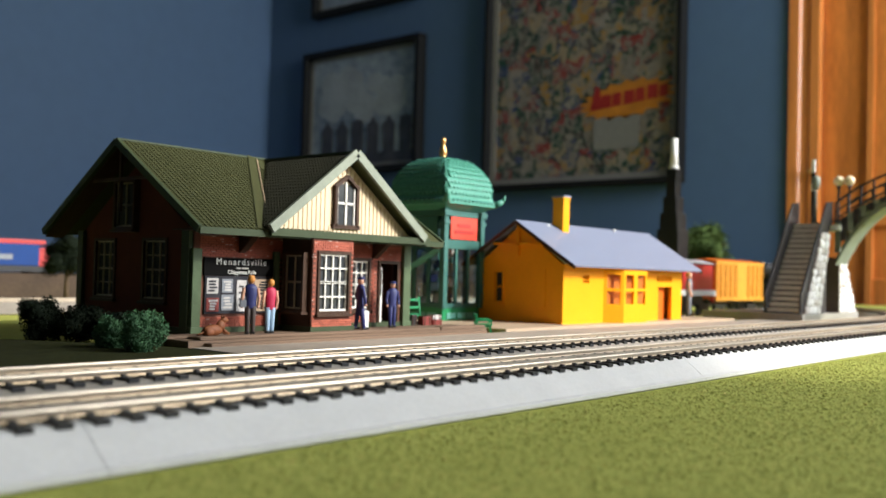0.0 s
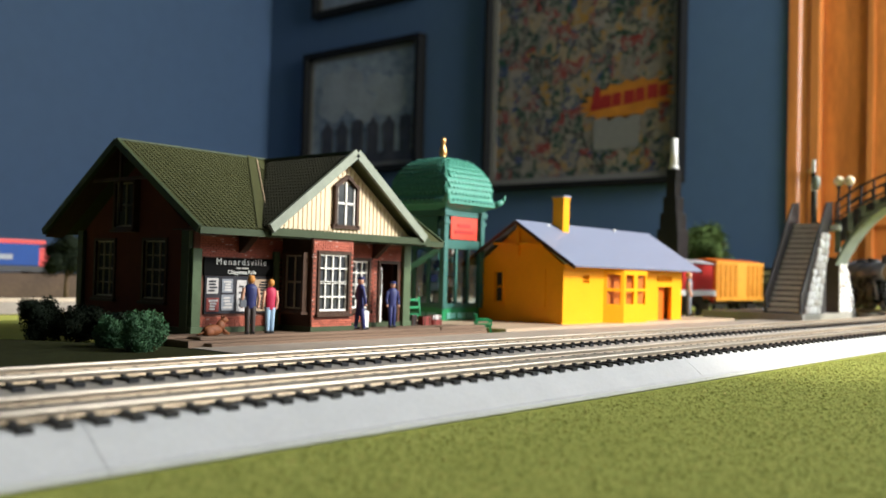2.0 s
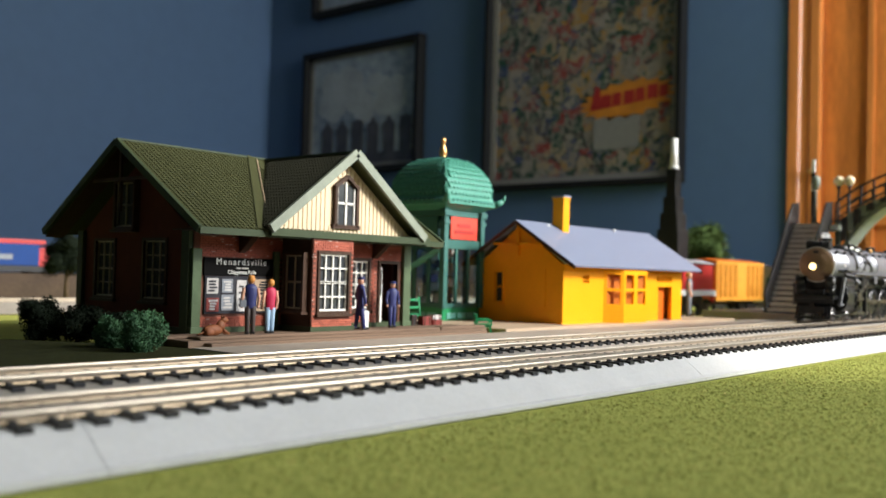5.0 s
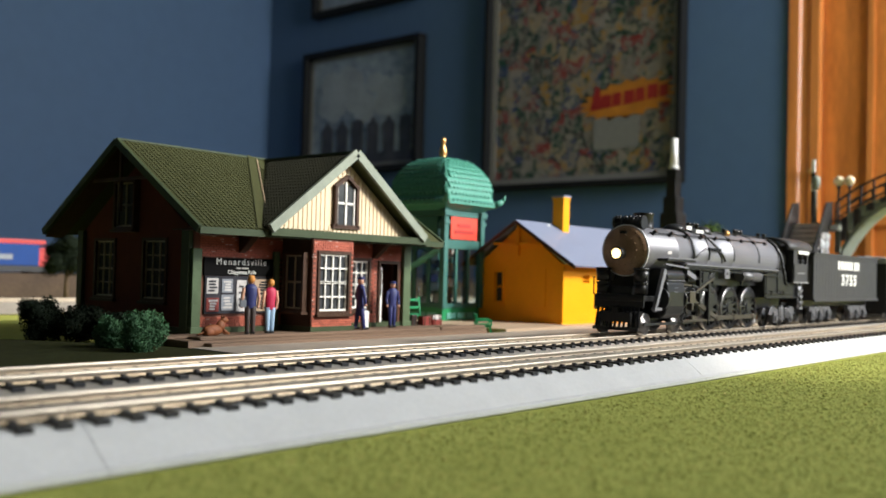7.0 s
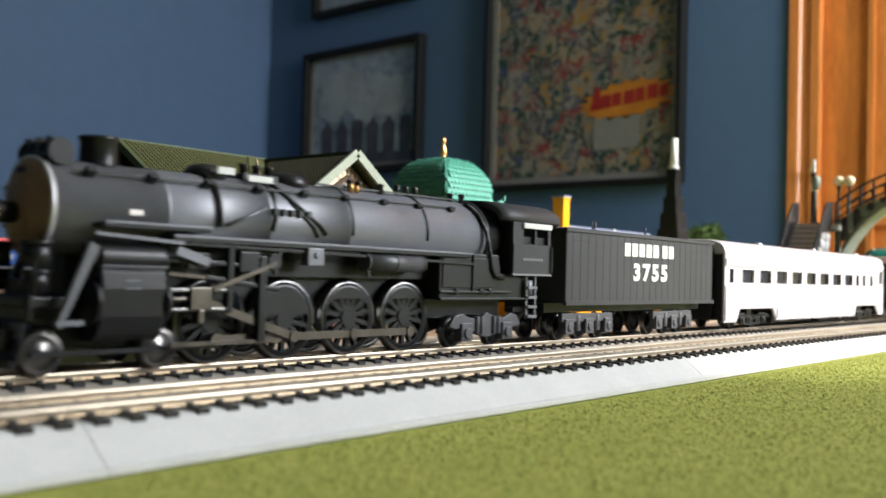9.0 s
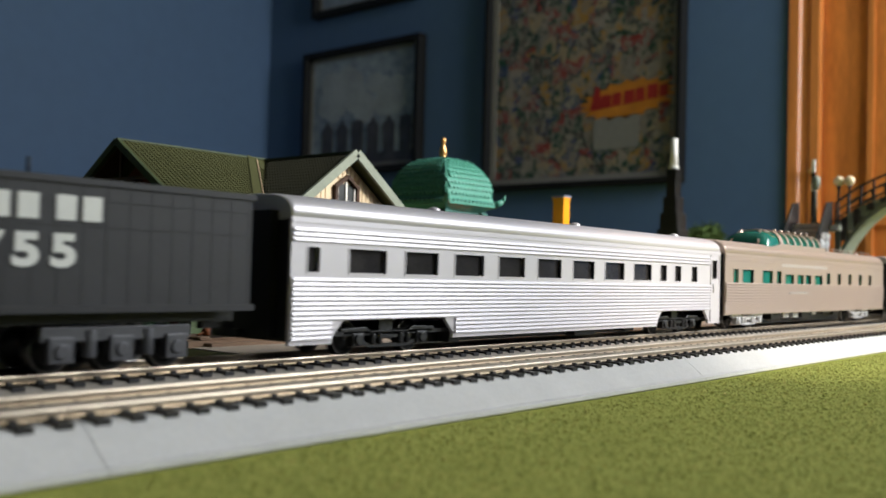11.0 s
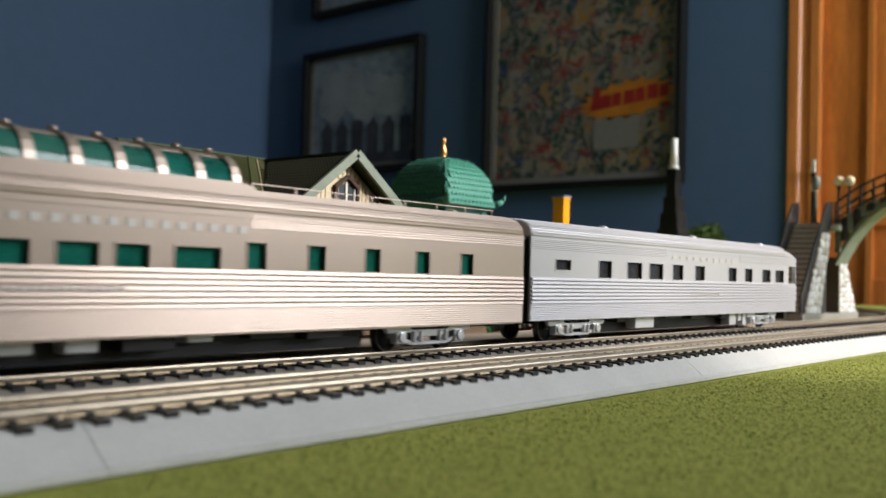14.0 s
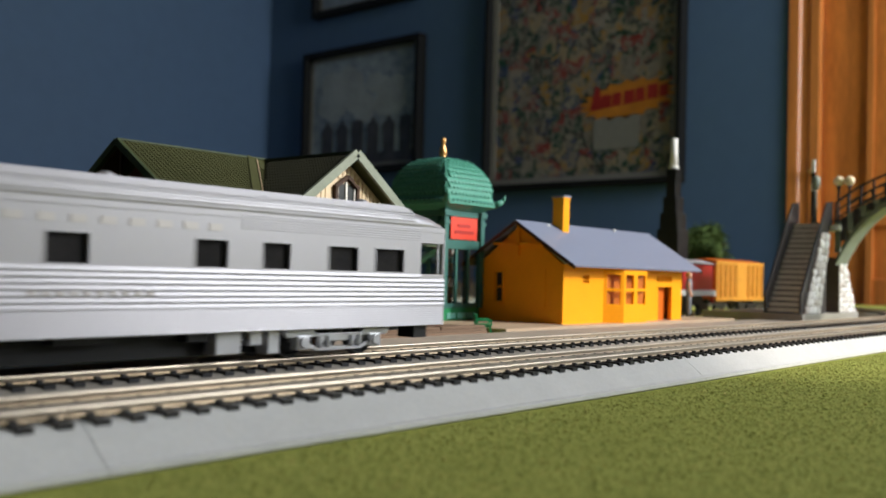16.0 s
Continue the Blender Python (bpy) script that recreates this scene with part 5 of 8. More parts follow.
    part("number_board", _mk(lambda b: (box(b, 0.0480, 0.0535, -0.0075, -0.0070, zc + R + 0.0003, zc + R + 0.0022), box(b, 0.0580, 0.0665, -0.0078, -0.0073, zc + R - 0.0009, zc + R + 0.0008))), M["letter"], L, "pale number boards")
    part("builder_plate", _mk(lambda b: box(b, 0.0195, 0.0232, -R * 1.02, -R * 0.985, zc - 0.0010, zc + 0.0004)), M["letters"], L, "small pale builder plate")
    # handrail with stanchions
    bm = B()
    y, z = -R * 0.80, zc + R * 0.72
    slant(bm, (0.006, y, z), (0.145, y * 1.03, z + 0.001), 0.0005, 0.0005)
    for i in range(9):
        x = 0.010 + i * 0.0165
        slant(bm, (x, y * 0.90, z - 0.0008), (x + 0.0002, y * 1.14, z + 0.0008), 0.0024, 0.0016)
    part("handrail", bm, M["loco"], L)
    # pipes wrapping the boiler side
    def hose(pts, r):
        b = B()
        pts = [Vector(p) for p in pts]
        rings = []
        for i, p in enumerate(pts):
            d = (pts[min(i + 1, len(pts) - 1)] - pts[max(i - 1, 0)]).normalized()
            s_ = d.cross(Vector((1, 0.01, 0.02))).normalized()
            u = s_.cross(d)
            rings.append([p + (s_ * math.cos(k * math.tau / 8) + u * math.sin(k * math.tau / 8)) * r for k in range(8)])
        loft(b, rings)
        return b
    on = lambda x, a, k=1.07: (x, -R * k * math.cos(radians(a)), zc + R * k * math.sin(radians(a)))
    part("pipe", hose([on(0.066, 72), on(0.067, 55), on(0.069, 38), on(0.074, 18), on(0.080, 0), on(0.083, -12)], 0.0007), M["loco"], L)
    part("pipe", hose([on(0.064, 72), on(0.065, 40), on(0.064, 5), on(0.063, -12)], 0.0006), M["loco"], L)
    part("pipe", hose([on(0.0700, 30), on(0.0735, 12), on(0.0780, -4), on(0.0800, -16)], 0.0005), M["loco"], L)
    part("pipe", hose([on(0.0480, -8, 1.06), on(0.0560, 6, 1.06), on(0.0610, 16, 1.06)], 0.0005), M["graph"], L)
    for x in (0.0455, 0.0935, 0.1275):
        part("boiler_band", hose([on(x, a, 1.085) for a in range(88, -20, -9)], 0.0006), M["loco"], L)
    part("valve_row", _mk(lambda b: [box(b, 0.0630 + i * 0.003, 0.0645 + i * 0.003, -R * 1.12, -R * 0.98, zc + 0.0018, zc + 0.0036) for i in range(5)]), M["loco"], L)
    # running boards: a short raised one in front, a long one behind it
    for s in (-1, 1):
        for x0, x1, z0, z1, dz in ((0.0105, 0.0400, 0.0443, 0.0455, 0.0), (0.0290, 0.1465, 0.0418, 0.0431, -0.0006)):
            bm = B()
            prism(bm, [(x0, z0), (x1, z0 + dz), (x1, z1 + dz), (x0, z1)], "y", s * 0.0165 - (0 if s < 0 else 0.0070), s * 0.0165 + (0.0070 if s < 0 else 0))
            part("running_board", bm, M["loco"], L, bevel=0.0002)
            bm = B()
            slant(bm, (x0, s * 0.0167, z1 + 0.0001), (x1, s * 0.0167, z1 + dz + 0.0001), 0.0006, 0.0006)
            part("running_board_edge", bm, M["graph"], L)
    bm = B()
    slant(bm, (0.0085, -0.0162, 0.0428), (0.0320, -0.0162, 0.0414), 0.0010, 0.0008)
    slant(bm, (0.0300, -0.0162, 0.0396), (0.0395, -0.0162, 0.0368), 0.0014, 0.0022)
    part("reach_rod", bm, M["graph"], L)
    # black block added to deepen the shade between the boiler and the wheels
    boxpart("boiler_cradle", (0.0290, 0.1316, -0.0098, 0.0098, 0.0336, 0.0425), M["loco"], L)
    # frame, pilot deck, pilot
    boxpart("frame", (0.007, 0.176, -0.0062, 0.0062, 0.0205, 0.0375), M["loco"], L)
    bm = B()
    box(bm, -0.0200, 0.004, -0.0140, 0.0140, 0.0255, 0.0280)
    box(bm, -0.0190, -0.0165, -0.0150, 0.0150, 0.0225, 0.0285)
    box(bm, -0.0120, -0.002, -0.0060, 0.0060, 0.0280, 0.0320)
    part("pilot_deck", bm, M["loco"], L, bevel=0.0004)
    bm = B()
    for i in range(11):
        y = -0.0125 + 0.0025 * i
        slant(bm, (-0.0180, y * 0.95, 0.0235), (-0.0265 + abs(y) * 0.35, y, 0.0128), 0.0012, 0.0014)
        part("pilot_slat", bm, M["loco"], L)
        bm = B()
    slant(bm, (-0.0245, -0.0135, 0.0130), (-0.0245, 0.0135, 0.0130), 0.0016, 0.0016)
    box(bm, -0.0262, -0.0190, -0.0020, 0.0020, 0.0195, 0.0225)
    part("pilot", bm, M["loco"], L, "slatted cowcatcher")
    for s in (-1, 1):
        bm = B()
        slant(bm, (-0.0060, s * 0.0150, 0.0215), (0.0050, s * 0.0158, 0.0402), 0.0018, 0.0024)
        slant(bm, (-0.0075, s * 0.0150, 0.0222), (0.0030, s * 0.0150, 0.0222), 0.0020, 0.0012)
        part("pilot_brace", bm, M["graph"], L)
        bm = B()
        for zz0, zz1, rr in ((0.0290, 0.0335, 0.0030), (0.0345, 0.0400, 0.0033)):
            cyl(bm, (-0.0020, s * 0.0098, zz0), (-0.0020, s * 0.0098, zz1), rr, n=16)
            cyl(bm, (-0.0020, s * 0.0098, zz1 - 0.0004), (-0.0020, s * 0.0098, zz1 + 0.0006), rr * 1.12, n=16)
        part("air_pump", bm, M["loco"], L)
        bm = B()
        cyl(bm, (-0.017, s * 0.0135, 0.028), (-0.017, s * 0.0135, 0.0365), 0.0004, n=6)
        part("flag_staff", bm, M["loco"], L)
    # cylinders: a moulded casing with the steam chest on top
    for s in (-1, 1):
        prof = [(0.0070, 0.0408), (0.0130, 0.0408), (0.0156, 0.0400), (0.0168, 0.0384), (0.0169, 0.0366), (0.0160, 0.0350), (0.0168, 0.0336), (0.0171, 0.0300), (0.0169, 0.0235), (0.0158, 0.0198), (0.0134, 0.0176), (0.0070, 0.0174)]
        bm = B()
        prism(bm, [(s * a, b) for a, b in prof], "x", 0.0100, 0.0272)
        cas = part("cylinder", bm, M["loco"], L, bevel=0.0005)
        for x0, x1 in ((0.0088, 0.0102), (0.0270, 0.0284)):
            bm = B()
            cyl(bm, (x0, s * 0.0125, 0.0268), (x1, s * 0.0125, 0.0268), 0.0056, n=24)
            cyl(bm, (x0, s * 0.0130, 0.0372), (x1, s * 0.0130, 0.0372), 0.0030, n=18)
            part("cylinder_head", bm, M["loco"], cas)
        bm = B()
        for z in (0.0352, 0.0300, 0.0318):
            box(bm, 0.0160 if z < 0.035 else 0.0100, 0.0200 if z < 0.035 else 0.0272, min(s * 0.0166, s * 0.0173), max(s * 0.0166, s * 0.0173), z, z + 0.0003)
        part("casing_seam", bm, M["graph"], cas)
    # crossheads, guides, rods on both sides
    for s in (-1, 1):
        bm = B()
        y = s * 0.0146
        for z0, z1 in ((0.0293, 0.0302), (0.0244, 0.0253)):
            box(bm, 0.0280, 0.0470, y - 0.0009, y + 0.0009, z0, z1)
        part("crosshead_guide", bm, M["tyred"], L, bevel=0.0002)
        bm = B()
        box(bm, -0.0034, 0.0030, y - 0.0014, y + 0.0014, -0.0028, 0.0030)
        box(bm, -0.0010, 0.0010, y - 0.0014, y + 0.0014, -0.0062, -0.0026)
        cyl(bm, (-0.0100, y, 0), (-0.0030, y, 0), 0.0007, n=8)
        CROSS.append((part("crosshead", bm, M["rodb"], L, "bright worn crosshead", bevel=0.0003), s))
        bm = B()
        slant(bm, (0.0285, y, 0.0372), (0.0560, y, 0.0362), 0.0010, 0.0012)
        slant(bm, (0.0400, y, 0.0330), (0.0640, y, 0.0300), 0.0012, 0.0013)
        box(bm, 0.0462, 0.0480, y - 0.0012, y + 0.0012, 0.0240, 0.0420)
        box(bm, 0.0500, 0.0565, y - 0.0010, y + 0.0010, 0.0345, 0.0400)
        box(bm, 0.0565, 0.0590, y - 0.0012, y + 0.0012, 0.0160, 0.0390)
        box(bm, 0.0340, 0.0405, y - 0.0008, y + 0.0010, 0.0350, 0.0392)
        cyl(bm, (0.0620, y - 0.0008, 0.0375), (0.0620, y + 0.0008, 0.0375), 0.0024, n=14)
        part("valve_gear", bm, M["loco"], L, bevel=0.0003)
        bm = B()
        slant(bm, (0.0290, y - s * 0.0002, 0.0338), (0.0410, y - s * 0.0002, 0.0330), 0.0008, 0.0009)
        slant(bm, (0.0415, y + s * 0.0012, 0.0300), (0.0620, y + s * 0.0012, 0.0372), 0.0008, 0.0011)
        slant(bm, (0.0300, y, 0.0162), (0.0650, y, 0.0162), 0.0009, 0.0011)
        part("valve_rod", bm, M["rodb"], L)
    # air tank, pump and side clutter under the running board
    bm = B()
    cyl(bm, (0.0968, -0.0145, 0.0385), (0.1218, -0.0145, 0.0385), 0.0027, n=20)
    for x in (0.0966, 0.1090, 0.1216):
        cyl(bm, (x, -0.0145, 0.0385), (x + 0.0007, -0.0145, 0.0385), 0.0029, n=20)
    part("air_reservoir", bm, M["graphd"], L)
    bm = B()
    box(bm, 0.0722, 0.0782, -0.0172, -0.0135, 0.0368, 0.0418)
    cyl(bm, (0.0752, -0.0160, 0.0398), (0.0752, -0.0178, 0.0398), 0.0010, n=10)
    part("lubricator", bm, M["graph"], L, bevel=0.0003)
    bm = B()
    slant(bm, (0.030, -0.0155, 0.0415), (0.150, -0.0160, 0.0392), 0.0008, 0.0008)
    slant(bm, (0.062, -0.0150, 0.0340), (0.064, -0.0150, 0.0425), 0.0010, 0.0010, up=(1, 0, 0))
    slant(bm, (0.098, -0.0150, 0.0340), (0.098, -0.0150, 0.0425), 0.0010, 0.0010, up=(1, 0, 0))
    part("pipe", bm, M["loco"], L)
    # firebox and ashpan
    bm = B()
    prism(bm, [(0.1316, 0.0428), (0.1640, 0.0428), (0.1655, 0.0362), (0.1815, 0.0352), (0.1815, 0.0270), (0.1316, 0.0270)], "y", -0.0148, 0.0148)
    part("firebox", bm, M["loco"], L, bevel=0.0005)
    bm = B()
    for z in (0.0268, 0.0292):
        box(bm, 0.1312, 0.1820 if z < 0.028 else 0.1700, -0.0160, -0.0146, z, z + 0.0008)
    box(bm, 0.1330, 0.1480, -0.0152, -0.0147, 0.0310, 0.0412)
    box(bm, 0.1495, 0.1610, -0.0152, -0.0147, 0.0310, 0.0412)
    slant(bm, (0.1487, -0.0154, 0.0290), (0.1487, -0.0154, 0.0425), 0.0008, 0.0008, up=(1, 0, 0))
    for x in (0.1395, 0.1530, 0.1580):
        cyl(bm, (x, -0.0150, 0.0298), (x, -0.0162, 0.0298), 0.0011, n=10)
    part("firebox_panel", bm, M["loco"], L, bevel=0.0002)
    part("pipe", hose([on(0.1535, 60, 1.15), on(0.156, 35, 1.17), on(0.1575, 8, 1.2), (0.1585, -0.0152, 0.0430), (0.1590, -0.0156, 0.0380), (0.1610, -0.0156, 0.0352), (0.1660, -0.0156, 0.0345)], 0.0008), M["loco"], L)
    bm = B()
    lathe(bm, [(R * 1.08, 0.1585), (R * 1.15, 0.1592), (R * 1.15, 0.1602), (R * 1.07, 0.1610), (R * 1.07, 0.1705)], c=(0, 0, zc), n=40, axis="x")
    part("backhead", bm, M["black"], L, "black boiler end before the cab")
    # cab with a window on each side
    cx0, cx1, cz0, cz1 = 0.1695, 0.1935, 0.0357, 0.0562
    for s in (-1, 1):
        bm = B()
        wall_with_holes(bm, cx0, cx1, cz0, cz1, [(0.1758, 0.1832, 0.0472, 0.0528), (0.1842, 0.1918, 0.0472, 0.0528)],
                        lambda b, a0, a1, c0, c1: box(b, a0, a1, s * 0.0165 - 0.0005, s * 0.0165 + 0.0005, c0, c1))
        part("cab_side", bm, M["tender"], L)
        bm = B()
        box(bm, 0.1750, 0.1930, s * 0.0174 - 0.0005, s * 0.0174 + 0.0005, 0.0530, 0.0549)
        part("window_shade", bm, M["letter"], L, "white window shade")
        bm = B()
        for i in range(8):
            box(bm, 0.1758 + i * 0.0016, 0.1769 + i * 0.0016, s * 0.0171 - 0.0002, s * 0.0171 + 0.0002, 0.0411, 0.0421)
        box(bm, 0.1690, 0.1940, s * 0.0171 - 0.0003, s * 0.0171 + 0.0003, 0.0357, 0.0364)
        part("number_line", bm, M["letterg"], L)
        bm = B()
        box(bm, 0.1760, 0.1916, s * 0.0155 - 0.0002, s * 0.0155 + 0.0002, 0.0474, 0.0500)
        part("arm_rest", bm, M["loco"], L)
    bm = B()
    box(bm, cx0, cx0 + 0.001, -0.0160, 0.0160, cz0, 0.0575)
    part("cab_front", bm, M["black"], L)
    bm = B()
    n = 14
    loft(bm, [[(x, -0.0178 * k * math.cos(math.pi * i / n), 0.0556 + (h - 0.0556) * math.sin(math.pi * i / n) ** 0.8) for i in range(n + 1)] + [(x, 0.0165 * k * math.cos(math.pi * i / n), 0.0549 + (h - 0.0568) * math.sin(math.pi * i / n) ** 0.8) for i in range(n + 1)] for x, k, h in ((0.1625, 0.94, 0.0626), (0.1690, 1.0, 0.0630), (0.1985, 1.0, 0.0630))])
    part("cab_roof", bm, M["tender"], L)
    bm = B()
    for z in (0.0203, 0.0238, 0.0273, 0.0308):
        box(bm, 0.1795, 0.1850, -0.0172, -0.0152, z, z + 0.0010)
    for x in (0.1795, 0.1850):
        slant(bm, (x, -0.0160, 0.0200), (x, -0.0160, 0.0357), 0.0008, 0.0008, up=(1, 0, 0))
    cyl(bm, (0.1818, -0.0150, 0.0285), (0.1818, -0.0150, 0.0340), 0.0018, n=10)
    part("cab_steps", bm, M["graph"], L)
    bm = B()
    for x in (0.1690, 0.1936):
        slant(bm, (x, -0.0176, 0.0370), (x, -0.0176, 0.0470), 0.0005, 0.0005, up=(1, 0, 0))
    part("grab_iron", bm, M["loco"], L)
    # trailing truck
    bm = B()
    for s in (-1, 1):
        y0, y1 = (s * 0.0130, s * 0.0150) if s > 0 else (s * 0.0150, s * 0.0130)
        prism(bm, [(0.1375, 0.0178), (0.1400, 0.0215), (0.1440, 0.0222), (0.1490, 0.0206), (0.1545, 0.0206), (0.1580, 0.0226), (0.1625, 0.0206), (0.1680, 0.0206), (0.1720, 0.0222), (0.1760, 0.0212), (0.1778, 0.0178), (0.1740, 0.0170), (0.1690, 0.0176), (0.1640, 0.0150), (0.1580, 0.0138), (0.1520, 0.0150), (0.1470, 0.0176), (0.1410, 0.0170)], "y", y0, y1)
        for x in (0.1460, 0.1690):
            box(bm, x - 0.0030, x + 0.0030, y0 - 0.0008, y1 + 0.0008, 0.0128, 0.0190)
            cyl(bm, (x, y0 - 0.0016, 0.0155), (x, y1 + 0.0016, 0.0155), 0.0019, n=12)
        for x in (0.1520, 0.1545, 0.1615, 0.1640):
            cyl(bm, (x, s * 0.0148, 0.0150), (x, s * 0.0148, 0.0212), 0.0012, n=10)
    box(bm, 0.156, 0.160, -0.0130, 0.0130, 0.0190, 0.0215)
    part("trailing_truck", bm, M["graphd"], L, "dark grey cast trailing truck", bevel=0.0003)
    for x in (0.1460, 0.1690):
        for s in (-1, 1):
            wheel(L, x, 0.0052, 0, s)
    for x, r in ((-0.0008, 0.0050), (0.0290, 0.0050)):
        for s in (-1, 1):
            wheel(L, x, r, 0, s, y=0.0105, mats=[M["steel"], M["steel"]])
    bm = B()
    box(bm, -0.008, 0.031, -0.0080, 0.0080, 0.0160, 0.0205)
    slant(bm, (-0.004, -0.0125, 0.0152), (0.046, -0.0125, 0.0152), 0.0008, 0.0012)
    part("lead_truck", bm, M["loco"], L)
    for x in (0.0450, 0.0700, 0.0950, 0.1200):
        for s in (-1, 1):
            wheel(L, x, 0.0112, 14, s, name="driving_wheel", y=0.0092, mats=[M["loco"], M["tyred"]], heavy=x == 0.0700)
    # side rod moves with the cranks: rigid piece on each side
    for s in (-1, 1):
        bm = B()
        y = s * 0.0124
        for a, b in ((0.0450, 0.0700), (0.0700, 0.0950), (0.0950, 0.1200)):
            slant(bm, (a, y, 0), (b, y, 0), 0.0010, 0.0022, up=(0, 0, 1))
        for x in (0.0450, 0.0700, 0.0950, 0.1200):
            cyl(bm, (x, y - 0.0009, 0), (x, y + 0.0009, 0), 0.0017, n=12)
        RODS.append((part("side_rod", bm, M["rodb"], L, "bright steel side rod"), s))
        bm = B()
        y = s * 0.0140
        slant(bm, (0.0, y, 0), (0.0320, y, 0), 0.0010, 0.0022, up=(0, 0, 1))
        for x in (0.0, 0.0320):
            cyl(bm, (x, y - 0.001, 0), (x, y + 0.001, 0), 0.0016, n=12)
        MAINS.append((part("main_rod", bm, M["rodb"], L, "bright steel main rod"), s))
    return L


RODS, MAINS, CROSS = [], [], []


def _lathe_x(prof, z):
    bm = B()
    lathe(bm, prof, c=(0, 0, z), n=20, axis="x")
    return bm


def _mk(fn):
    bm = B()
    fn(bm)
    return bm


def coach_truck(v, x, mats, wb=0.0285, axles=2, wr=0.0052):
    """Two-axle truck: frames with pedestals, equaliser bars, journal boxes and coil springs."""
    for s in (-1, 1):
        y = s * 0.0142
        bm = B()
        prism(bm, [(x - wb * 0.74, 0.0186), (x - wb * 0.70, 0.0166), (x - wb * 0.30, 0.0166), (x - wb * 0.22, 0.0152), (x + wb * 0.22, 0.0152), (x + wb * 0.30, 0.0166), (x + wb * 0.70, 0.0166),
                   (x + wb * 0.74, 0.0186), (x + wb * 0.36, 0.0190), (x + wb * 0.30, 0.0176), (x - wb * 0.30, 0.0176), (x - wb * 0.36, 0.0190)], "y", y - 0.0008, y + 0.0008)
        fr = part("side_frame", bm, mats, v, bevel=0.0003)
        bm = B()
        slant(bm, (x - wb * 0.48, y, 0.0150), (x - wb * 0.30, y, 0.0132), 0.0012, 0.0011)
        slant(bm, (x - wb * 0.30, y, 0.0132), (x + wb * 0.30, y, 0.0132), 0.0012, 0.0011)
        slant(bm, (x + wb * 0.30, y, 0.0132), (x + wb * 0.48, y, 0.0150), 0.0012, 0.0011)
        part("equaliser", bm, mats, fr)
        for k in range(axles):
            ax = x - wb / 2 + wb * k / (axles - 1)
            bm = B()
            box(bm, ax - 0.0024, ax + 0.0024, y - 0.0014, y + 0.0014, 0.0132, 0.0172)
            cyl(bm, (ax, y, 0.0153), (ax, y + s * 0.0022, 0.0153), 0.0017, n=12)
            part("journal_box", bm, mats, fr, bevel=0.0003)
        for a in (-0.0078, -0.0046, 0.0046, 0.0078):
            bm = B()
            lathe(bm, [(0.0007, 0.0136)] + [(0.0012 if i % 2 else 0.0008, 0.0138 + 0.0004 * i) for i in range(8)] + [(0.0007, 0.0170)], c=(x + a, y + s * 0.0006, 0), n=10)
            part("spring", bm, mats, fr)
    boxpart("bolster", (x - 0.003, x + 0.003, -0.0130, 0.0130, 0.0160, 0.0215), M["black"], v)
    for k in range(axles):
        for s in (-1, 1):
            wheel(v, x - wb / 2 + wb * k / (axles - 1), wr, 0, s)


def coach_section(eave, top, w, n=10):
    """Roof outline from the eave on one side over to the other."""
    pts = []
    for i in range(n + 1):
        a = math.pi * i / n
        c, s_ = math.cos(a), math.sin(a)
        pts.append((-w * math.copysign(abs(c) ** 0.62, c), eave + (top - eave) * s_ ** 0.75))
    return pts


REAR = 0.2604                      # where the observation car's side gives way to its open platform


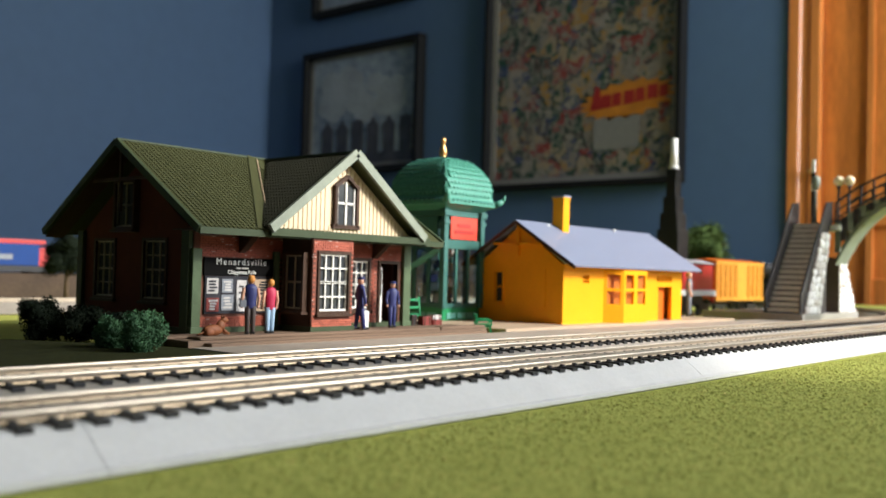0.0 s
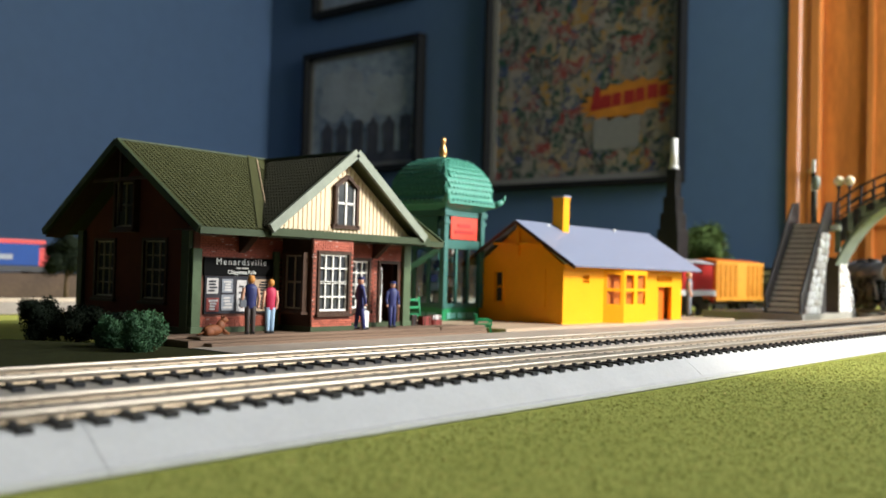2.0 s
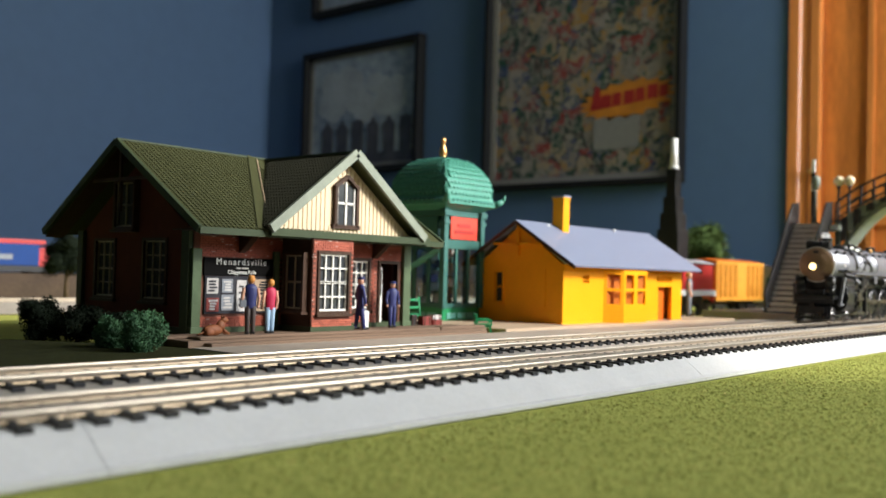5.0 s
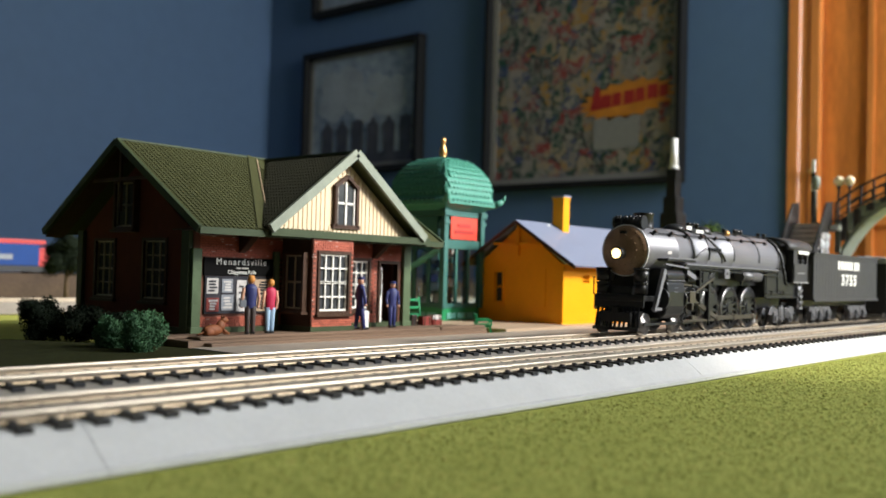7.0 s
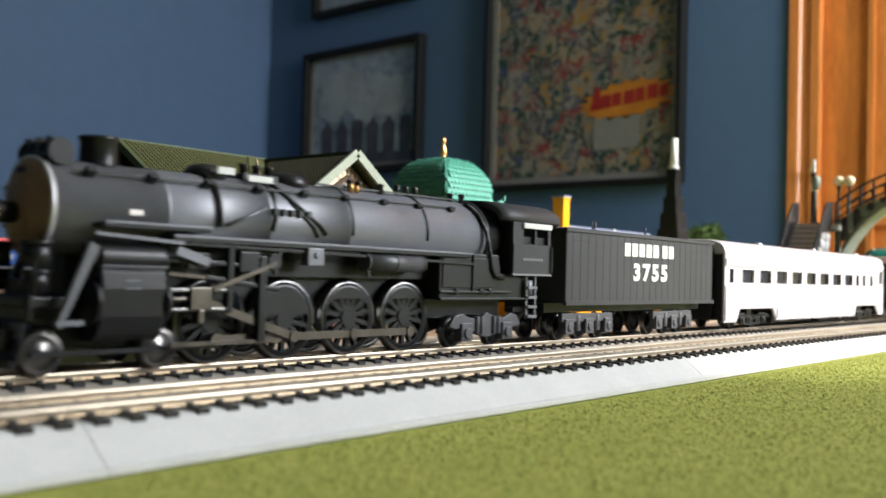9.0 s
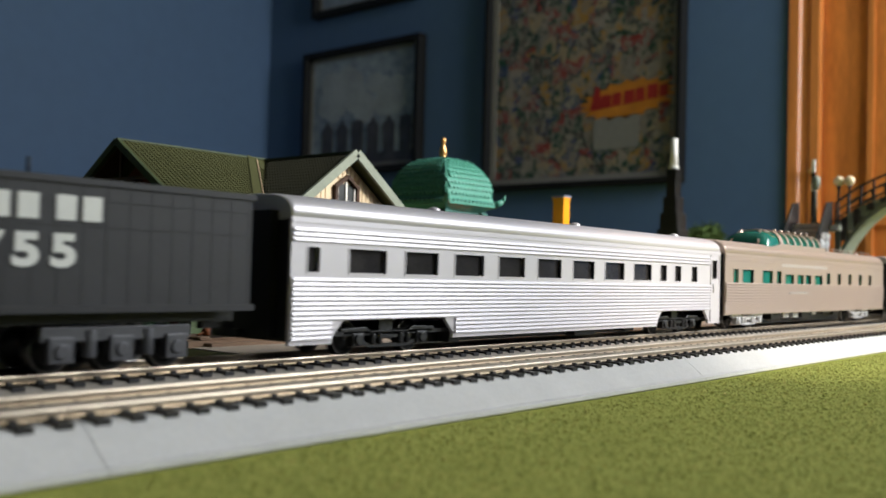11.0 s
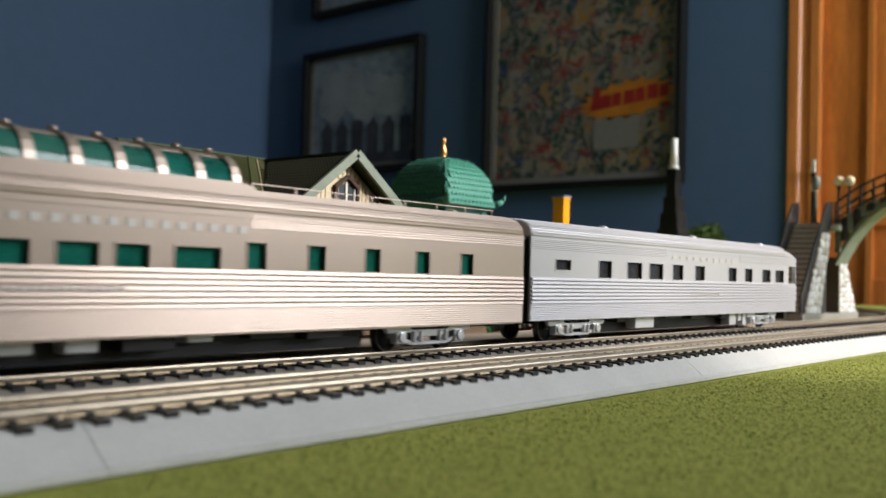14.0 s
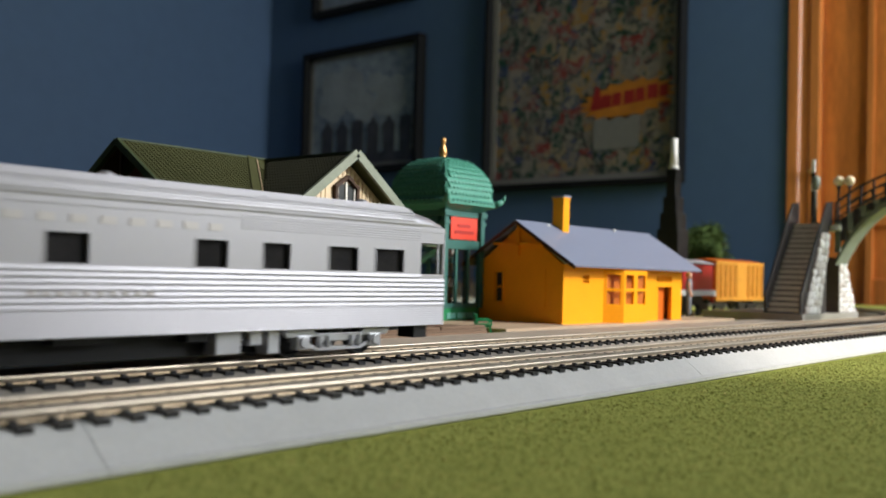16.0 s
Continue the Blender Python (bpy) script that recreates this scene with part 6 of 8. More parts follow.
def coach(name, label, u0, u1, body, truck_mat, windows, skirt, cut, pane, flutes, names, door=None, round_rear=False, ridged=False):
    w, eave, top, zb = 0.0172, 0.0503, 0.0572, skirt
    v = vehicle(name, label, "passenger car", u0, u1, (0.045, u1 - u0 - 0.045))
    L = u1 - u0
    holes = [(a, b, c, d) for a, b, c, d in windows] + [(a, b, zb - 0.001, cz) for a, b, cz in cut]
    if round_rear:
        holes.append((REAR, L - 0.0008, 0.0346, 0.0452))
    for s in (-1, 1):
        bm = B()
        wall_with_holes(bm, 0, L, zb, eave, holes, lambda b, a0, a1, c0, c1: box(b, a0, a1, s * w - 0.0006, s * w + 0.0006, c0, c1))
        for a, b, cz in cut:
            for e, d in ((a, 1), (b, -1)):
                prism(bm, [(e, cz), (e + d * 0.0045, cz), (e, zb + 0.0008)], "y", s * w - 0.0006, s * w + 0.0006)
        part("side", bm, body, v)
        # fluting below (and, on some cars, above) the windows
        for z0, z1, p in flutes:
            z = z0
            while z < z1:
                spans = [(0.0005, L - 0.0005)]
                for a, b, c, d in holes + ([(*door, 0, 1)] if door else []):
                    if c - 0.0004 < z + p * 0.35 < d + 0.0004:
                        spans = [q for (e, f) in spans for q in ((e, min(f, a - 0.0006)), (max(e, b + 0.0006), f)) if q[1] - q[0] > 0.001]
                for e, f in spans:
                    bm = B()
                    k = min(1.0, p / 0.0013)
                    prism(bm, [(s * (w + 0.0004), z + p * 0.02), (s * (w + 0.0004 + 0.0007 * k + p * 0.10), z + p * 0.06), (s * (w + 0.0004 + 0.0008 * k + p * 0.10), z + p * 0.18), (s * (w + 0.0004 + 0.0008 * k), z + p * 0.78), (s * (w + 0.0004), z + p * 0.84)], "x", e, f)
                    part("flute", bm, body, v)
                z += p
        for a, b, c, d in windows:
            bm = B()
            box(bm, a - 0.0002, b + 0.0002, s * (w - 0.0010) - 0.0003, s * (w - 0.0010) + 0.0003, c - 0.0002, d + 0.0002)
            part("pane", bm, pane, v)
        bm = B()
        for a, b, c, d in windows:
            for r in ((a - 0.0004, a, c, d), (b, b + 0.0004, c, d), (a - 0.0004, b + 0.0004, c - 0.0004, c), (a - 0.0004, b + 0.0004, d, d + 0.0004)):
                box(bm, r[0], r[1], s * w - 0.0008, s * w + 0.0008, r[2], r[3])
        slant(bm, (0.0, s * (w + 0.0006), eave - 0.0013), (L, s * (w + 0.0006), eave - 0.0013), 0.0005, 0.0006)
        part("window_trim", bm, body, v)
        for a, b, z, h, k in names:
            bm = B()
            for i in range(k):
                x = a + (b - a) * (i + 0.15) / k
                box(bm, x, x + (b - a) / k * 0.55, s * w, s * (w + (0.0015 if z < 0.04 else 0.0008)), z - h / 2, z + h / 2)
            part("lettering", bm, M["letters"], v)
        if door:
            bm = B()
            a, b = door
            box(bm, a, b, s * w - 0.0009, s * w + 0.0009, zb + 0.0005, 0.0345)
            box(bm, a, a + 0.0007, s * w - 0.0010, s * w + 0.0010, zb, eave - 0.002)
            box(bm, b - 0.0007, b, s * w - 0.0010, s * w + 0.0010, zb, eave - 0.002)
            cyl(bm, (a + 0.0025, s * (w + 0.0014), 0.0300), (a + 0.0025, s * (w + 0.0014), 0.0345), 0.0003, n=6)
            part("door", bm, body, v)
    sec = coach_section(eave, top, w + 0.0006)
    bm = B()
    rows = [[(x, y * k, eave + (z - eave) * m) for y, z in sec] + [(x, w * 0.9 * k, eave - 0.001), (x, -w * 0.9 * k, eave - 0.001)] for x, k, m in ([(0.0, 0.99, 0.94), (0.0015, 1.0, 1.0)] + ([(L - 0.0240, 1.0, 1.0), (L - 0.0150, 1.0, 0.93), (L - 0.0060, 0.99, 0.66), (L - 0.0012, 0.97, 0.34), (L, 0.94, 0.16)] if round_rear else [(L - 0.0015, 1.0, 1.0), (L, 0.99, 0.94)]))]
    loft(bm, rows)
    part("roof", bm, body, v)
    for i in range(6):
        f = 0.10 + i * 0.16
        x = L * f
        bm = B()
        lathe(bm, [(0.0022, top - 0.0012), (0.0022, top + 0.0004), (0.0010, top + 0.0010), (0.0002, top + 0.0011)], c=(x, -0.006 if i % 2 else 0.004, 0), n=12)
        part("roof_vent", bm, body, v)
    if ridged:
        # fine ribs along the roof and letterboard
        fine = coach_section(eave, top, w + 0.0006, n=60)
        d = 0.00035
        pitch = 0.0009
        walked, last, ribs = 0.0, fine[0], []
        for q in fine[1:30]:
            walked += math.hypot(q[0] - last[0], q[1] - last[1])
            if walked >= pitch * 0.9 or not ribs:
                ribs.append(q)
                walked = 0.0
            last = q
        for s in (-1, 1):
            for y, z in ribs[:14]:
                bm = B()
                slant(bm, (0.0012, s * y, z), (L - (0.014 if round_rear else 0.0012), s * y, z), d, d * 1.1)
                part("roof_rib", bm, body, v)
            # ribbed letterboard, plain where the name stands
            z = 0.0462
            while z < 0.0496 and not round_rear:
                for e, f in ((0.0008, 0.0660), (0.1560, L - 0.0008)):
                    bm = B()
                    prism(bm, [(s * (w + 0.0004), z), (s * (w + 0.00075), z + 0.0001), (s * (w + 0.0008), z + 0.0002), (s * (w + 0.00075), z + 0.0004), (s * (w + 0.0004), z + 0.0005)], "x", e, f)
                    part("flute", bm, body, v)
                z += 0.0007
    for x0 in (0.0, REAR - 0.001 if round_rear else L - 0.001):
        bm = B()
        box(bm, x0, x0 + 0.001, -w, w, zb, eave)
        part("end_wall", bm, M["black"], v)
    if round_rear:
        for z0, z1, nm in ((zb, 0.0346, "platform_apron"), (0.0452, eave + 0.0005, "roof_hood")):
            bm = B()
            box(bm, L - 0.0008, L, -w + 0.0004, w - 0.0004, z0, z1)
            part(nm, bm, body, v, bevel=0.0003)
        bm = B()
        for s in (-1, 1):
            slant(bm, (REAR, s * w, 0.0349), (L, s * w, 0.0349), 0.0012, 0.0008)
            slant(bm, (L - 0.0022, s * (w - 0.0006), 0.0344), (L - 0.0022, s * (w - 0.0006), 0.0455), 0.0006, 0.0006, up=(1, 0, 0))
        slant(bm, (L - 0.0004, -w, 0.0349), (L - 0.0004, w, 0.0349), 0.0012, 0.0008)
        part("platform_rail", bm, body, v)
        boxpart("platform_floor", (REAR, L - 0.001, -w + 0.001, w - 0.001, zb + 0.0022, zb + 0.0030), M["black"], v)
        boxpart("rear_step", (L - 0.0110, L - 0.0050, -0.0150, -0.0080, 0.0150, zb + 0.0005), M["black"], v)
    for x0, x1 in ((-0.0026, 0.0),) if round_rear else ((-0.0026, 0.0), (L, L + 0.0026)):
        boxpart("diaphragm", (x0, x1, -0.0120, 0.0120, zb + 0.001, 0.0520), M["black"], v)
    bm = B()
    box(bm, 0.001, L - 0.001, -0.0150, 0.0150, zb + 0.0008, zb + 0.0020)
    part("underfloor", bm, M["black"], v)
    # black block added under the floor to stand for the shadow beneath the car
    boxpart("centre_sill", (L * 0.24, L * 0.74, -0.0085, 0.0085, 0.0125, zb + 0.0012), M["black"], v)
    rnd = random.Random(len(name) + int(u0 * 1000))
    x = L * 0.26
    while x < L * 0.70:
        wd = rnd.uniform(0.005, 0.016)
        boxpart("underfloor_box", (x, x + wd, -0.0140, -0.009, zb - rnd.uniform(0.001, 0.0038), zb + 0.001), truck_mat if rnd.random() < 0.3 else M["black"], v, bevel=0.0003)
        x += wd + rnd.uniform(0.003, 0.012)
    for x0, x1 in ((-0.005, 0.012), (L - 0.012, L + 0.004)):
        boxpart("coupler", (x0, x1, -0.0012, 0.0012, 0.0165, 0.0185), M["black"], v)
    for x in ((cut[0][0] + cut[0][1]) / 2 if cut else 0.0375, (cut[1][0] + cut[1][1]) / 2 if cut else (0.2286 if round_rear else L - 0.0475)):
        coach_truck(v, x, truck_mat)
    return v


def tender():
    v = vehicle("tender", "dark grey oil tender with white lettering behind the locomotive", "tender", 0.2010, 0.3385, (0.030, 0.105))
    L, w = 0.1375, 0.0168
    bm = B()
    box(bm, 0.0040, L, -w, w, 0.0252, 0.0548)
    part("tank", bm, M["tender"], v, bevel=0.0006)
    bm = B()
    for s in (-1, 1):
        for i in range(23):
            x = 0.0085 + i * 0.0058
            box(bm, x, x + 0.0003, s * w - 0.00010, s * w + 0.00010, 0.0262, 0.0535)
        for z in (0.0500, 0.0440):
            box(bm, 0.005, L - 0.001, s * w - 0.0002, s * w + 0.0002, z, z + 0.0002)
        box(bm, 0.0035, L + 0.0005, s * w - 0.0006, s * w + 0.0006, 0.0535, 0.0550)
        box(bm, 0.0035, L + 0.0005, s * w - 0.0008, s * w + 0.0008, 0.0246, 0.0262)
    part("seam", bm, M["tender"], v)
    # the railway's name as plain blocks, the engine number as lettering
    for s, rz in ((-1, 0), (1, 180)):
        y = s * (w + 0.0003)
        for x in (0.0490, 0.0554, 0.0618, 0.0682, 0.0746, 0.0832, 0.0894):
            boxpart("name_block", (x, x + 0.0047, y - 0.0001, y + 0.0001, 0.0452, 0.0508), M["letter"], v)
        text_part("lettering", "3755", 0.0098, pose(0.0725, s * (w + 0.0003), 0.0381, 0, 0, rz) @ FACE_FRONT @ Matrix.Diagonal((1.28, 1, 1, 1)), M["letter"], v, spacing=1.35, bold=0.00042)
    bm = B()
    box(bm, 0.010, 0.040, -0.008, 0.008, 0.0548, 0.0558)
    lathe(bm, [(0.004, 0.0548), (0.004, 0.0563), (0.0005, 0.0567)], c=(0.105, 0, 0), n=14)
    for x in (0.034, 0.036, 0.08):
        cyl(bm, (x, -0.010, 0.0548), (x, -0.010, 0.0592), 0.0004, n=6)
    part("hatch", bm, M["loco"], v)
    boxpart("tender_frame", (0.0, L, -0.0095, 0.0095, 0.0215, 0.0252), M["loco"], v)
    for x0 in (0.0265, 0.1020):
        bm = B()
        for s in (-1, 1):
            y = s * 0.0125
            box(bm, x0 - 0.0195, x0 + 0.0195, y - 0.0010, y + 0.0010, 0.0178, 0.0212)
            for k in range(3):
                ax = x0 - 0.0150 + 0.0150 * k
                box(bm, ax - 0.0030, ax + 0.0030, y - 0.0020, y + 0.0018, 0.0130, 0.0190)
                cyl(bm, (ax, y - 0.0026, 0.0158), (ax, y, 0.0158), 0.0018, n=10)
            for a in (-0.0075, 0.0075):
                cyl(bm, (x0 + a, y, 0.0140), (x0 + a, y, 0.0205), 0.0018, n=10)
        box(bm, x0 - 0.003, x0 + 0.003, -0.0125, 0.0125, 0.0185, 0.0210)
        part("truck", bm, M["graphd"], v, bevel=0.0003)
        for k in range(3):
            for s in (-1, 1):
                wheel(v, x0 - 0.0150 + 0.0150 * k, 0.0052, 0, s)
    bm = B()
    box(bm, L - 0.004, L + 0.006, -0.0012, 0.0012, 0.0190, 0.0220)
    part("coupler", bm, M["black"], v)
    boxpart("drawbar", (-0.010, 0.0, -0.0020, 0.0020, 0.0215, 0.0235), M["black"], v)


def squeeze_front(L):
    """The pilot stands close under the smokebox."""
    for ob in L.children:
        kind = ob.name.split(".")[0]
        if kind in ("pilot", "pilot_slat", "pilot_deck", "pilot_brace", "flag_staff"):
            for v in ob.data.vertices:
                v.co.x = (v.co.x * 0.45 if v.co.x < 0 else v.co.x) + 0.0035
                v.co.y *= 0.86 if kind in ("pilot", "pilot_slat", "pilot_deck") else 1.0


def train():
    squeeze_front(locomotive())
    tender()
    Z0, Z1 = 0.0351, 0.0421
    win = [(0.0060, 0.0105, Z0, Z1)]
    for i in range(8):
        a = 0.0222 + i * 0.02422
        win.append((a, a + 0.0155, Z0, Z1))
    win += [(0.2160, 0.2218, Z0, Z1), (0.2303, 0.2363, Z0, Z1), (0.2478, 0.2535, Z0, Z1), (0.2705, 0.2760, 0.0368, 0.0458)]
    coach("passenger_coach", "silver fluted passenger coach with dark windows", 0.3510, 0.6310, M["silver"], M["black"], win, 0.0157,
          [(0.0160, 0.0705, 0.0213), (0.2135, 0.2668, 0.0213)], M["pane"], [(0.0160, 0.0338, 0.00137), (0.0435, 0.0463, 0.0014)], [], door=(0.2685, 0.2790))
    win = [(0.0105, 0.0168, Z0, Z1), (0.0222, 0.0367, Z0, Z1), (0.0495, 0.0640, Z0, Z1), (0.0705, 0.0770, Z0, Z1), (0.0833, 0.0970, Z0, 0.0406), (0.1030, 0.1130, Z0, 0.0406),
           (0.1172, 0.1260, Z0, 0.0406), (0.1330, 0.1465, Z0, 0.0406)] + [(a, a + 0.0062, Z0 + 0.0004, Z1 + 0.0003) for a in (0.1550, 0.1762, 0.1986, 0.2212, 0.2437)]
    c2 = coach("dome_coach", "warm stainless steel dome car with green tinted windows", 0.6370, 0.9165, M["silver2"], M["truckg"], win, 0.0185, [], M["pane_g"],
               [(0.0190, 0.0250, 0.0007), (0.0252, 0.0340, 0.00146)], [(0.0775, 0.1559, 0.0456, 0.0019, 17), (0.0880, 0.1200, 0.0300, 0.0012, 14)], ridged=True)
    dome(c2)
    win = [(0.0167, 0.0272, 0.0383, 0.0422)] + [(a, b, 0.0357, 0.0426) for a, b in ((0.0485, 0.0584), (0.0718, 0.0843), (0.0915, 0.1040), (0.1140, 0.1242), (0.1375, 0.1476), (0.1761, 0.1857), (0.1973, 0.2065), (0.2210, 0.2323), (0.2400, 0.2522))]
    c3 = coach("observation_coach", "silver stainless observation car with a rounded rear platform", 0.9210, 1.1930, M["silver3"], M["truckg"], win, 0.0190, [], M["pane"],
               [(0.0192, 0.0252, 0.0007), (0.0253, 0.0341, 0.00146)], [(0.1120, 0.1860, 0.0458, 0.0018, 10), (0.1330, 0.1650, 0.0290, 0.0010, 10)], round_rear=True, ridged=True)
    z = 0.0458
    while z < 0.0498:
        for s in (-1, 1):
            for e, f in ((0.001, 0.1080), (0.1900, 0.2600)):
                bm = B()
                prism(bm, [(s * 0.0176, z), (s * 0.0180, z + 0.0001), (s * 0.0180, z + 0.0003), (s * 0.0176, z + 0.0005)], "x", e, f)
                part("flute", bm, M["silver3"], c3)
        z += 0.0007
    for a, b, z0, z1 in ((0.0850, 0.1020, 0.0140, 0.0195), (0.1850, 0.1930, 0.0130, 0.0192), (0.1960, 0.2000, 0.0150, 0.0192), (0.2020, 0.2060, 0.0125, 0.0192)):
        boxpart("underfloor_box", (a, b, -0.0150, -0.0100, z0, z1), M["truckg"], c3, "pale underfloor box", bevel=0.0003)
    for x in (0.102, 0.114, 0.199, 0.246, 0.258):
        bm = B()
        ball(bm, (x, -0.0150 if x < 0.2 else -0.0130, 0.0543 if x < 0.2 else 0.0548), 0.0012, n=6)
        part("marker_lamp", bm, M["silver3"], c3)


def dome(v):
    x0, x1, ze, zt = 0.0655, 0.1585, 0.0560, 0.0662
    ring = lambda x, k, zz: [(x, y * k, 0.0530 + (z - 0.0503) / (0.0572 - 0.0503) * (zz - 0.0530)) for y, z in coach_section(0.0503, 0.0572, 0.0172, n=14)]
    bm = B()
    loft(bm, [ring(*a) for a in ((x0, 0.76, ze + 0.0012), (x0 + 0.005, 0.79, zt - 0.0022), (x0 + 0.012, 0.81, zt - 0.0006), (x0 + 0.020, 0.82, zt - 0.0002), (x1 - 0.006, 0.82, zt - 0.0006), (x1, 0.79, ze + 0.0012))])
    part("dome_glass", bm, M["pane_g"], v, "green tinted dome glazing")
    bm = B()
    for i in range(7):
        x = 0.0868 + i * 0.01115
        r = ring(x, 0.838, zt + 0.0002 - 0.00005 * i)
        for p, q in zip(r, r[1:]):
            slant(bm, p, q, 0.0026 if i else 0.0050, 0.0007)
    for s in (-1, 1):
        prism(bm, [(x0 - 0.006, 0.0540), (x0 + 0.020, 0.0582), (x1 - 0.004, 0.0582), (x1 + 0.001, 0.0572), (x1 + 0.001, 0.0500), (x0, 0.0500)], "y", s * 0.0143 - 0.0006, s * 0.0143 + 0.0006)
        slant(bm, (x0 + 0.0005, s * 0.0085, ze + 0.002), (x0 + 0.011, s * 0.0055, zt - 0.0002), 0.0012, 0.0012)
        slant(bm, (x1, s * 0.0125, ze + 0.001), (x1 - 0.006, s * 0.0085, zt - 0.001), 0.0016, 0.0016)
    part("dome_frame", bm, M["silver2"], v)
    bm = B()
    loft(bm, [[(x, y, z) for y, z in ((-0.0098, zt - 0.0022 - d), (-0.0060, zt + 0.0000 - d), (0.0, zt + 0.0008 - d), (0.0060, zt + 0.0000 - d), (0.0098, zt - 0.0022 - d), (0.0, zt - 0.0025 - d))] for x, d in ((0.0790, 0.0004), (0.0850, 0.0), (0.1520, 0.0003), (0.1550, 0.0008))])
    for x in (0.096, 0.107, 0.118, 0.129, 0.140, 0.150):
        cyl(bm, (x, -0.006, zt), (x, -0.006, zt + 0.0011), 0.0011, n=8)
    part("dome_cover", bm, M["silver2"], v, "stainless cover over the dome")
    bm = B()
    for s in (-1, 1):
        for a, b in ((0.162, 0.270),):
            slant(bm, (a, s * 0.010, 0.0588), (b, s * 0.010, 0.0588), 0.0003, 0.0003)
            for i in range(8):
                x = a + (b - a) * i / 7
                slant(bm, (x, s * 0.010, 0.0555), (x, s * 0.010, 0.0590), 0.0005, 0.0005, up=(1, 0, 0))
    part("roof_rail", bm, M["silver2"], v)


train()

# ================= bricks of the station front =================


def brick_front():
    bw, bh, gap = 0.0030, 0.00118, 0.00022
    bm0 = B()
    box(bm0, 0, bw - gap, -0.00035, 0.0006, 0, bh - gap)
    unit = mesh_of(bm0, M["brick"], "brick")
    bmh = B()
    box(bmh, 0, bw * 0.5 - gap, -0.00035, 0.0006, 0, bh - gap)
    half = mesh_of(bmh, M["brick"], "brick")
    rest = B()
    rnd = random.Random(8)

    def clear(x0, x1, z0, z1, holes):
        return not any(x0 < h[1] and x1 > h[0] and z0 < h[3] and z1 > h[2] for h in holes)

    def field(x0, x1, z0, z1, y, holes, single):
        r, z = 0, z0
        while z + bh < z1:
            x = x0 - (bw / 2 if r % 2 else 0)
            while x < x1:
                a, b = max(x, x0), min(x + bw, x1)
                if b - a > bw * 0.45 and clear(a, b, z, z + bh, holes):
                    dy = rnd.uniform(-0.00008, 0.00008)
                    if single:
                        ob = new("brick", unit if b - a > bw * 0.9 else half)
                        ob.parent = ST
                        ob.location = (a, y + dy, z)
                    else:
                        box(rest, a, b - gap, y + dy - 0.00035, y + 0.0006, z, z + bh - gap)
                x += bw
            r += 1
            z += bh
    e = 0.0016
    hb = [(WIN_B[0] - e, WIN_B[1] + e, WIN_B[2] - 0.003, WIN_B[3] + e)]
    field(BX0 + 0.0004, BX1, SZ0 + 0.003, SZE - 0.003, BYF, hb, True)
    hs = [(h[0] - e, h[1] + e, h[2] - e, h[3] + e) for h in (WIN_R, DOOR_R)] + [(0.2600, 0.3070, 0.0137, 0.0410)]
    field(SX0 + 0.004, BX0, SZ0 + 0.003, SZE - 0.003, SYF, hs, False)
    field(BX1, SX1 - 0.004, SZ0 + 0.003, SZE - 0.003, SYF, hs, False)
    tagged(part("brickwork", rest, M["brick"], ST), kind="stuff")
    # flecks of pale mortar
    fl = B()
    for i in range(240):
        x, z = rnd.uniform(SX0 + 0.005, SX1 - 0.006), SZ0 + 0.003 + bh * rnd.randrange(1, 38)
        if BX0 - 0.001 < x < BX1 + 0.001:
            y = BYF
            if not clear(x, x + 0.002, z, z + 0.0003, hb):
                continue
        else:
            y = SYF
            if not clear(x, x + 0.002, z, z + 0.0003, hs):
                continue
        if z < 0.036 and rnd.random() < 0.6:
            continue
        box(fl, x, x + rnd.uniform(0.0006, 0.0020), y - 0.0005, y, z - 0.0002, z + 0.0001)
    part("mortar_fleck", fl, M["mortar_w"], ST)


brick_front()


def station_yard():
    bm = B()
    box(bm, 0.235, 0.855, YF + 0.0240, 0.3360, 0.0, 0.0016)
    tagged(part("pavement", bm, M["yard"]), "tan strip of yard between the track and the platform", "pavement", kind="structure")


M["yard"] = mat("tan_yard", (0.34, 0.285, 0.23), 0.8, var=0.2, scale=40, bump=0.4, bump_scale=600)
station_yard()

# ================= planting =================


def clumps(centres, n, size, seed, material, name, parent, squash=1.0):
    """A crown of small three-leaf sprigs gathered in lumps; centres: (x, y, z, radius)."""
    rnd = np.random.default_rng(seed)
    verts, faces = [], []
    for cx, cy, cz, r in centres:
        m = int(n * (r / centres[0][3]) ** 2)
        d = rnd.normal(size=(m, 3))
        d /= np.linalg.norm(d, axis=1)[:, None]
        rad = r * (0.62 + 0.42 * rnd.random(m)) * (1 + 0.12 * np.sin(7 * d[:, 0] + 3) * np.sin(6 * d[:, 1] + 5 * d[:, 2]))
        p = d * rad[:, None] * np.array([1, 1, squash]) + np.array([cx, cy, cz])
        for q in p:
            if q[2] < 0.0003:
                continue
            for _ in range(3):
                u, w = rnd.normal(size=3), rnd.normal(size=3)
                u *= size * rnd.uniform(0.5, 1.2) / np.linalg.norm(u)
                w *= size * rnd.uniform(0.5, 1.2) / np.linalg.norm(w)
                k = len(verts)
                verts += [tuple(q), tuple(q + u), tuple(q + u * 0.6 + w)]
                faces.append((k, k + 1, k + 2))
    me = bpy.data.meshes.new(name)
    me.from_pydata(verts, [], faces)
    me.materials.append(material)
    ob = new(name, me)
    ob.parent = parent
    bm = B()
    for cx, cy, cz, r in centres:
        ball(bm, (cx, cy, cz), r * 0.70, n=8, sz=squash)
    part("core", bm, material, parent)
    return ob


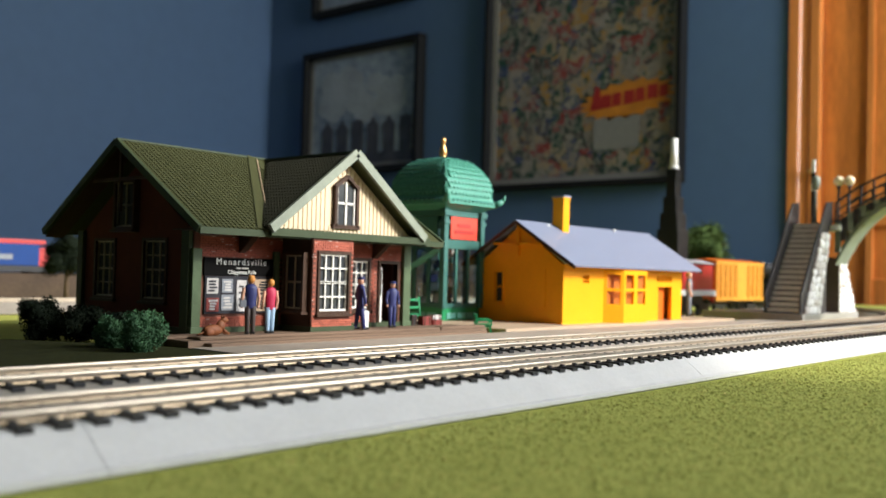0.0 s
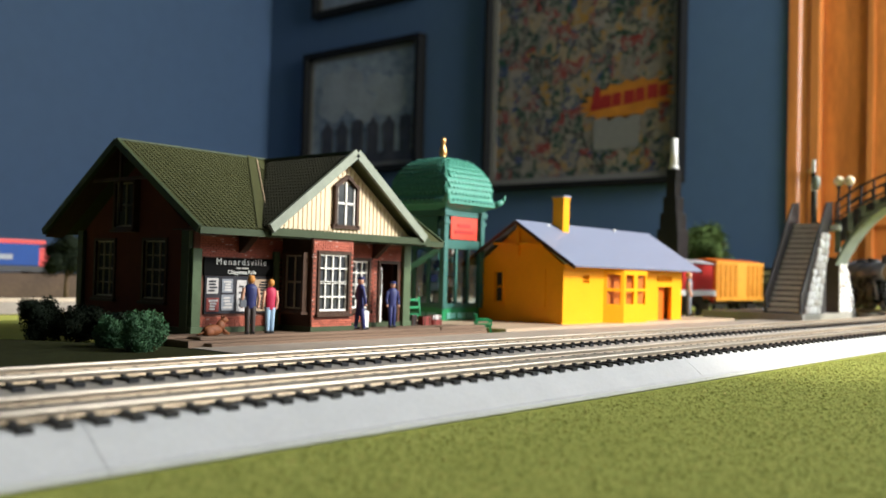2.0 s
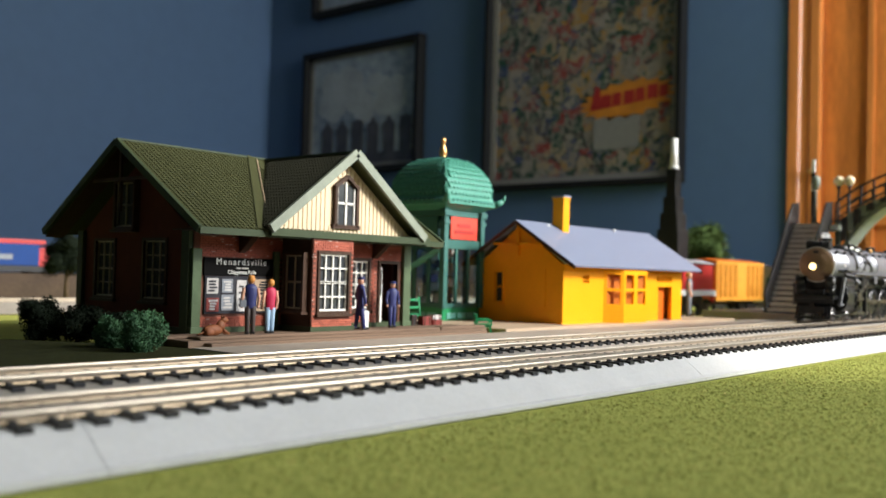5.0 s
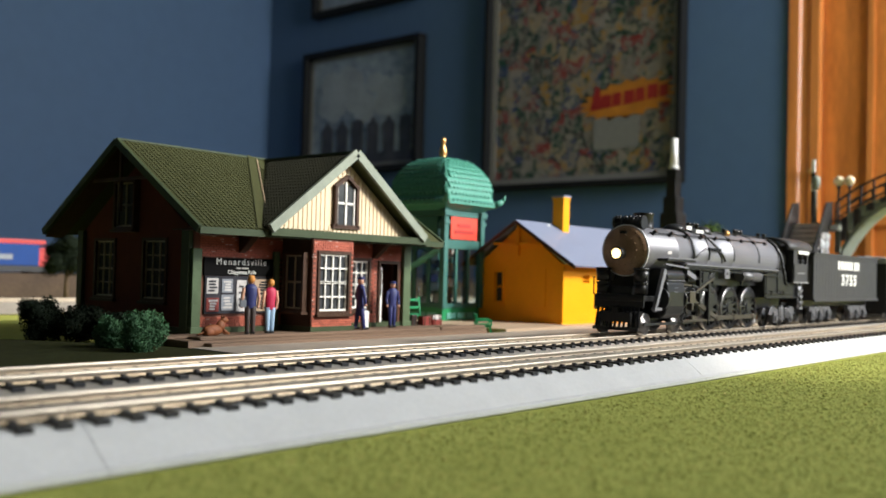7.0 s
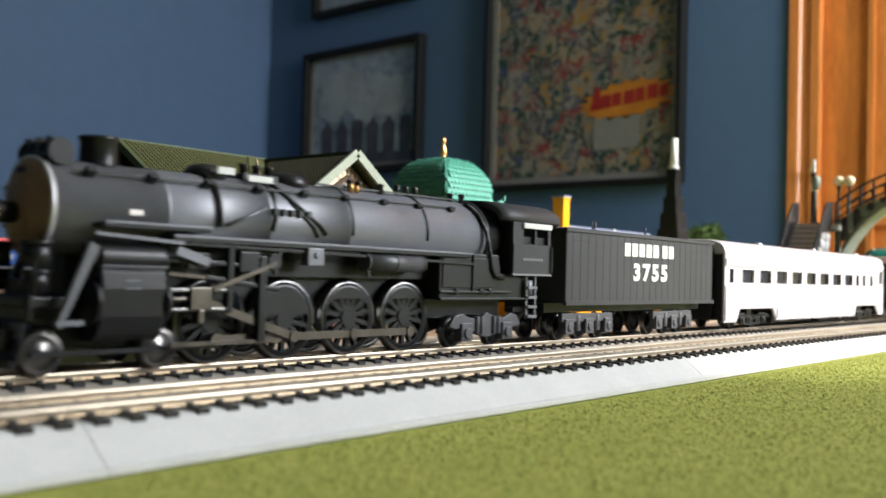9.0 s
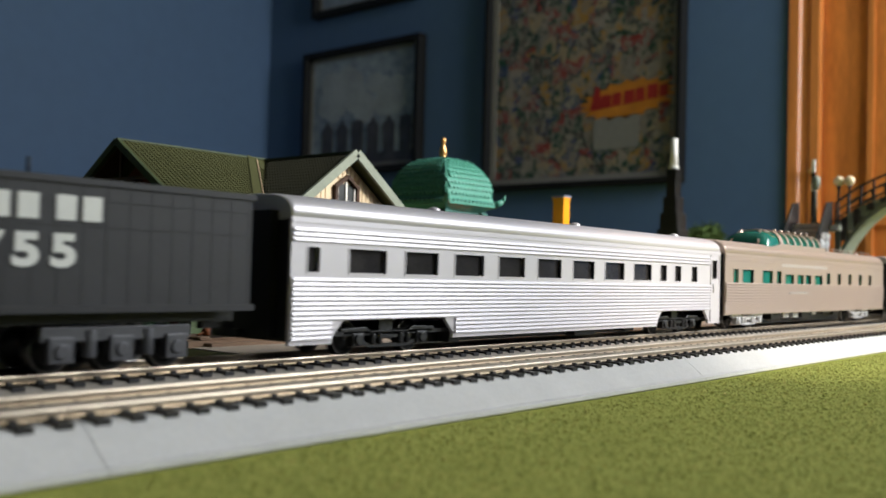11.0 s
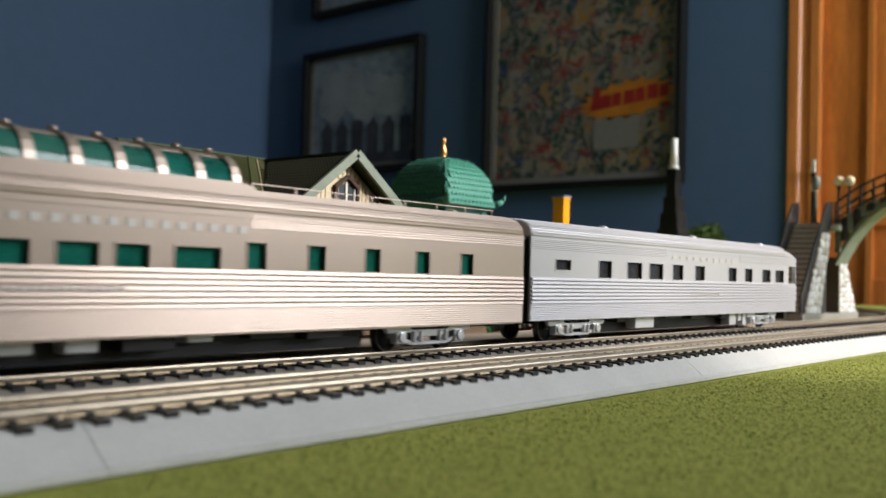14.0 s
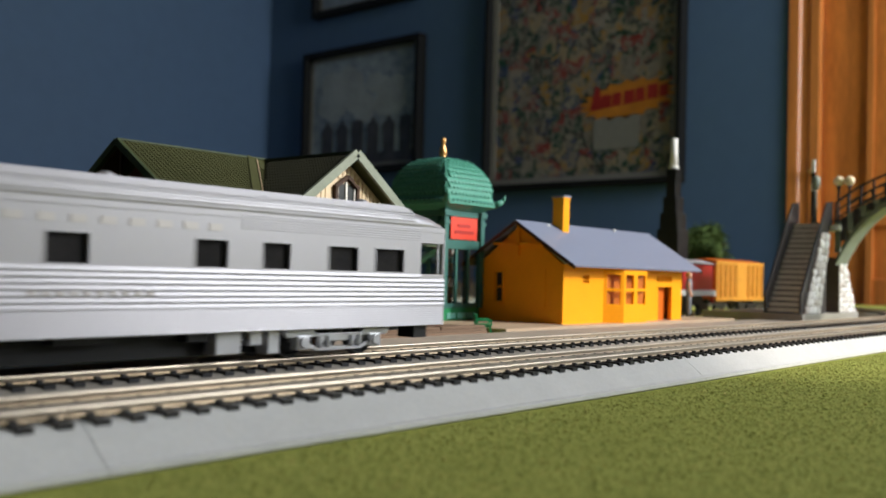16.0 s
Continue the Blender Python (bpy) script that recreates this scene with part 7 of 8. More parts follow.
def bush(at, r, h, seed, dark):
    b = thing("bush", "green foliage bush by the station wall, coloured dark for shade" if dark else "green foam foliage bush beside the platform", "bush", at=at, group="bushes by the station")
    rnd = random.Random(seed)
    c = [(0, 0, h * 0.42, r * 0.80)] + [(rnd.uniform(-0.6, 0.6) * r, rnd.uniform(-0.5, 0.5) * r, h * rnd.uniform(0.12, 0.78), r * rnd.uniform(0.32, 0.5)) for _ in range(14)]
    # bushes flagged dark get leaves darkened for shade
    clumps(c, 900, 0.0010, seed, M["leaf_shade"] if dark else M["leaf"], "leaf_clump", b)
    bm = B()
    cyl(bm, (0, 0, 0), (0, 0, h * 0.5), 0.0012, 0.0006, n=6)
    part("stem", bm, M["bark"], b)


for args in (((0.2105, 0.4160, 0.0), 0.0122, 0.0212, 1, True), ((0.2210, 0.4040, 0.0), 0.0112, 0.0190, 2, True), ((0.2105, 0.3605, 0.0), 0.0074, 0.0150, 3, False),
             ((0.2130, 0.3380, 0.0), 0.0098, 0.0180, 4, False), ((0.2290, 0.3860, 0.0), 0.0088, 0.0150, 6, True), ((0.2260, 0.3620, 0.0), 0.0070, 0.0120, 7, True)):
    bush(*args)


def soil():
    """Dark sheet standing for grass in shade round the bushes, with an uneven edge."""
    rnd = random.Random(17)
    bm = B()
    edge = [(-0.10 + 0.012 * i, 0.2386) for i in range(29)] + [(0.236, 0.2386 + 0.012 * i) for i in range(1, 10)]
    edge += [(0.236 - 0.012 * i, 0.3500 + rnd.uniform(-0.004, 0.004) + 0.085 * min(1, i / 4)) for i in range(1, 29)]
    prism(bm, edge, "z", 0.0002, 0.0011)
    tagged(part("ground_cover", bm, M["soil"]), "dark sheet laid in for the shaded grass under the bushes", "soil", kind="structure")


soil()


def tree(at, h, r, seed, label, leaves="leaf_t"):
    t = thing("tree", label, "tree", at=at)
    bm = B()
    cyl(bm, (0, 0, 0), (0, 0, h * 0.55), h * 0.035, h * 0.018, n=8)
    for i in range(6):
        a = i * 1.05
        cyl(bm, (0, 0, h * (0.3 + 0.04 * i)), (r * 0.6 * math.cos(a), r * 0.6 * math.sin(a), h * (0.5 + 0.05 * i)), h * 0.014, h * 0.005, n=6)
    part("trunk", bm, M["bark"], t)
    rnd = random.Random(seed)
    c = [(0, 0, h * 0.62, r * 0.75)] + [(rnd.uniform(-0.55, 0.55) * r, rnd.uniform(-0.5, 0.5) * r, h * rnd.uniform(0.4, 0.85), r * rnd.uniform(0.3, 0.45)) for _ in range(14)]
    clumps(c, 900, r * 0.07, seed, M[leaves], "crown", t)


tree((1.0650, 0.4890, 0.0), 0.109, 0.044, 11, "rounded green model tree behind the freight cars")
tree((0.4300, 0.8100, 0.0), 0.075, 0.022, 12, "green model tree behind the station, coloured dark for shade", "leaf_shade")

# ================= figures (plain painted figurines) =================


def figure(name, label, at, h, rz, cols, walk_pose=False, bag=None, cap=False):
    """One plain mesh: legs, trunk, arms and head. cols: trousers, top, skin, hair."""
    bm = B()
    k = h / 0.0275
    st = 0.0018 if walk_pose else 0.0004
    for s in (-1, 1):
        cyl(bm, (s * 0.0013 * k, s * st * k, 0.0006), (s * 0.0012 * k, 0, 0.0130 * k), 0.0010 * k, 0.0016 * k, n=8, mi=0)
        box(bm, (s * 0.0013 - 0.0009) * k, (s * 0.0013 + 0.0009) * k, (s * st - 0.0024) * k, (s * st + 0.0010) * k, 0.0, 0.0013 * k, mi=4)
    loft(bm, [[(w * k * math.cos(a), d * k * math.sin(a), z * k) for a in [math.tau * i / 10 for i in range(10)]]
              for w, d, z in ((0.0026, 0.0017, 0.0120), (0.0024, 0.0016, 0.0145), (0.0028, 0.0018, 0.0180), (0.0032, 0.0018, 0.0212), (0.0024, 0.0014, 0.0226), (0.0010, 0.0010, 0.0232))], mi=1)
    for s in (-1, 1):
        e = (s * 0.0040 * k, 0.0006 * k * s, 0.0165 * k)
        cyl(bm, (s * 0.0030 * k, 0, 0.0214 * k), e, 0.0010 * k, 0.0008 * k, n=8, mi=1 if cap else 2)
        cyl(bm, e, (s * 0.0037 * k, -0.0014 * k, 0.0132 * k), 0.0008 * k, 0.0006 * k, n=8, mi=1 if cap else 2)
        ball(bm, (s * 0.0037 * k, -0.0015 * k, 0.0127 * k), 0.0008 * k, n=5, mi=2)
    ball(bm, (0, -0.0001, 0.0250 * k), 0.0017 * k, n=8, sz=1.2, mi=2)
    if cap:
        cyl(bm, (0, 0, 0.0258 * k), (0, 0, 0.0272 * k), 0.0018 * k, 0.0021 * k, n=12, mi=3)
        box(bm, -0.0014 * k, 0.0014 * k, -0.0028 * k, 0, 0.0257 * k, 0.0261 * k, mi=3)
    else:
        ball(bm, (0, 0.0005 * k, 0.0255 * k), 0.0018 * k, n=8, sz=1.1, mi=3)
    if bag:
        box(bm, 0.0022 * k, 0.0050 * k, -0.0008 * k, 0.0018 * k, 0.0125 * k, 0.0158 * k, mi=5)
        slant(bm, (0.0034 * k, 0.0005 * k, 0.0155 * k), (-0.0015 * k, 0.0008 * k, 0.0222 * k), 0.0006, 0.0006, mi=5)
    ob = part(name, bm, [*cols, M["black"], bag or M["black"]], None, bevel=0.00015)
    ob.matrix_basis = pose(*at, 0, 0, rz)
    return tagged(ob, label, "figurine", group="platform figurines")


figure("figurine", "painted figurine in a dark top with a grey shoulder bag", (0.2755, 0.3490, 0.0053), 0.0275, 150, [M["trouser"], M["navy"], M["skin"], M["hair"]], bag=M["greyp"])
figure("figurine", "painted figurine in a crimson top and pale jeans", (0.2880, 0.3500, 0.0053), 0.0258, 160, [M["jeans"], M["crimson"], M["skin"], M["hair"]])
figure("figurine", "painted figurine in navy uniform striding along the platform", (0.3485, 0.3505, 0.0053), 0.0280, 70, [M["navy"], M["navy"], M["skin"], M["navy"]], walk_pose=True, cap=True)
figure("figurine", "painted figurine in navy uniform standing at the door", (0.3800, 0.3570, 0.0053), 0.0258, -25, [M["navy"], M["navy"], M["skin"], M["navy"]], cap=True)
figure("figurine", "painted figurine in grey blue by the yellow depot", (0.7990, 0.3800, 0.0032), 0.0405, 20, [M["greyp"], M["greyp"], M["skin"], M["hair"]])


def dog():
    bm = B()
    def blob(c, r, sx=1.0, sy=1.0, sz=1.0):
        rings = []
        for i in range(1, 8):
            t = math.pi * i / 8
            rings.append([(c[0] + r * sx * -math.cos(t), c[1] + r * sy * math.sin(t) * math.cos(a), c[2] + r * sz * math.sin(t) * math.sin(a)) for a in [math.tau * j / 10 for j in range(10)]])
        loft(bm, rings)
    blob((0.000, 0, 0.0030), 0.0034, 2.0, 0.8, 0.95)
    blob((0.0055, 0, 0.0052), 0.0026, 1.1, 0.8, 1.3)
    blob((0.0078, 0, 0.0084), 0.0019, 1.2, 0.8, 1.0)
    blob((0.0100, 0, 0.0079), 0.0009, 1.5, 0.8, 0.8)
    for s in (-1, 1):
        cyl(bm, (0.0070, s * 0.0009, 0.0098), (0.0068, s * 0.0012, 0.0112), 0.0006, 0.0002, n=6)
        cyl(bm, (0.0060, s * 0.0014, 0.0032), (0.0105, s * 0.0014, 0.0006), 0.0009, 0.0007, n=8)
        blob((-0.0035, s * 0.0018, 0.0020), 0.0022, 1.3, 0.6, 1.0)
    cyl(bm, (-0.0060, 0, 0.0020), (-0.0100, 0.001, 0.0006), 0.0007, 0.0003, n=6)
    ob = part("dog_figurine", bm, M["dogfur"])
    ob.data.transform(Matrix.Scale(0.82, 4))
    ob.matrix_basis = pose(0.2545, 0.3485, 0.0053, 0, 0, 5)
    tagged(ob, "tan and black dog figurine lying on the platform", "figurine")


dog()


def luggage():
    s = thing("suitcase", "tall pale suitcase standing on the platform", "suitcase", at=(0.3560, 0.3545, 0.0053))
    boxpart("case", (-0.0022, 0.0022, -0.0012, 0.0012, 0.0, 0.0095), M["letter"], s, bevel=0.0004)
    bm = B()
    slant(bm, (-0.001, 0, 0.0103), (0.001, 0, 0.0103), 0.0005, 0.0005)
    for x in (-0.001, 0.001):
        cyl(bm, (x, 0, 0.0094), (x, 0, 0.0104), 0.0003, n=6)
    part("handle", bm, M["greyp"], s)
    for at, dims, mk, lab in (((0.4180, 0.3660, 0.0041), (0.0075, 0.004, 0.0062), "maroon", "dark maroon trunk on the platform"), ((0.4270, 0.3660, 0.0041), (0.0080, 0.005, 0.0042), "maroon", "low maroon trunk on the platform"),
                              ((0.4265, 0.3660, 0.0084), (0.0075, 0.0045, 0.0026), "paper", "cream box lying on a trunk"), ((0.4090, 0.3680, 0.0041), (0.0048, 0.004, 0.0070), "black", "small black trunk on the platform")):
        t = thing("trunk" if mk != "paper" else "box", lab, "luggage", at=at)
        x, y, z = dims
        boxpart("body", (-x / 2, x / 2, -y / 2, y / 2, 0, z), M[mk], t, bevel=0.0003)
        bm = B()
        for u in (-x * 0.3, x * 0.3):
            box(bm, u - 0.0004, u + 0.0004, -y / 2 - 0.0002, y / 2 + 0.0002, 0.0001, z + 0.0002)
        part("strap", bm, M["brown"], t)
    c = thing("hand_truck", "green baggage hand truck leaning upright on the platform", "hand truck", at=(0.4170, 0.3735, 0.0041))
    for sx in (-0.0055, 0.0055):
        bm = B()
        cyl(bm, (sx, 0, 0.001), (sx, 0.002, 0.0175), 0.0006, n=8)
        cyl(bm, (sx, 0.002, 0.0175), (sx, 0.0024, 0.0235), 0.0005, n=8, mi=1)
        part("upright", bm, [M["greenb"], M["black"]], c)
    for z in (0.006, 0.0105, 0.015):
        boxpart("crossbar", (-0.0055, 0.0055, 0.0002 + z * 0.1, 0.0012 + z * 0.1, z, z + 0.0013), M["greenb"], c)
    for sx in (-0.0065, 0.0065):
        bm = B()
        cyl(bm, (sx - 0.0005, 0.0015, 0.0016), (sx + 0.0005, 0.0015, 0.0016), 0.0016, n=12)
        part("wheel", bm, M["black"], c)
    # park bench
    b = thing("bench", "green slatted park bench beside the platform", "bench", at=(0.4525, 0.3500, 0.0), rz=42)
    for i in range(3):
        boxpart("seat_slat", (-0.0095, 0.0095, -0.0050 + i * 0.0027, -0.0030 + i * 0.0027, 0.0052, 0.0060), M["greenb"], b)
    for i in range(2):
        boxpart("back_slat", (-0.0095, 0.0095, 0.0034, 0.0042, 0.0075 + i * 0.0026, 0.0093 + i * 0.0026), M["greenb"], b)
    for sx in (-0.0085, 0.0085):
        bm = B()
        slant(bm, (sx, -0.0052, 0.0), (sx, -0.0040, 0.0056), 0.0014, 0.0012)
        slant(bm, (sx, 0.0052, 0.0), (sx, 0.0032, 0.0056), 0.0014, 0.0012)
        slant(bm, (sx, 0.0034, 0.0050), (sx, 0.0046, 0.0120), 0.0014, 0.0012)
        slant(bm, (sx, -0.0050, 0.0050), (sx, 0.0040, 0.0050), 0.0014, 0.0012)
        slant(bm, (sx, -0.0052, 0.0085), (sx, 0.0042, 0.0085), 0.0014, 0.0010)
        slant(bm, (sx, -0.0050, 0.0050), (sx, -0.0050, 0.0088), 0.0010, 0.0010, up=(1, 0, 0))
        part("bench_end", bm, M["greenb"], b)


luggage()

# ================= the footbridge =================


def footbridge():
    f = thing("footbridge", "stone footbridge with grey steps, arched deck and iron rails", "bridge")
    z0 = 0.0078
    # flight of steps: climbs along x
    xa, xb, ya, yb, zt = 0.860, 0.930, 0.3010, 0.3310, 0.0940
    n = 17
    for i in range(n):
        x, z = xa + (xb - xa) * i / n, z0 + (zt - z0) * (i + 1) / n
        bm = B()
        box(bm, x - 0.0010, x + (xb - xa) / n + 0.0006, ya, yb, z - 0.0038, z)
        part("step", bm, M["stepg"], f)
    bm = B()
    prism(bm, [(xa + 0.0025, z0), (xb + 0.004, z0), (xb + 0.004, zt - 0.0035), (xb, zt - 0.0035)], "y", ya + 0.001, yb - 0.001)
    part("stair_core", bm, M["rust"], f)
    for y in (ya - 0.0012, yb + 0.0012):
        bm = B()
        prism(bm, [(xa - 0.004, z0), (xa - 0.004, z0 + 0.016), (xb - 0.006, zt + 0.020), (xb + 0.010, zt + 0.022), (xb + 0.010, zt - 0.006), (xb, zt - 0.006), (xa + 0.004, z0)], "y", y - 0.0012, y + 0.0012)
        part("parapet", bm, M["rust"], f, bevel=0.0005)
    bm = B()
    box(bm, xb, xb + 0.045, 0.2900, yb, zt - 0.006, zt - 0.001)
    part("landing", bm, M["stepg"], f)
    # battered stone legs with an opening between
    legs = [((0.860, 0.2960), (0.902, 0.2980), (0.905, 0.930)), ((0.957, 0.2960), (1.010, 0.2960), (0.956, 0.976))]
    rnd = random.Random(21)
    stone = []
    for k in range(5):
        bm = B()
        pts = [(math.cos(a) * rnd.uniform(0.85, 1.1), math.sin(a) * rnd.uniform(0.8, 1.1)) for a in [math.tau * i / 8 + rnd.uniform(-0.2, 0.2) for i in range(8)]]
        loft(bm, [[(x * s, y, z * s) for x, z in pts] for s, y in ((1.0, 0.0), (0.95, -0.0011), (0.55, -0.0017))], smooth=False)
        stone.append(mesh_of(bm, M["stone"], "stone"))
    for (bl, br, tops) in legs:
        (xl, _), (xr, _), (tl, tr) = bl, br, tops
        zt2 = 0.084 if xl < 0.95 else 0.062
        bm = B()
        prism(bm, [(xl, z0), (xr, z0), (tr, zt2), (tl, zt2)], "y", 0.2975, 0.2985 if xl < 0.95 else 0.3300)
        part("stone_leg", bm, M["stone_j"], f)
        nz = 11
        for j in range(nz):
            g = (j + 0.5) / nz
            a, b = xl + (tl - xl) * g, xr + (tr - xr) * g
            m = max(2, int((b - a) / 0.0095))
            for i in range(m):
                ob = new("stone", stone[rnd.randrange(5)])
                ob.parent = f
                w = (b - a) / m
                ob.matrix_basis = pose(a + w * (i + 0.5 + rnd.uniform(-0.1, 0.1)), 0.2975, z0 + (zt2 - z0) * g, 0, rnd.uniform(-25, 25), 0) @ Matrix.Diagonal((w * 0.55, 1.0, (zt2 - z0) / nz * 0.62, 1))
    # arched deck over the tracks (towards -y)
    def arc(u):
        """u from 0 at this side to 1 at the other: y and height of the deck."""
        d = 0.117 * (1 - abs(1 - 2 * u))
        return 0.297 - 0.234 * u, 0.0610 + 0.075 * (1 - math.exp(-d / 0.033))
    N = 40
    x0, x1 = 0.944, 0.978
    bm = B()
    loft(bm, [[(x0, arc(i / N)[0], arc(i / N)[1] - 0.007), (x1, arc(i / N)[0], arc(i / N)[1] - 0.007), (x1, arc(i / N)[0], arc(i / N)[1]), (x0, arc(i / N)[0], arc(i / N)[1])] for i in range(N + 1)], smooth=False)
    part("arch_rib", bm, M["arch"], f, bevel=0.0006)
    deck = lambda u: (arc(u)[0], max(arc(u)[1] + 0.002, 0.0945 + 0.046 * (1 - math.exp(-0.117 * (1 - abs(1 - 2 * u)) / 0.055))))
    bm = B()
    loft(bm, [[(x0 - 0.003, deck(i / N)[0], deck(i / N)[1] - 0.002), (x1 + 0.003, deck(i / N)[0], deck(i / N)[1] - 0.002), (x1 + 0.003, deck(i / N)[0], deck(i / N)[1]), (x0 - 0.003, deck(i / N)[0], deck(i / N)[1])] for i in range(N + 1)], smooth=False)
    part("deck", bm, M["arch"], f)
    for x in (x0 - 0.002, x1 + 0.002):
        bm = B()
        for hgt, th in ((0.0200, 0.0020), (0.0110, 0.0012), (0.0035, 0.0014)):
            for i in range(N):
                (ya_, za), (yb_, zb_) = deck(i / N), deck((i + 1) / N)
                slant(bm, (x, ya_, za + hgt), (x, yb_, zb_ + hgt), 0.0014, th)
        part("handrail", bm, M["rust"], f)
        for i in range(0, N + 1, 2):
            y, z = deck(i / N)
            bm = B()
            slant(bm, (x, y, z - 0.001), (x, y, z + 0.0212), 0.0018, 0.0018, up=(1, 0, 0))
            ball(bm, (x, y, z + 0.0030), 0.0020, n=6)
            part("baluster", bm, M["rust"], f)
        for i in range(0, N, 1):
            y, z = deck((i + 0.5) / N)
            ya_, za = arc((i + 0.5) / N)
            bm = B()
            box(bm, x - 0.0022, x + 0.0022, y - 0.0024, y + 0.0024, za - 0.0005, z - 0.0005)
            part("bracket", bm, M["rust"] if i % 2 else M["arch"], f)
    # far abutment, beyond the near track
    bm = B()
    prism(bm, [(0.045, 0.0), (0.085, 0.0), (0.075, 0.098), (0.052, 0.098)], "x", x0 - 0.004, x1 + 0.004)
    part("abutment", bm, M["stone"], f, bevel=0.001)
    for x, y in ((x0 - 0.002, 0.2955), (x0 - 0.002, 0.2855)):
        lp = thing("lamp_post", "black lamp post with a milk glass globe on the bridge", "lamp", at=(x + 0.004, y, 0.0925), group="bridge lamps")
        bm = B()
        lathe(bm, [(0.0024, 0.0), (0.0024, 0.004), (0.0012, 0.006), (0.0011, 0.036), (0.0020, 0.0375), (0.0020, 0.0395)], n=12)
        part("post", bm, M["rust"], lp)
        bm = B()
        ball(bm, (0, 0, 0.0440), 0.0050, n=12)
        part("globe", bm, M["globe"], lp, "milk glass globe")
    m = thing("mast_sign", "slim post with pale and black panels behind the stair top", "signal", at=(0.9400, 0.3180, 0.0930))
    for z0_, z1_, mk in ((0.0, 0.034, "rust"), (0.034, 0.043, "white"), (0.043, 0.0525, "black"), (0.0525, 0.0655, "white")):
        boxpart("panel", (-0.0012, 0.0012, -0.0016, 0.0016, z0_, z1_), M[mk], m)
    s = thing("signal_post", "slim grey post with a lantern head at the stair top", "signal", at=(0.9330, 0.3130, 0.0932))
    bm = B()
    cyl(bm, (0, 0, 0), (0.0, 0.0, 0.036), 0.0013, n=10)
    cyl(bm, (0, 0, 0), (0.0, 0.0, 0.003), 0.0030, n=10)
    part("pole", bm, M["arch"], s)
    bm = B()
    lathe(bm, [(0.0010, 0.034), (0.0036, 0.036), (0.0042, 0.043), (0.0040, 0.0465), (0.0010, 0.0485)], n=12)
    part("lantern", bm, M["arch"], s)
    bm = B()
    box(bm, 0.850, 1.013, 0.2952, 0.3900, 0.0, z0)
    tagged(part("pavement", bm, M["concrete"]), "grey raised paving under the footbridge", "pavement", kind="structure")


footbridge()

# ================= freight cars and the far corner =================


def stock_car():
    c = thing("stock_car", "yellow slatted stock car standing on a siding", "freight car", at=(0.946, 0.4360, 0.0))
    L, w = 0.131, 0.0150
    for s in (-1, 1):
        for i in range(9):
            z = 0.0185 + i * 0.0042
            boxpart("slat", (0.002, L - 0.002, s * w - 0.0006, s * w + 0.0006, z, z + 0.0026), M["slatc"], c)
        for i in range(11):
            x = 0.003 + i * (L - 0.006) / 10
            boxpart("post", (x - 0.0013, x + 0.0013, s * w - 0.0014, s * w + 0.0014, 0.0160, 0.0555), M["slatc"], c)
        boxpart("sill", (0, L, s * w - 0.0016, s * w + 0.0016, 0.0150, 0.0180), M["slatc"], c)
        boxpart("top_rail", (0, L, s * w - 0.0016, s * w + 0.0016, 0.0550, 0.0575), M["slatc"], c)
        boxpart("door", (L * 0.42, L * 0.58, s * w - 0.0018, s * w + 0.0018, 0.0180, 0.0550), M["slatc"], c)
    for x in (0.0, L - 0.0014):
        boxpart("end_wall", (x, x + 0.0014, -w, w, 0.0160, 0.0575), M["yell_d"], c)
    bm = B()
    prism(bm, [(-w - 0.001, 0.0575), (w + 0.001, 0.0575), (0, 0.0605)], "x", -0.001, L + 0.001)
    part("roof", bm, M["yell_d"], c)
    boxpart("inner_lining", (0.0015, L - 0.0015, -w + 0.001, w - 0.001, 0.0165, 0.0570), M["yell_d"], c)
    boxpart("underframe", (0.004, L - 0.004, -0.006, 0.006, 0.0120, 0.0155), M["black"], c)
    for x in (0.022, L - 0.022):
        bm = B()
        for s in (-1, 1):
            box(bm, x - 0.013, x + 0.013, s * 0.0105 - 0.001, s * 0.0105 + 0.001, 0.0065, 0.0110)
            for dx in (-0.009, 0.009):
                cyl(bm, (x + dx, s * 0.0085, 0.0050), (x + dx, s * 0.0100, 0.0050), 0.0048, n=14)
        part("truck", bm, M["black"], c)
    k = thing("caboose", "red caboose with a white sill behind the depot", "freight car", at=(0.858, 0.4300, 0.0))
    boxpart("body", (0.0, 0.070, -w, w, 0.0262, 0.0530), M["redp"], k, bevel=0.0008)
    boxpart("sill", (-0.004, 0.076, -w - 0.0008, w + 0.0008, 0.0205, 0.0262), M["white"], k)
    bm = B()
    prism(bm, [(-w - 0.002, 0.0530), (w + 0.002, 0.0530), (0, 0.0575)], "x", -0.003, 0.074)
    part("roof", bm, M["silver"], k)
    boxpart("underframe", (0.004, 0.066, -0.006, 0.006, 0.0110, 0.0205), M["black"], k)
    bm = B()
    box(bm, 0.0700, 0.0720, -w, -w + 0.002, 0.0130, 0.0210)
    part("steps", bm, M["redp"], k)
    for x in (0.016, 0.056):
        bm = B()
        for s in (-1, 1):
            for dx in (-0.008, 0.008):
                cyl(bm, (x + dx, s * 0.0085, 0.0050), (x + dx, s * 0.0105, 0.0050), 0.0048, n=14)
            box(bm, x - 0.012, x + 0.012, s * 0.0105 - 0.001, s * 0.0105 + 0.001, 0.0060, 0.0110)
        part("truck", bm, M["black"], k)
    sd = thing("siding_track", "straight siding track under the freight cars", "model track")
    bm = B()
    for s in (-1, 1):
        box(bm, 0.82, 1.10, 0.4350 + s * 0.0088 - 0.0006, 0.4350 + s * 0.0088 + 0.0006, -0.0002, 0.0012)
    part("rail", bm, M["rail"], sd)


stock_car()


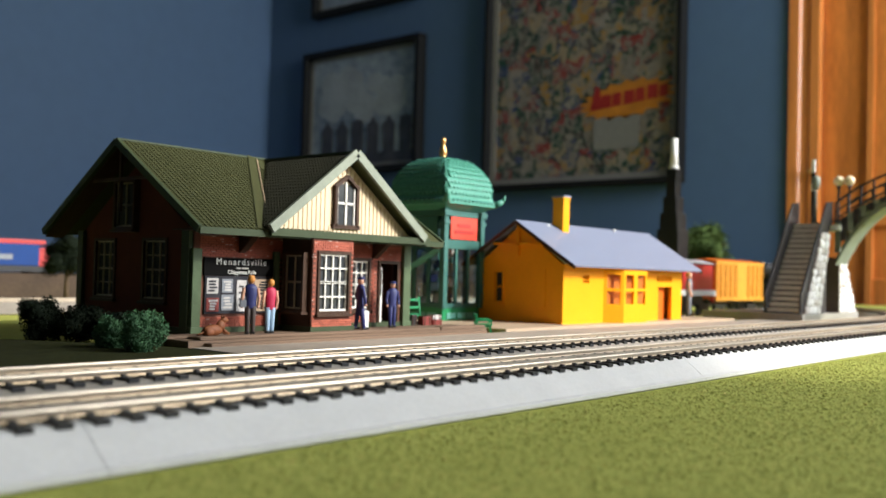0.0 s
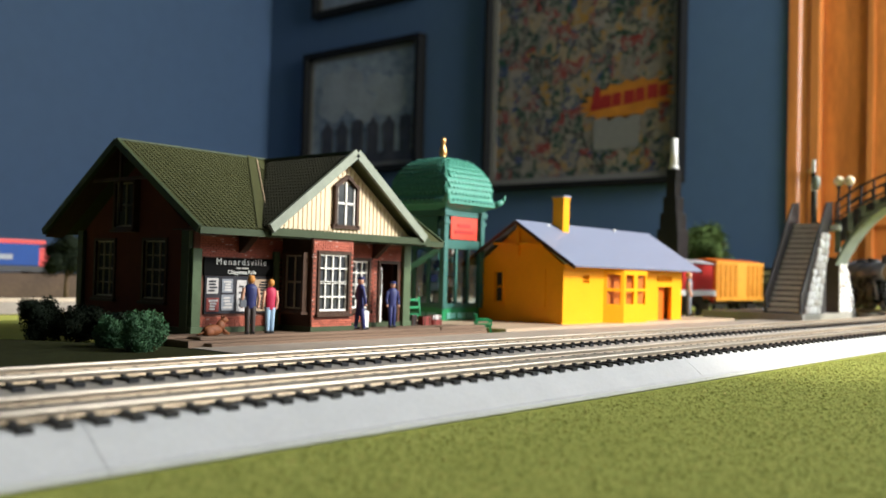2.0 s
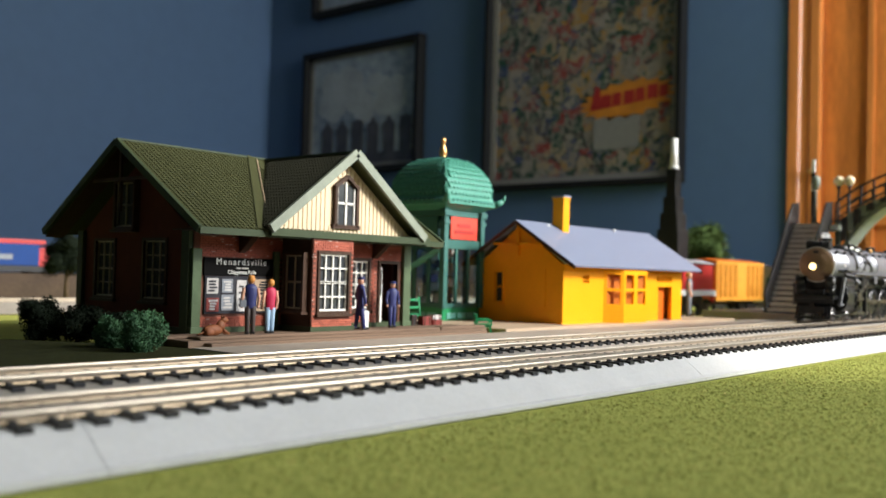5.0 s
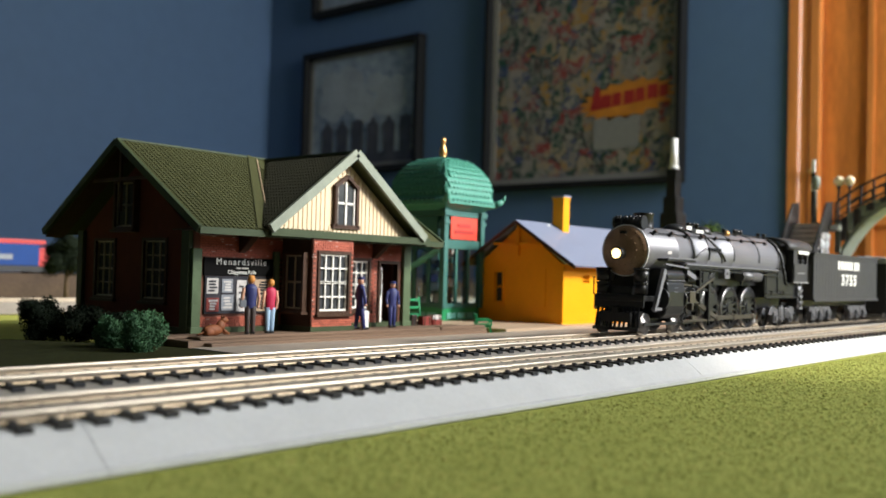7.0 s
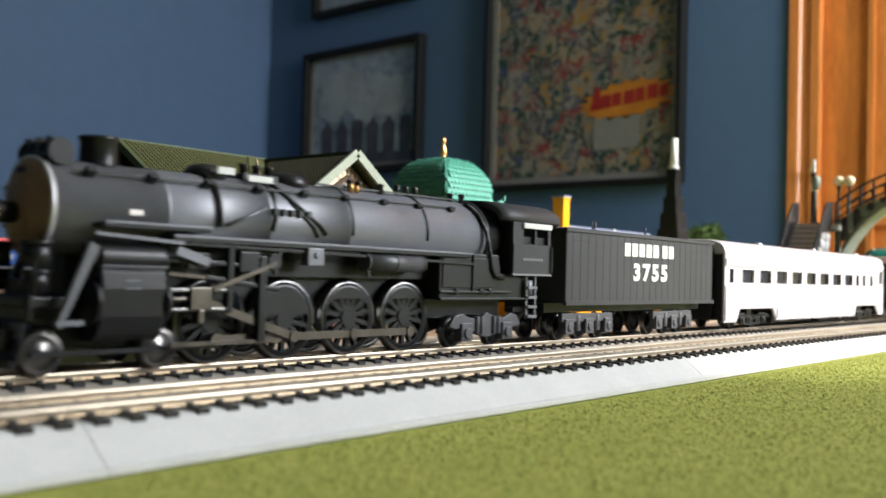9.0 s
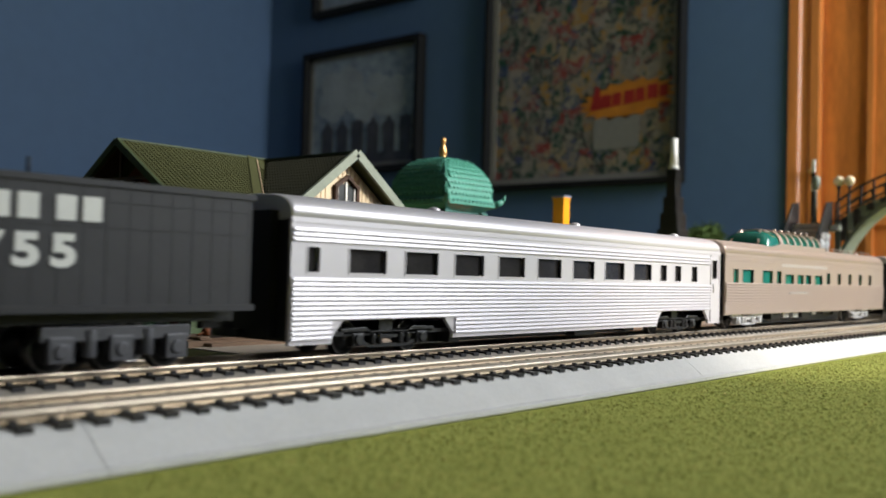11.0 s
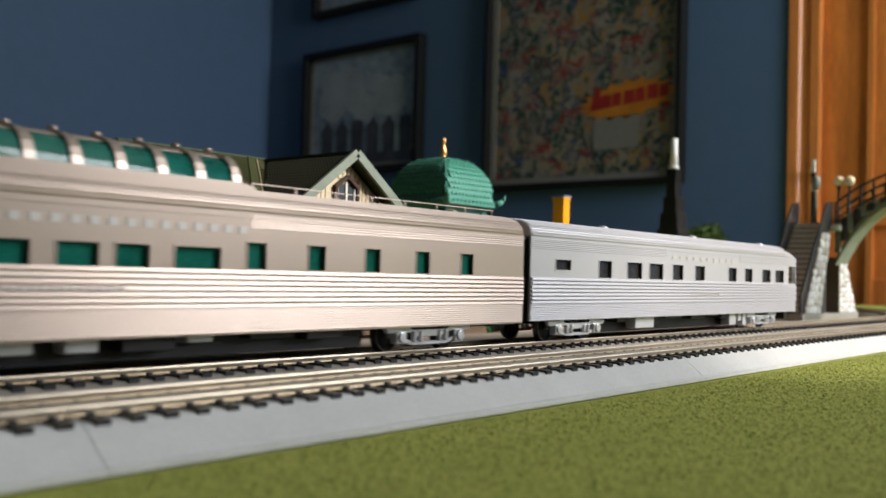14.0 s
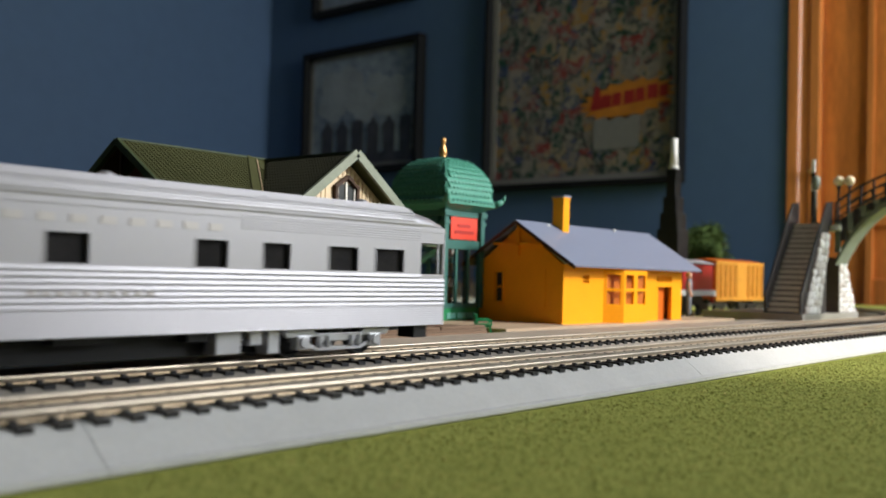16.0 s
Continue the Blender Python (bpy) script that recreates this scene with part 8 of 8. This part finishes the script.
def skyscraper():
    t = thing("model_tower", "black stepped model skyscraper with a white mast", "model building", at=(0.9650, 0.4800, 0.0))
    for a, z0, z1 in ((0.0128, 0.0, 0.092), (0.0108, 0.092, 0.110), (0.0084, 0.110, 0.128), (0.0060, 0.128, 0.1600)):
        bm = B()
        box(bm, -a, a, -a, a, z0, z1)
        for i in range(5):
            u = -a * 0.8 + a * 0.4 * i
            for s in (-1, 1):
                boxpart("rib", (u - a * 0.05, u + a * 0.05, s * a - 0.0005, s * a + 0.0005, z0, z1 - 0.001), M["black"], t)
                boxpart("rib", (s * a - 0.0005, s * a + 0.0005, u - a * 0.05, u + a * 0.05, z0, z1 - 0.001), M["black"], t)
        part("setback", bm, M["black"], t, bevel=0.0004)
    bm = B()
    cyl(bm, (0, 0, 0.1600), (0, 0, 0.1945), 0.0042, 0.0036, n=14)
    cyl(bm, (0, 0, 0.1600), (0, 0, 0.1625), 0.0056, n=14)
    part("mast", bm, M["white"], t, "white mast")


skyscraper()


def far_corner():
    # the return side of the loop
    t = thing("return_track", "straight grey roadbed track on the far side of the layout", "model track")
    yc = 0.660
    bm = B()
    prism(bm, section_profile(yc, 0.026, 0.026), "x", -0.70, 0.95)
    # darker roadbed colour here puts in the far corner's shade
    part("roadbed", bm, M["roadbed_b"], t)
    for s in (-1, 1):
        bm = B()
        box(bm, -0.70, 0.95, yc + s * 0.0088 - 0.0006, yc + s * 0.0088 + 0.0006, ZB, ZR)
        part("rail", bm, M["rail"], t)
    boxpart("ballast_top", (-0.70, 0.95, yc - 0.0138, yc + 0.0138, ZB - 0.001, ZB + 0.0004), M["ballast"], t)
    bm = B()
    box(bm, -0.74, 1.20, 0.930, 1.30, -0.0014, 0.0230)
    tagged(part("riser", bm, M["trunkb"]), "brown wooden riser carrying the back siding", "riser", kind="structure")
    bm = B()
    box(bm, -0.74, 1.20, 0.926, 0.930, 0.0, 0.0165)
    box(bm, -0.74, 1.20, 0.93, 0.95, 0.0230, 0.0250)
    tagged(part("riser_front", bm, M["trunkb"]), "dark brown front board of the riser", "riser", kind="structure")
    c = thing("freight_car", "blue and red container car on the back siding", "freight car", at=(0.300, 0.975, 0.0230))
    boxpart("flat", (0.0, 0.215, -0.0150, 0.0150, 0.0040, 0.0100), M["black"], c)
    boxpart("container", (0.0, 0.178, -0.0160, 0.0160, 0.0100, 0.0325), M["blue"], c, "blue container", bevel=0.0005)
    boxpart("top_container", (0.0, 0.185, -0.0158, 0.0158, 0.0325, 0.0372), M["redp"], c, "low red top container", bevel=0.0005)
    boxpart("red_end", (0.178, 0.205, -0.0160, 0.0160, 0.0100, 0.0290), M["redp"], c)
    boxpart("panel", (0.115, 0.150, -0.0164, -0.0159, 0.0160, 0.0215), M["greyp"], c)
    for x in (0.03, 0.185):
        bm = B()
        for s in (-1, 1):
            for dx in (-0.009, 0.009):
                cyl(bm, (x + dx, s * 0.0085, 0.0048), (x + dx, s * 0.0105, 0.0048), 0.0048, n=12)
        part("truck", bm, M["black"], c)


far_corner()


# ================= what moves =================
def seat(s):
    x, y, a = path(s)
    return Vector((x, y, 0.0)), a


def ride_pose(t, u0, pivots):
    """Pose of a vehicle whose two pivots sit on the track's centre line."""
    s = front_at(t) + u0
    p, _ = seat(s + pivots[0])
    q, _ = seat(s + pivots[1])
    d = q - p
    a = math.atan2(d.y, d.x)
    o = p - Vector((math.cos(a), math.sin(a), 0)) * pivots[0]
    return Matrix.Translation(o) @ Matrix.Rotation(a, 4, "Z")


def motions():
    turn0 = math.pi / 2 + (front_at(0) - front_at(9.0)) / 0.0112    # crank pins hang low as the engine passes
    for v, u0, pivots in RIDES:
        walk(v, [(t, ride_pose(t, u0, pivots)) for t in [0.25 * i for i in range(65)]])
    # wheels roll with the train: rows close enough for less than a quarter turn each
    for ob, r, (x, y, z), side, phase in ROLLERS:
        step = 1 / 30 if r < 0.008 else 1 / 15
        rows = []
        for i in range(int(16 / step) + 1):
            t = i * step
            roll = -(front_at(0) - front_at(t)) / r + (turn0 if r > 0.008 else 0.0)
            rows.append((t, pose(x, y, z) @ Matrix.Rotation(roll, 4, "Y") @ (Matrix.Rotation(math.pi, 4, "Z") if side > 0 else Matrix.Identity(4))))
        walk(ob, rows)
    R, c = 0.0112, 0.0112 * 0.42
    for group, reach in ((RODS, 0.0), (MAINS, 0.0355)):
        for ob, s in group:
            rows = []
            for i in range(241):
                t = i / 15
                a = -(front_at(0) - front_at(t)) / R + turn0
                # crank pin of a turned wheel
                px, pz = s * -c * math.cos(a), s * c * math.sin(a)
                if group is RODS:
                    m = pose(px, 0, ZR + R + pz)
                else:
                    hx, hz = 0.0700 + px, ZR + R + pz
                    fx = 0.0382 + px
                    ang = math.atan2(hz - 0.0275, hx - fx)
                    m = pose(hx - 0.0320 * math.cos(ang), 0, hz - 0.0320 * math.sin(ang)) @ Matrix.Rotation(-ang, 4, "Y")
                rows.append((t, m))
            walk(ob, rows)
    for ob, s in CROSS:
        rows = []
        for i in range(241):
            t = i / 15
            a = -(front_at(0) - front_at(t)) / R + turn0
            rows.append((t, pose(0.0382 + s * -c * math.cos(a), 0, 0.0275)))
        walk(ob, rows)


motions()
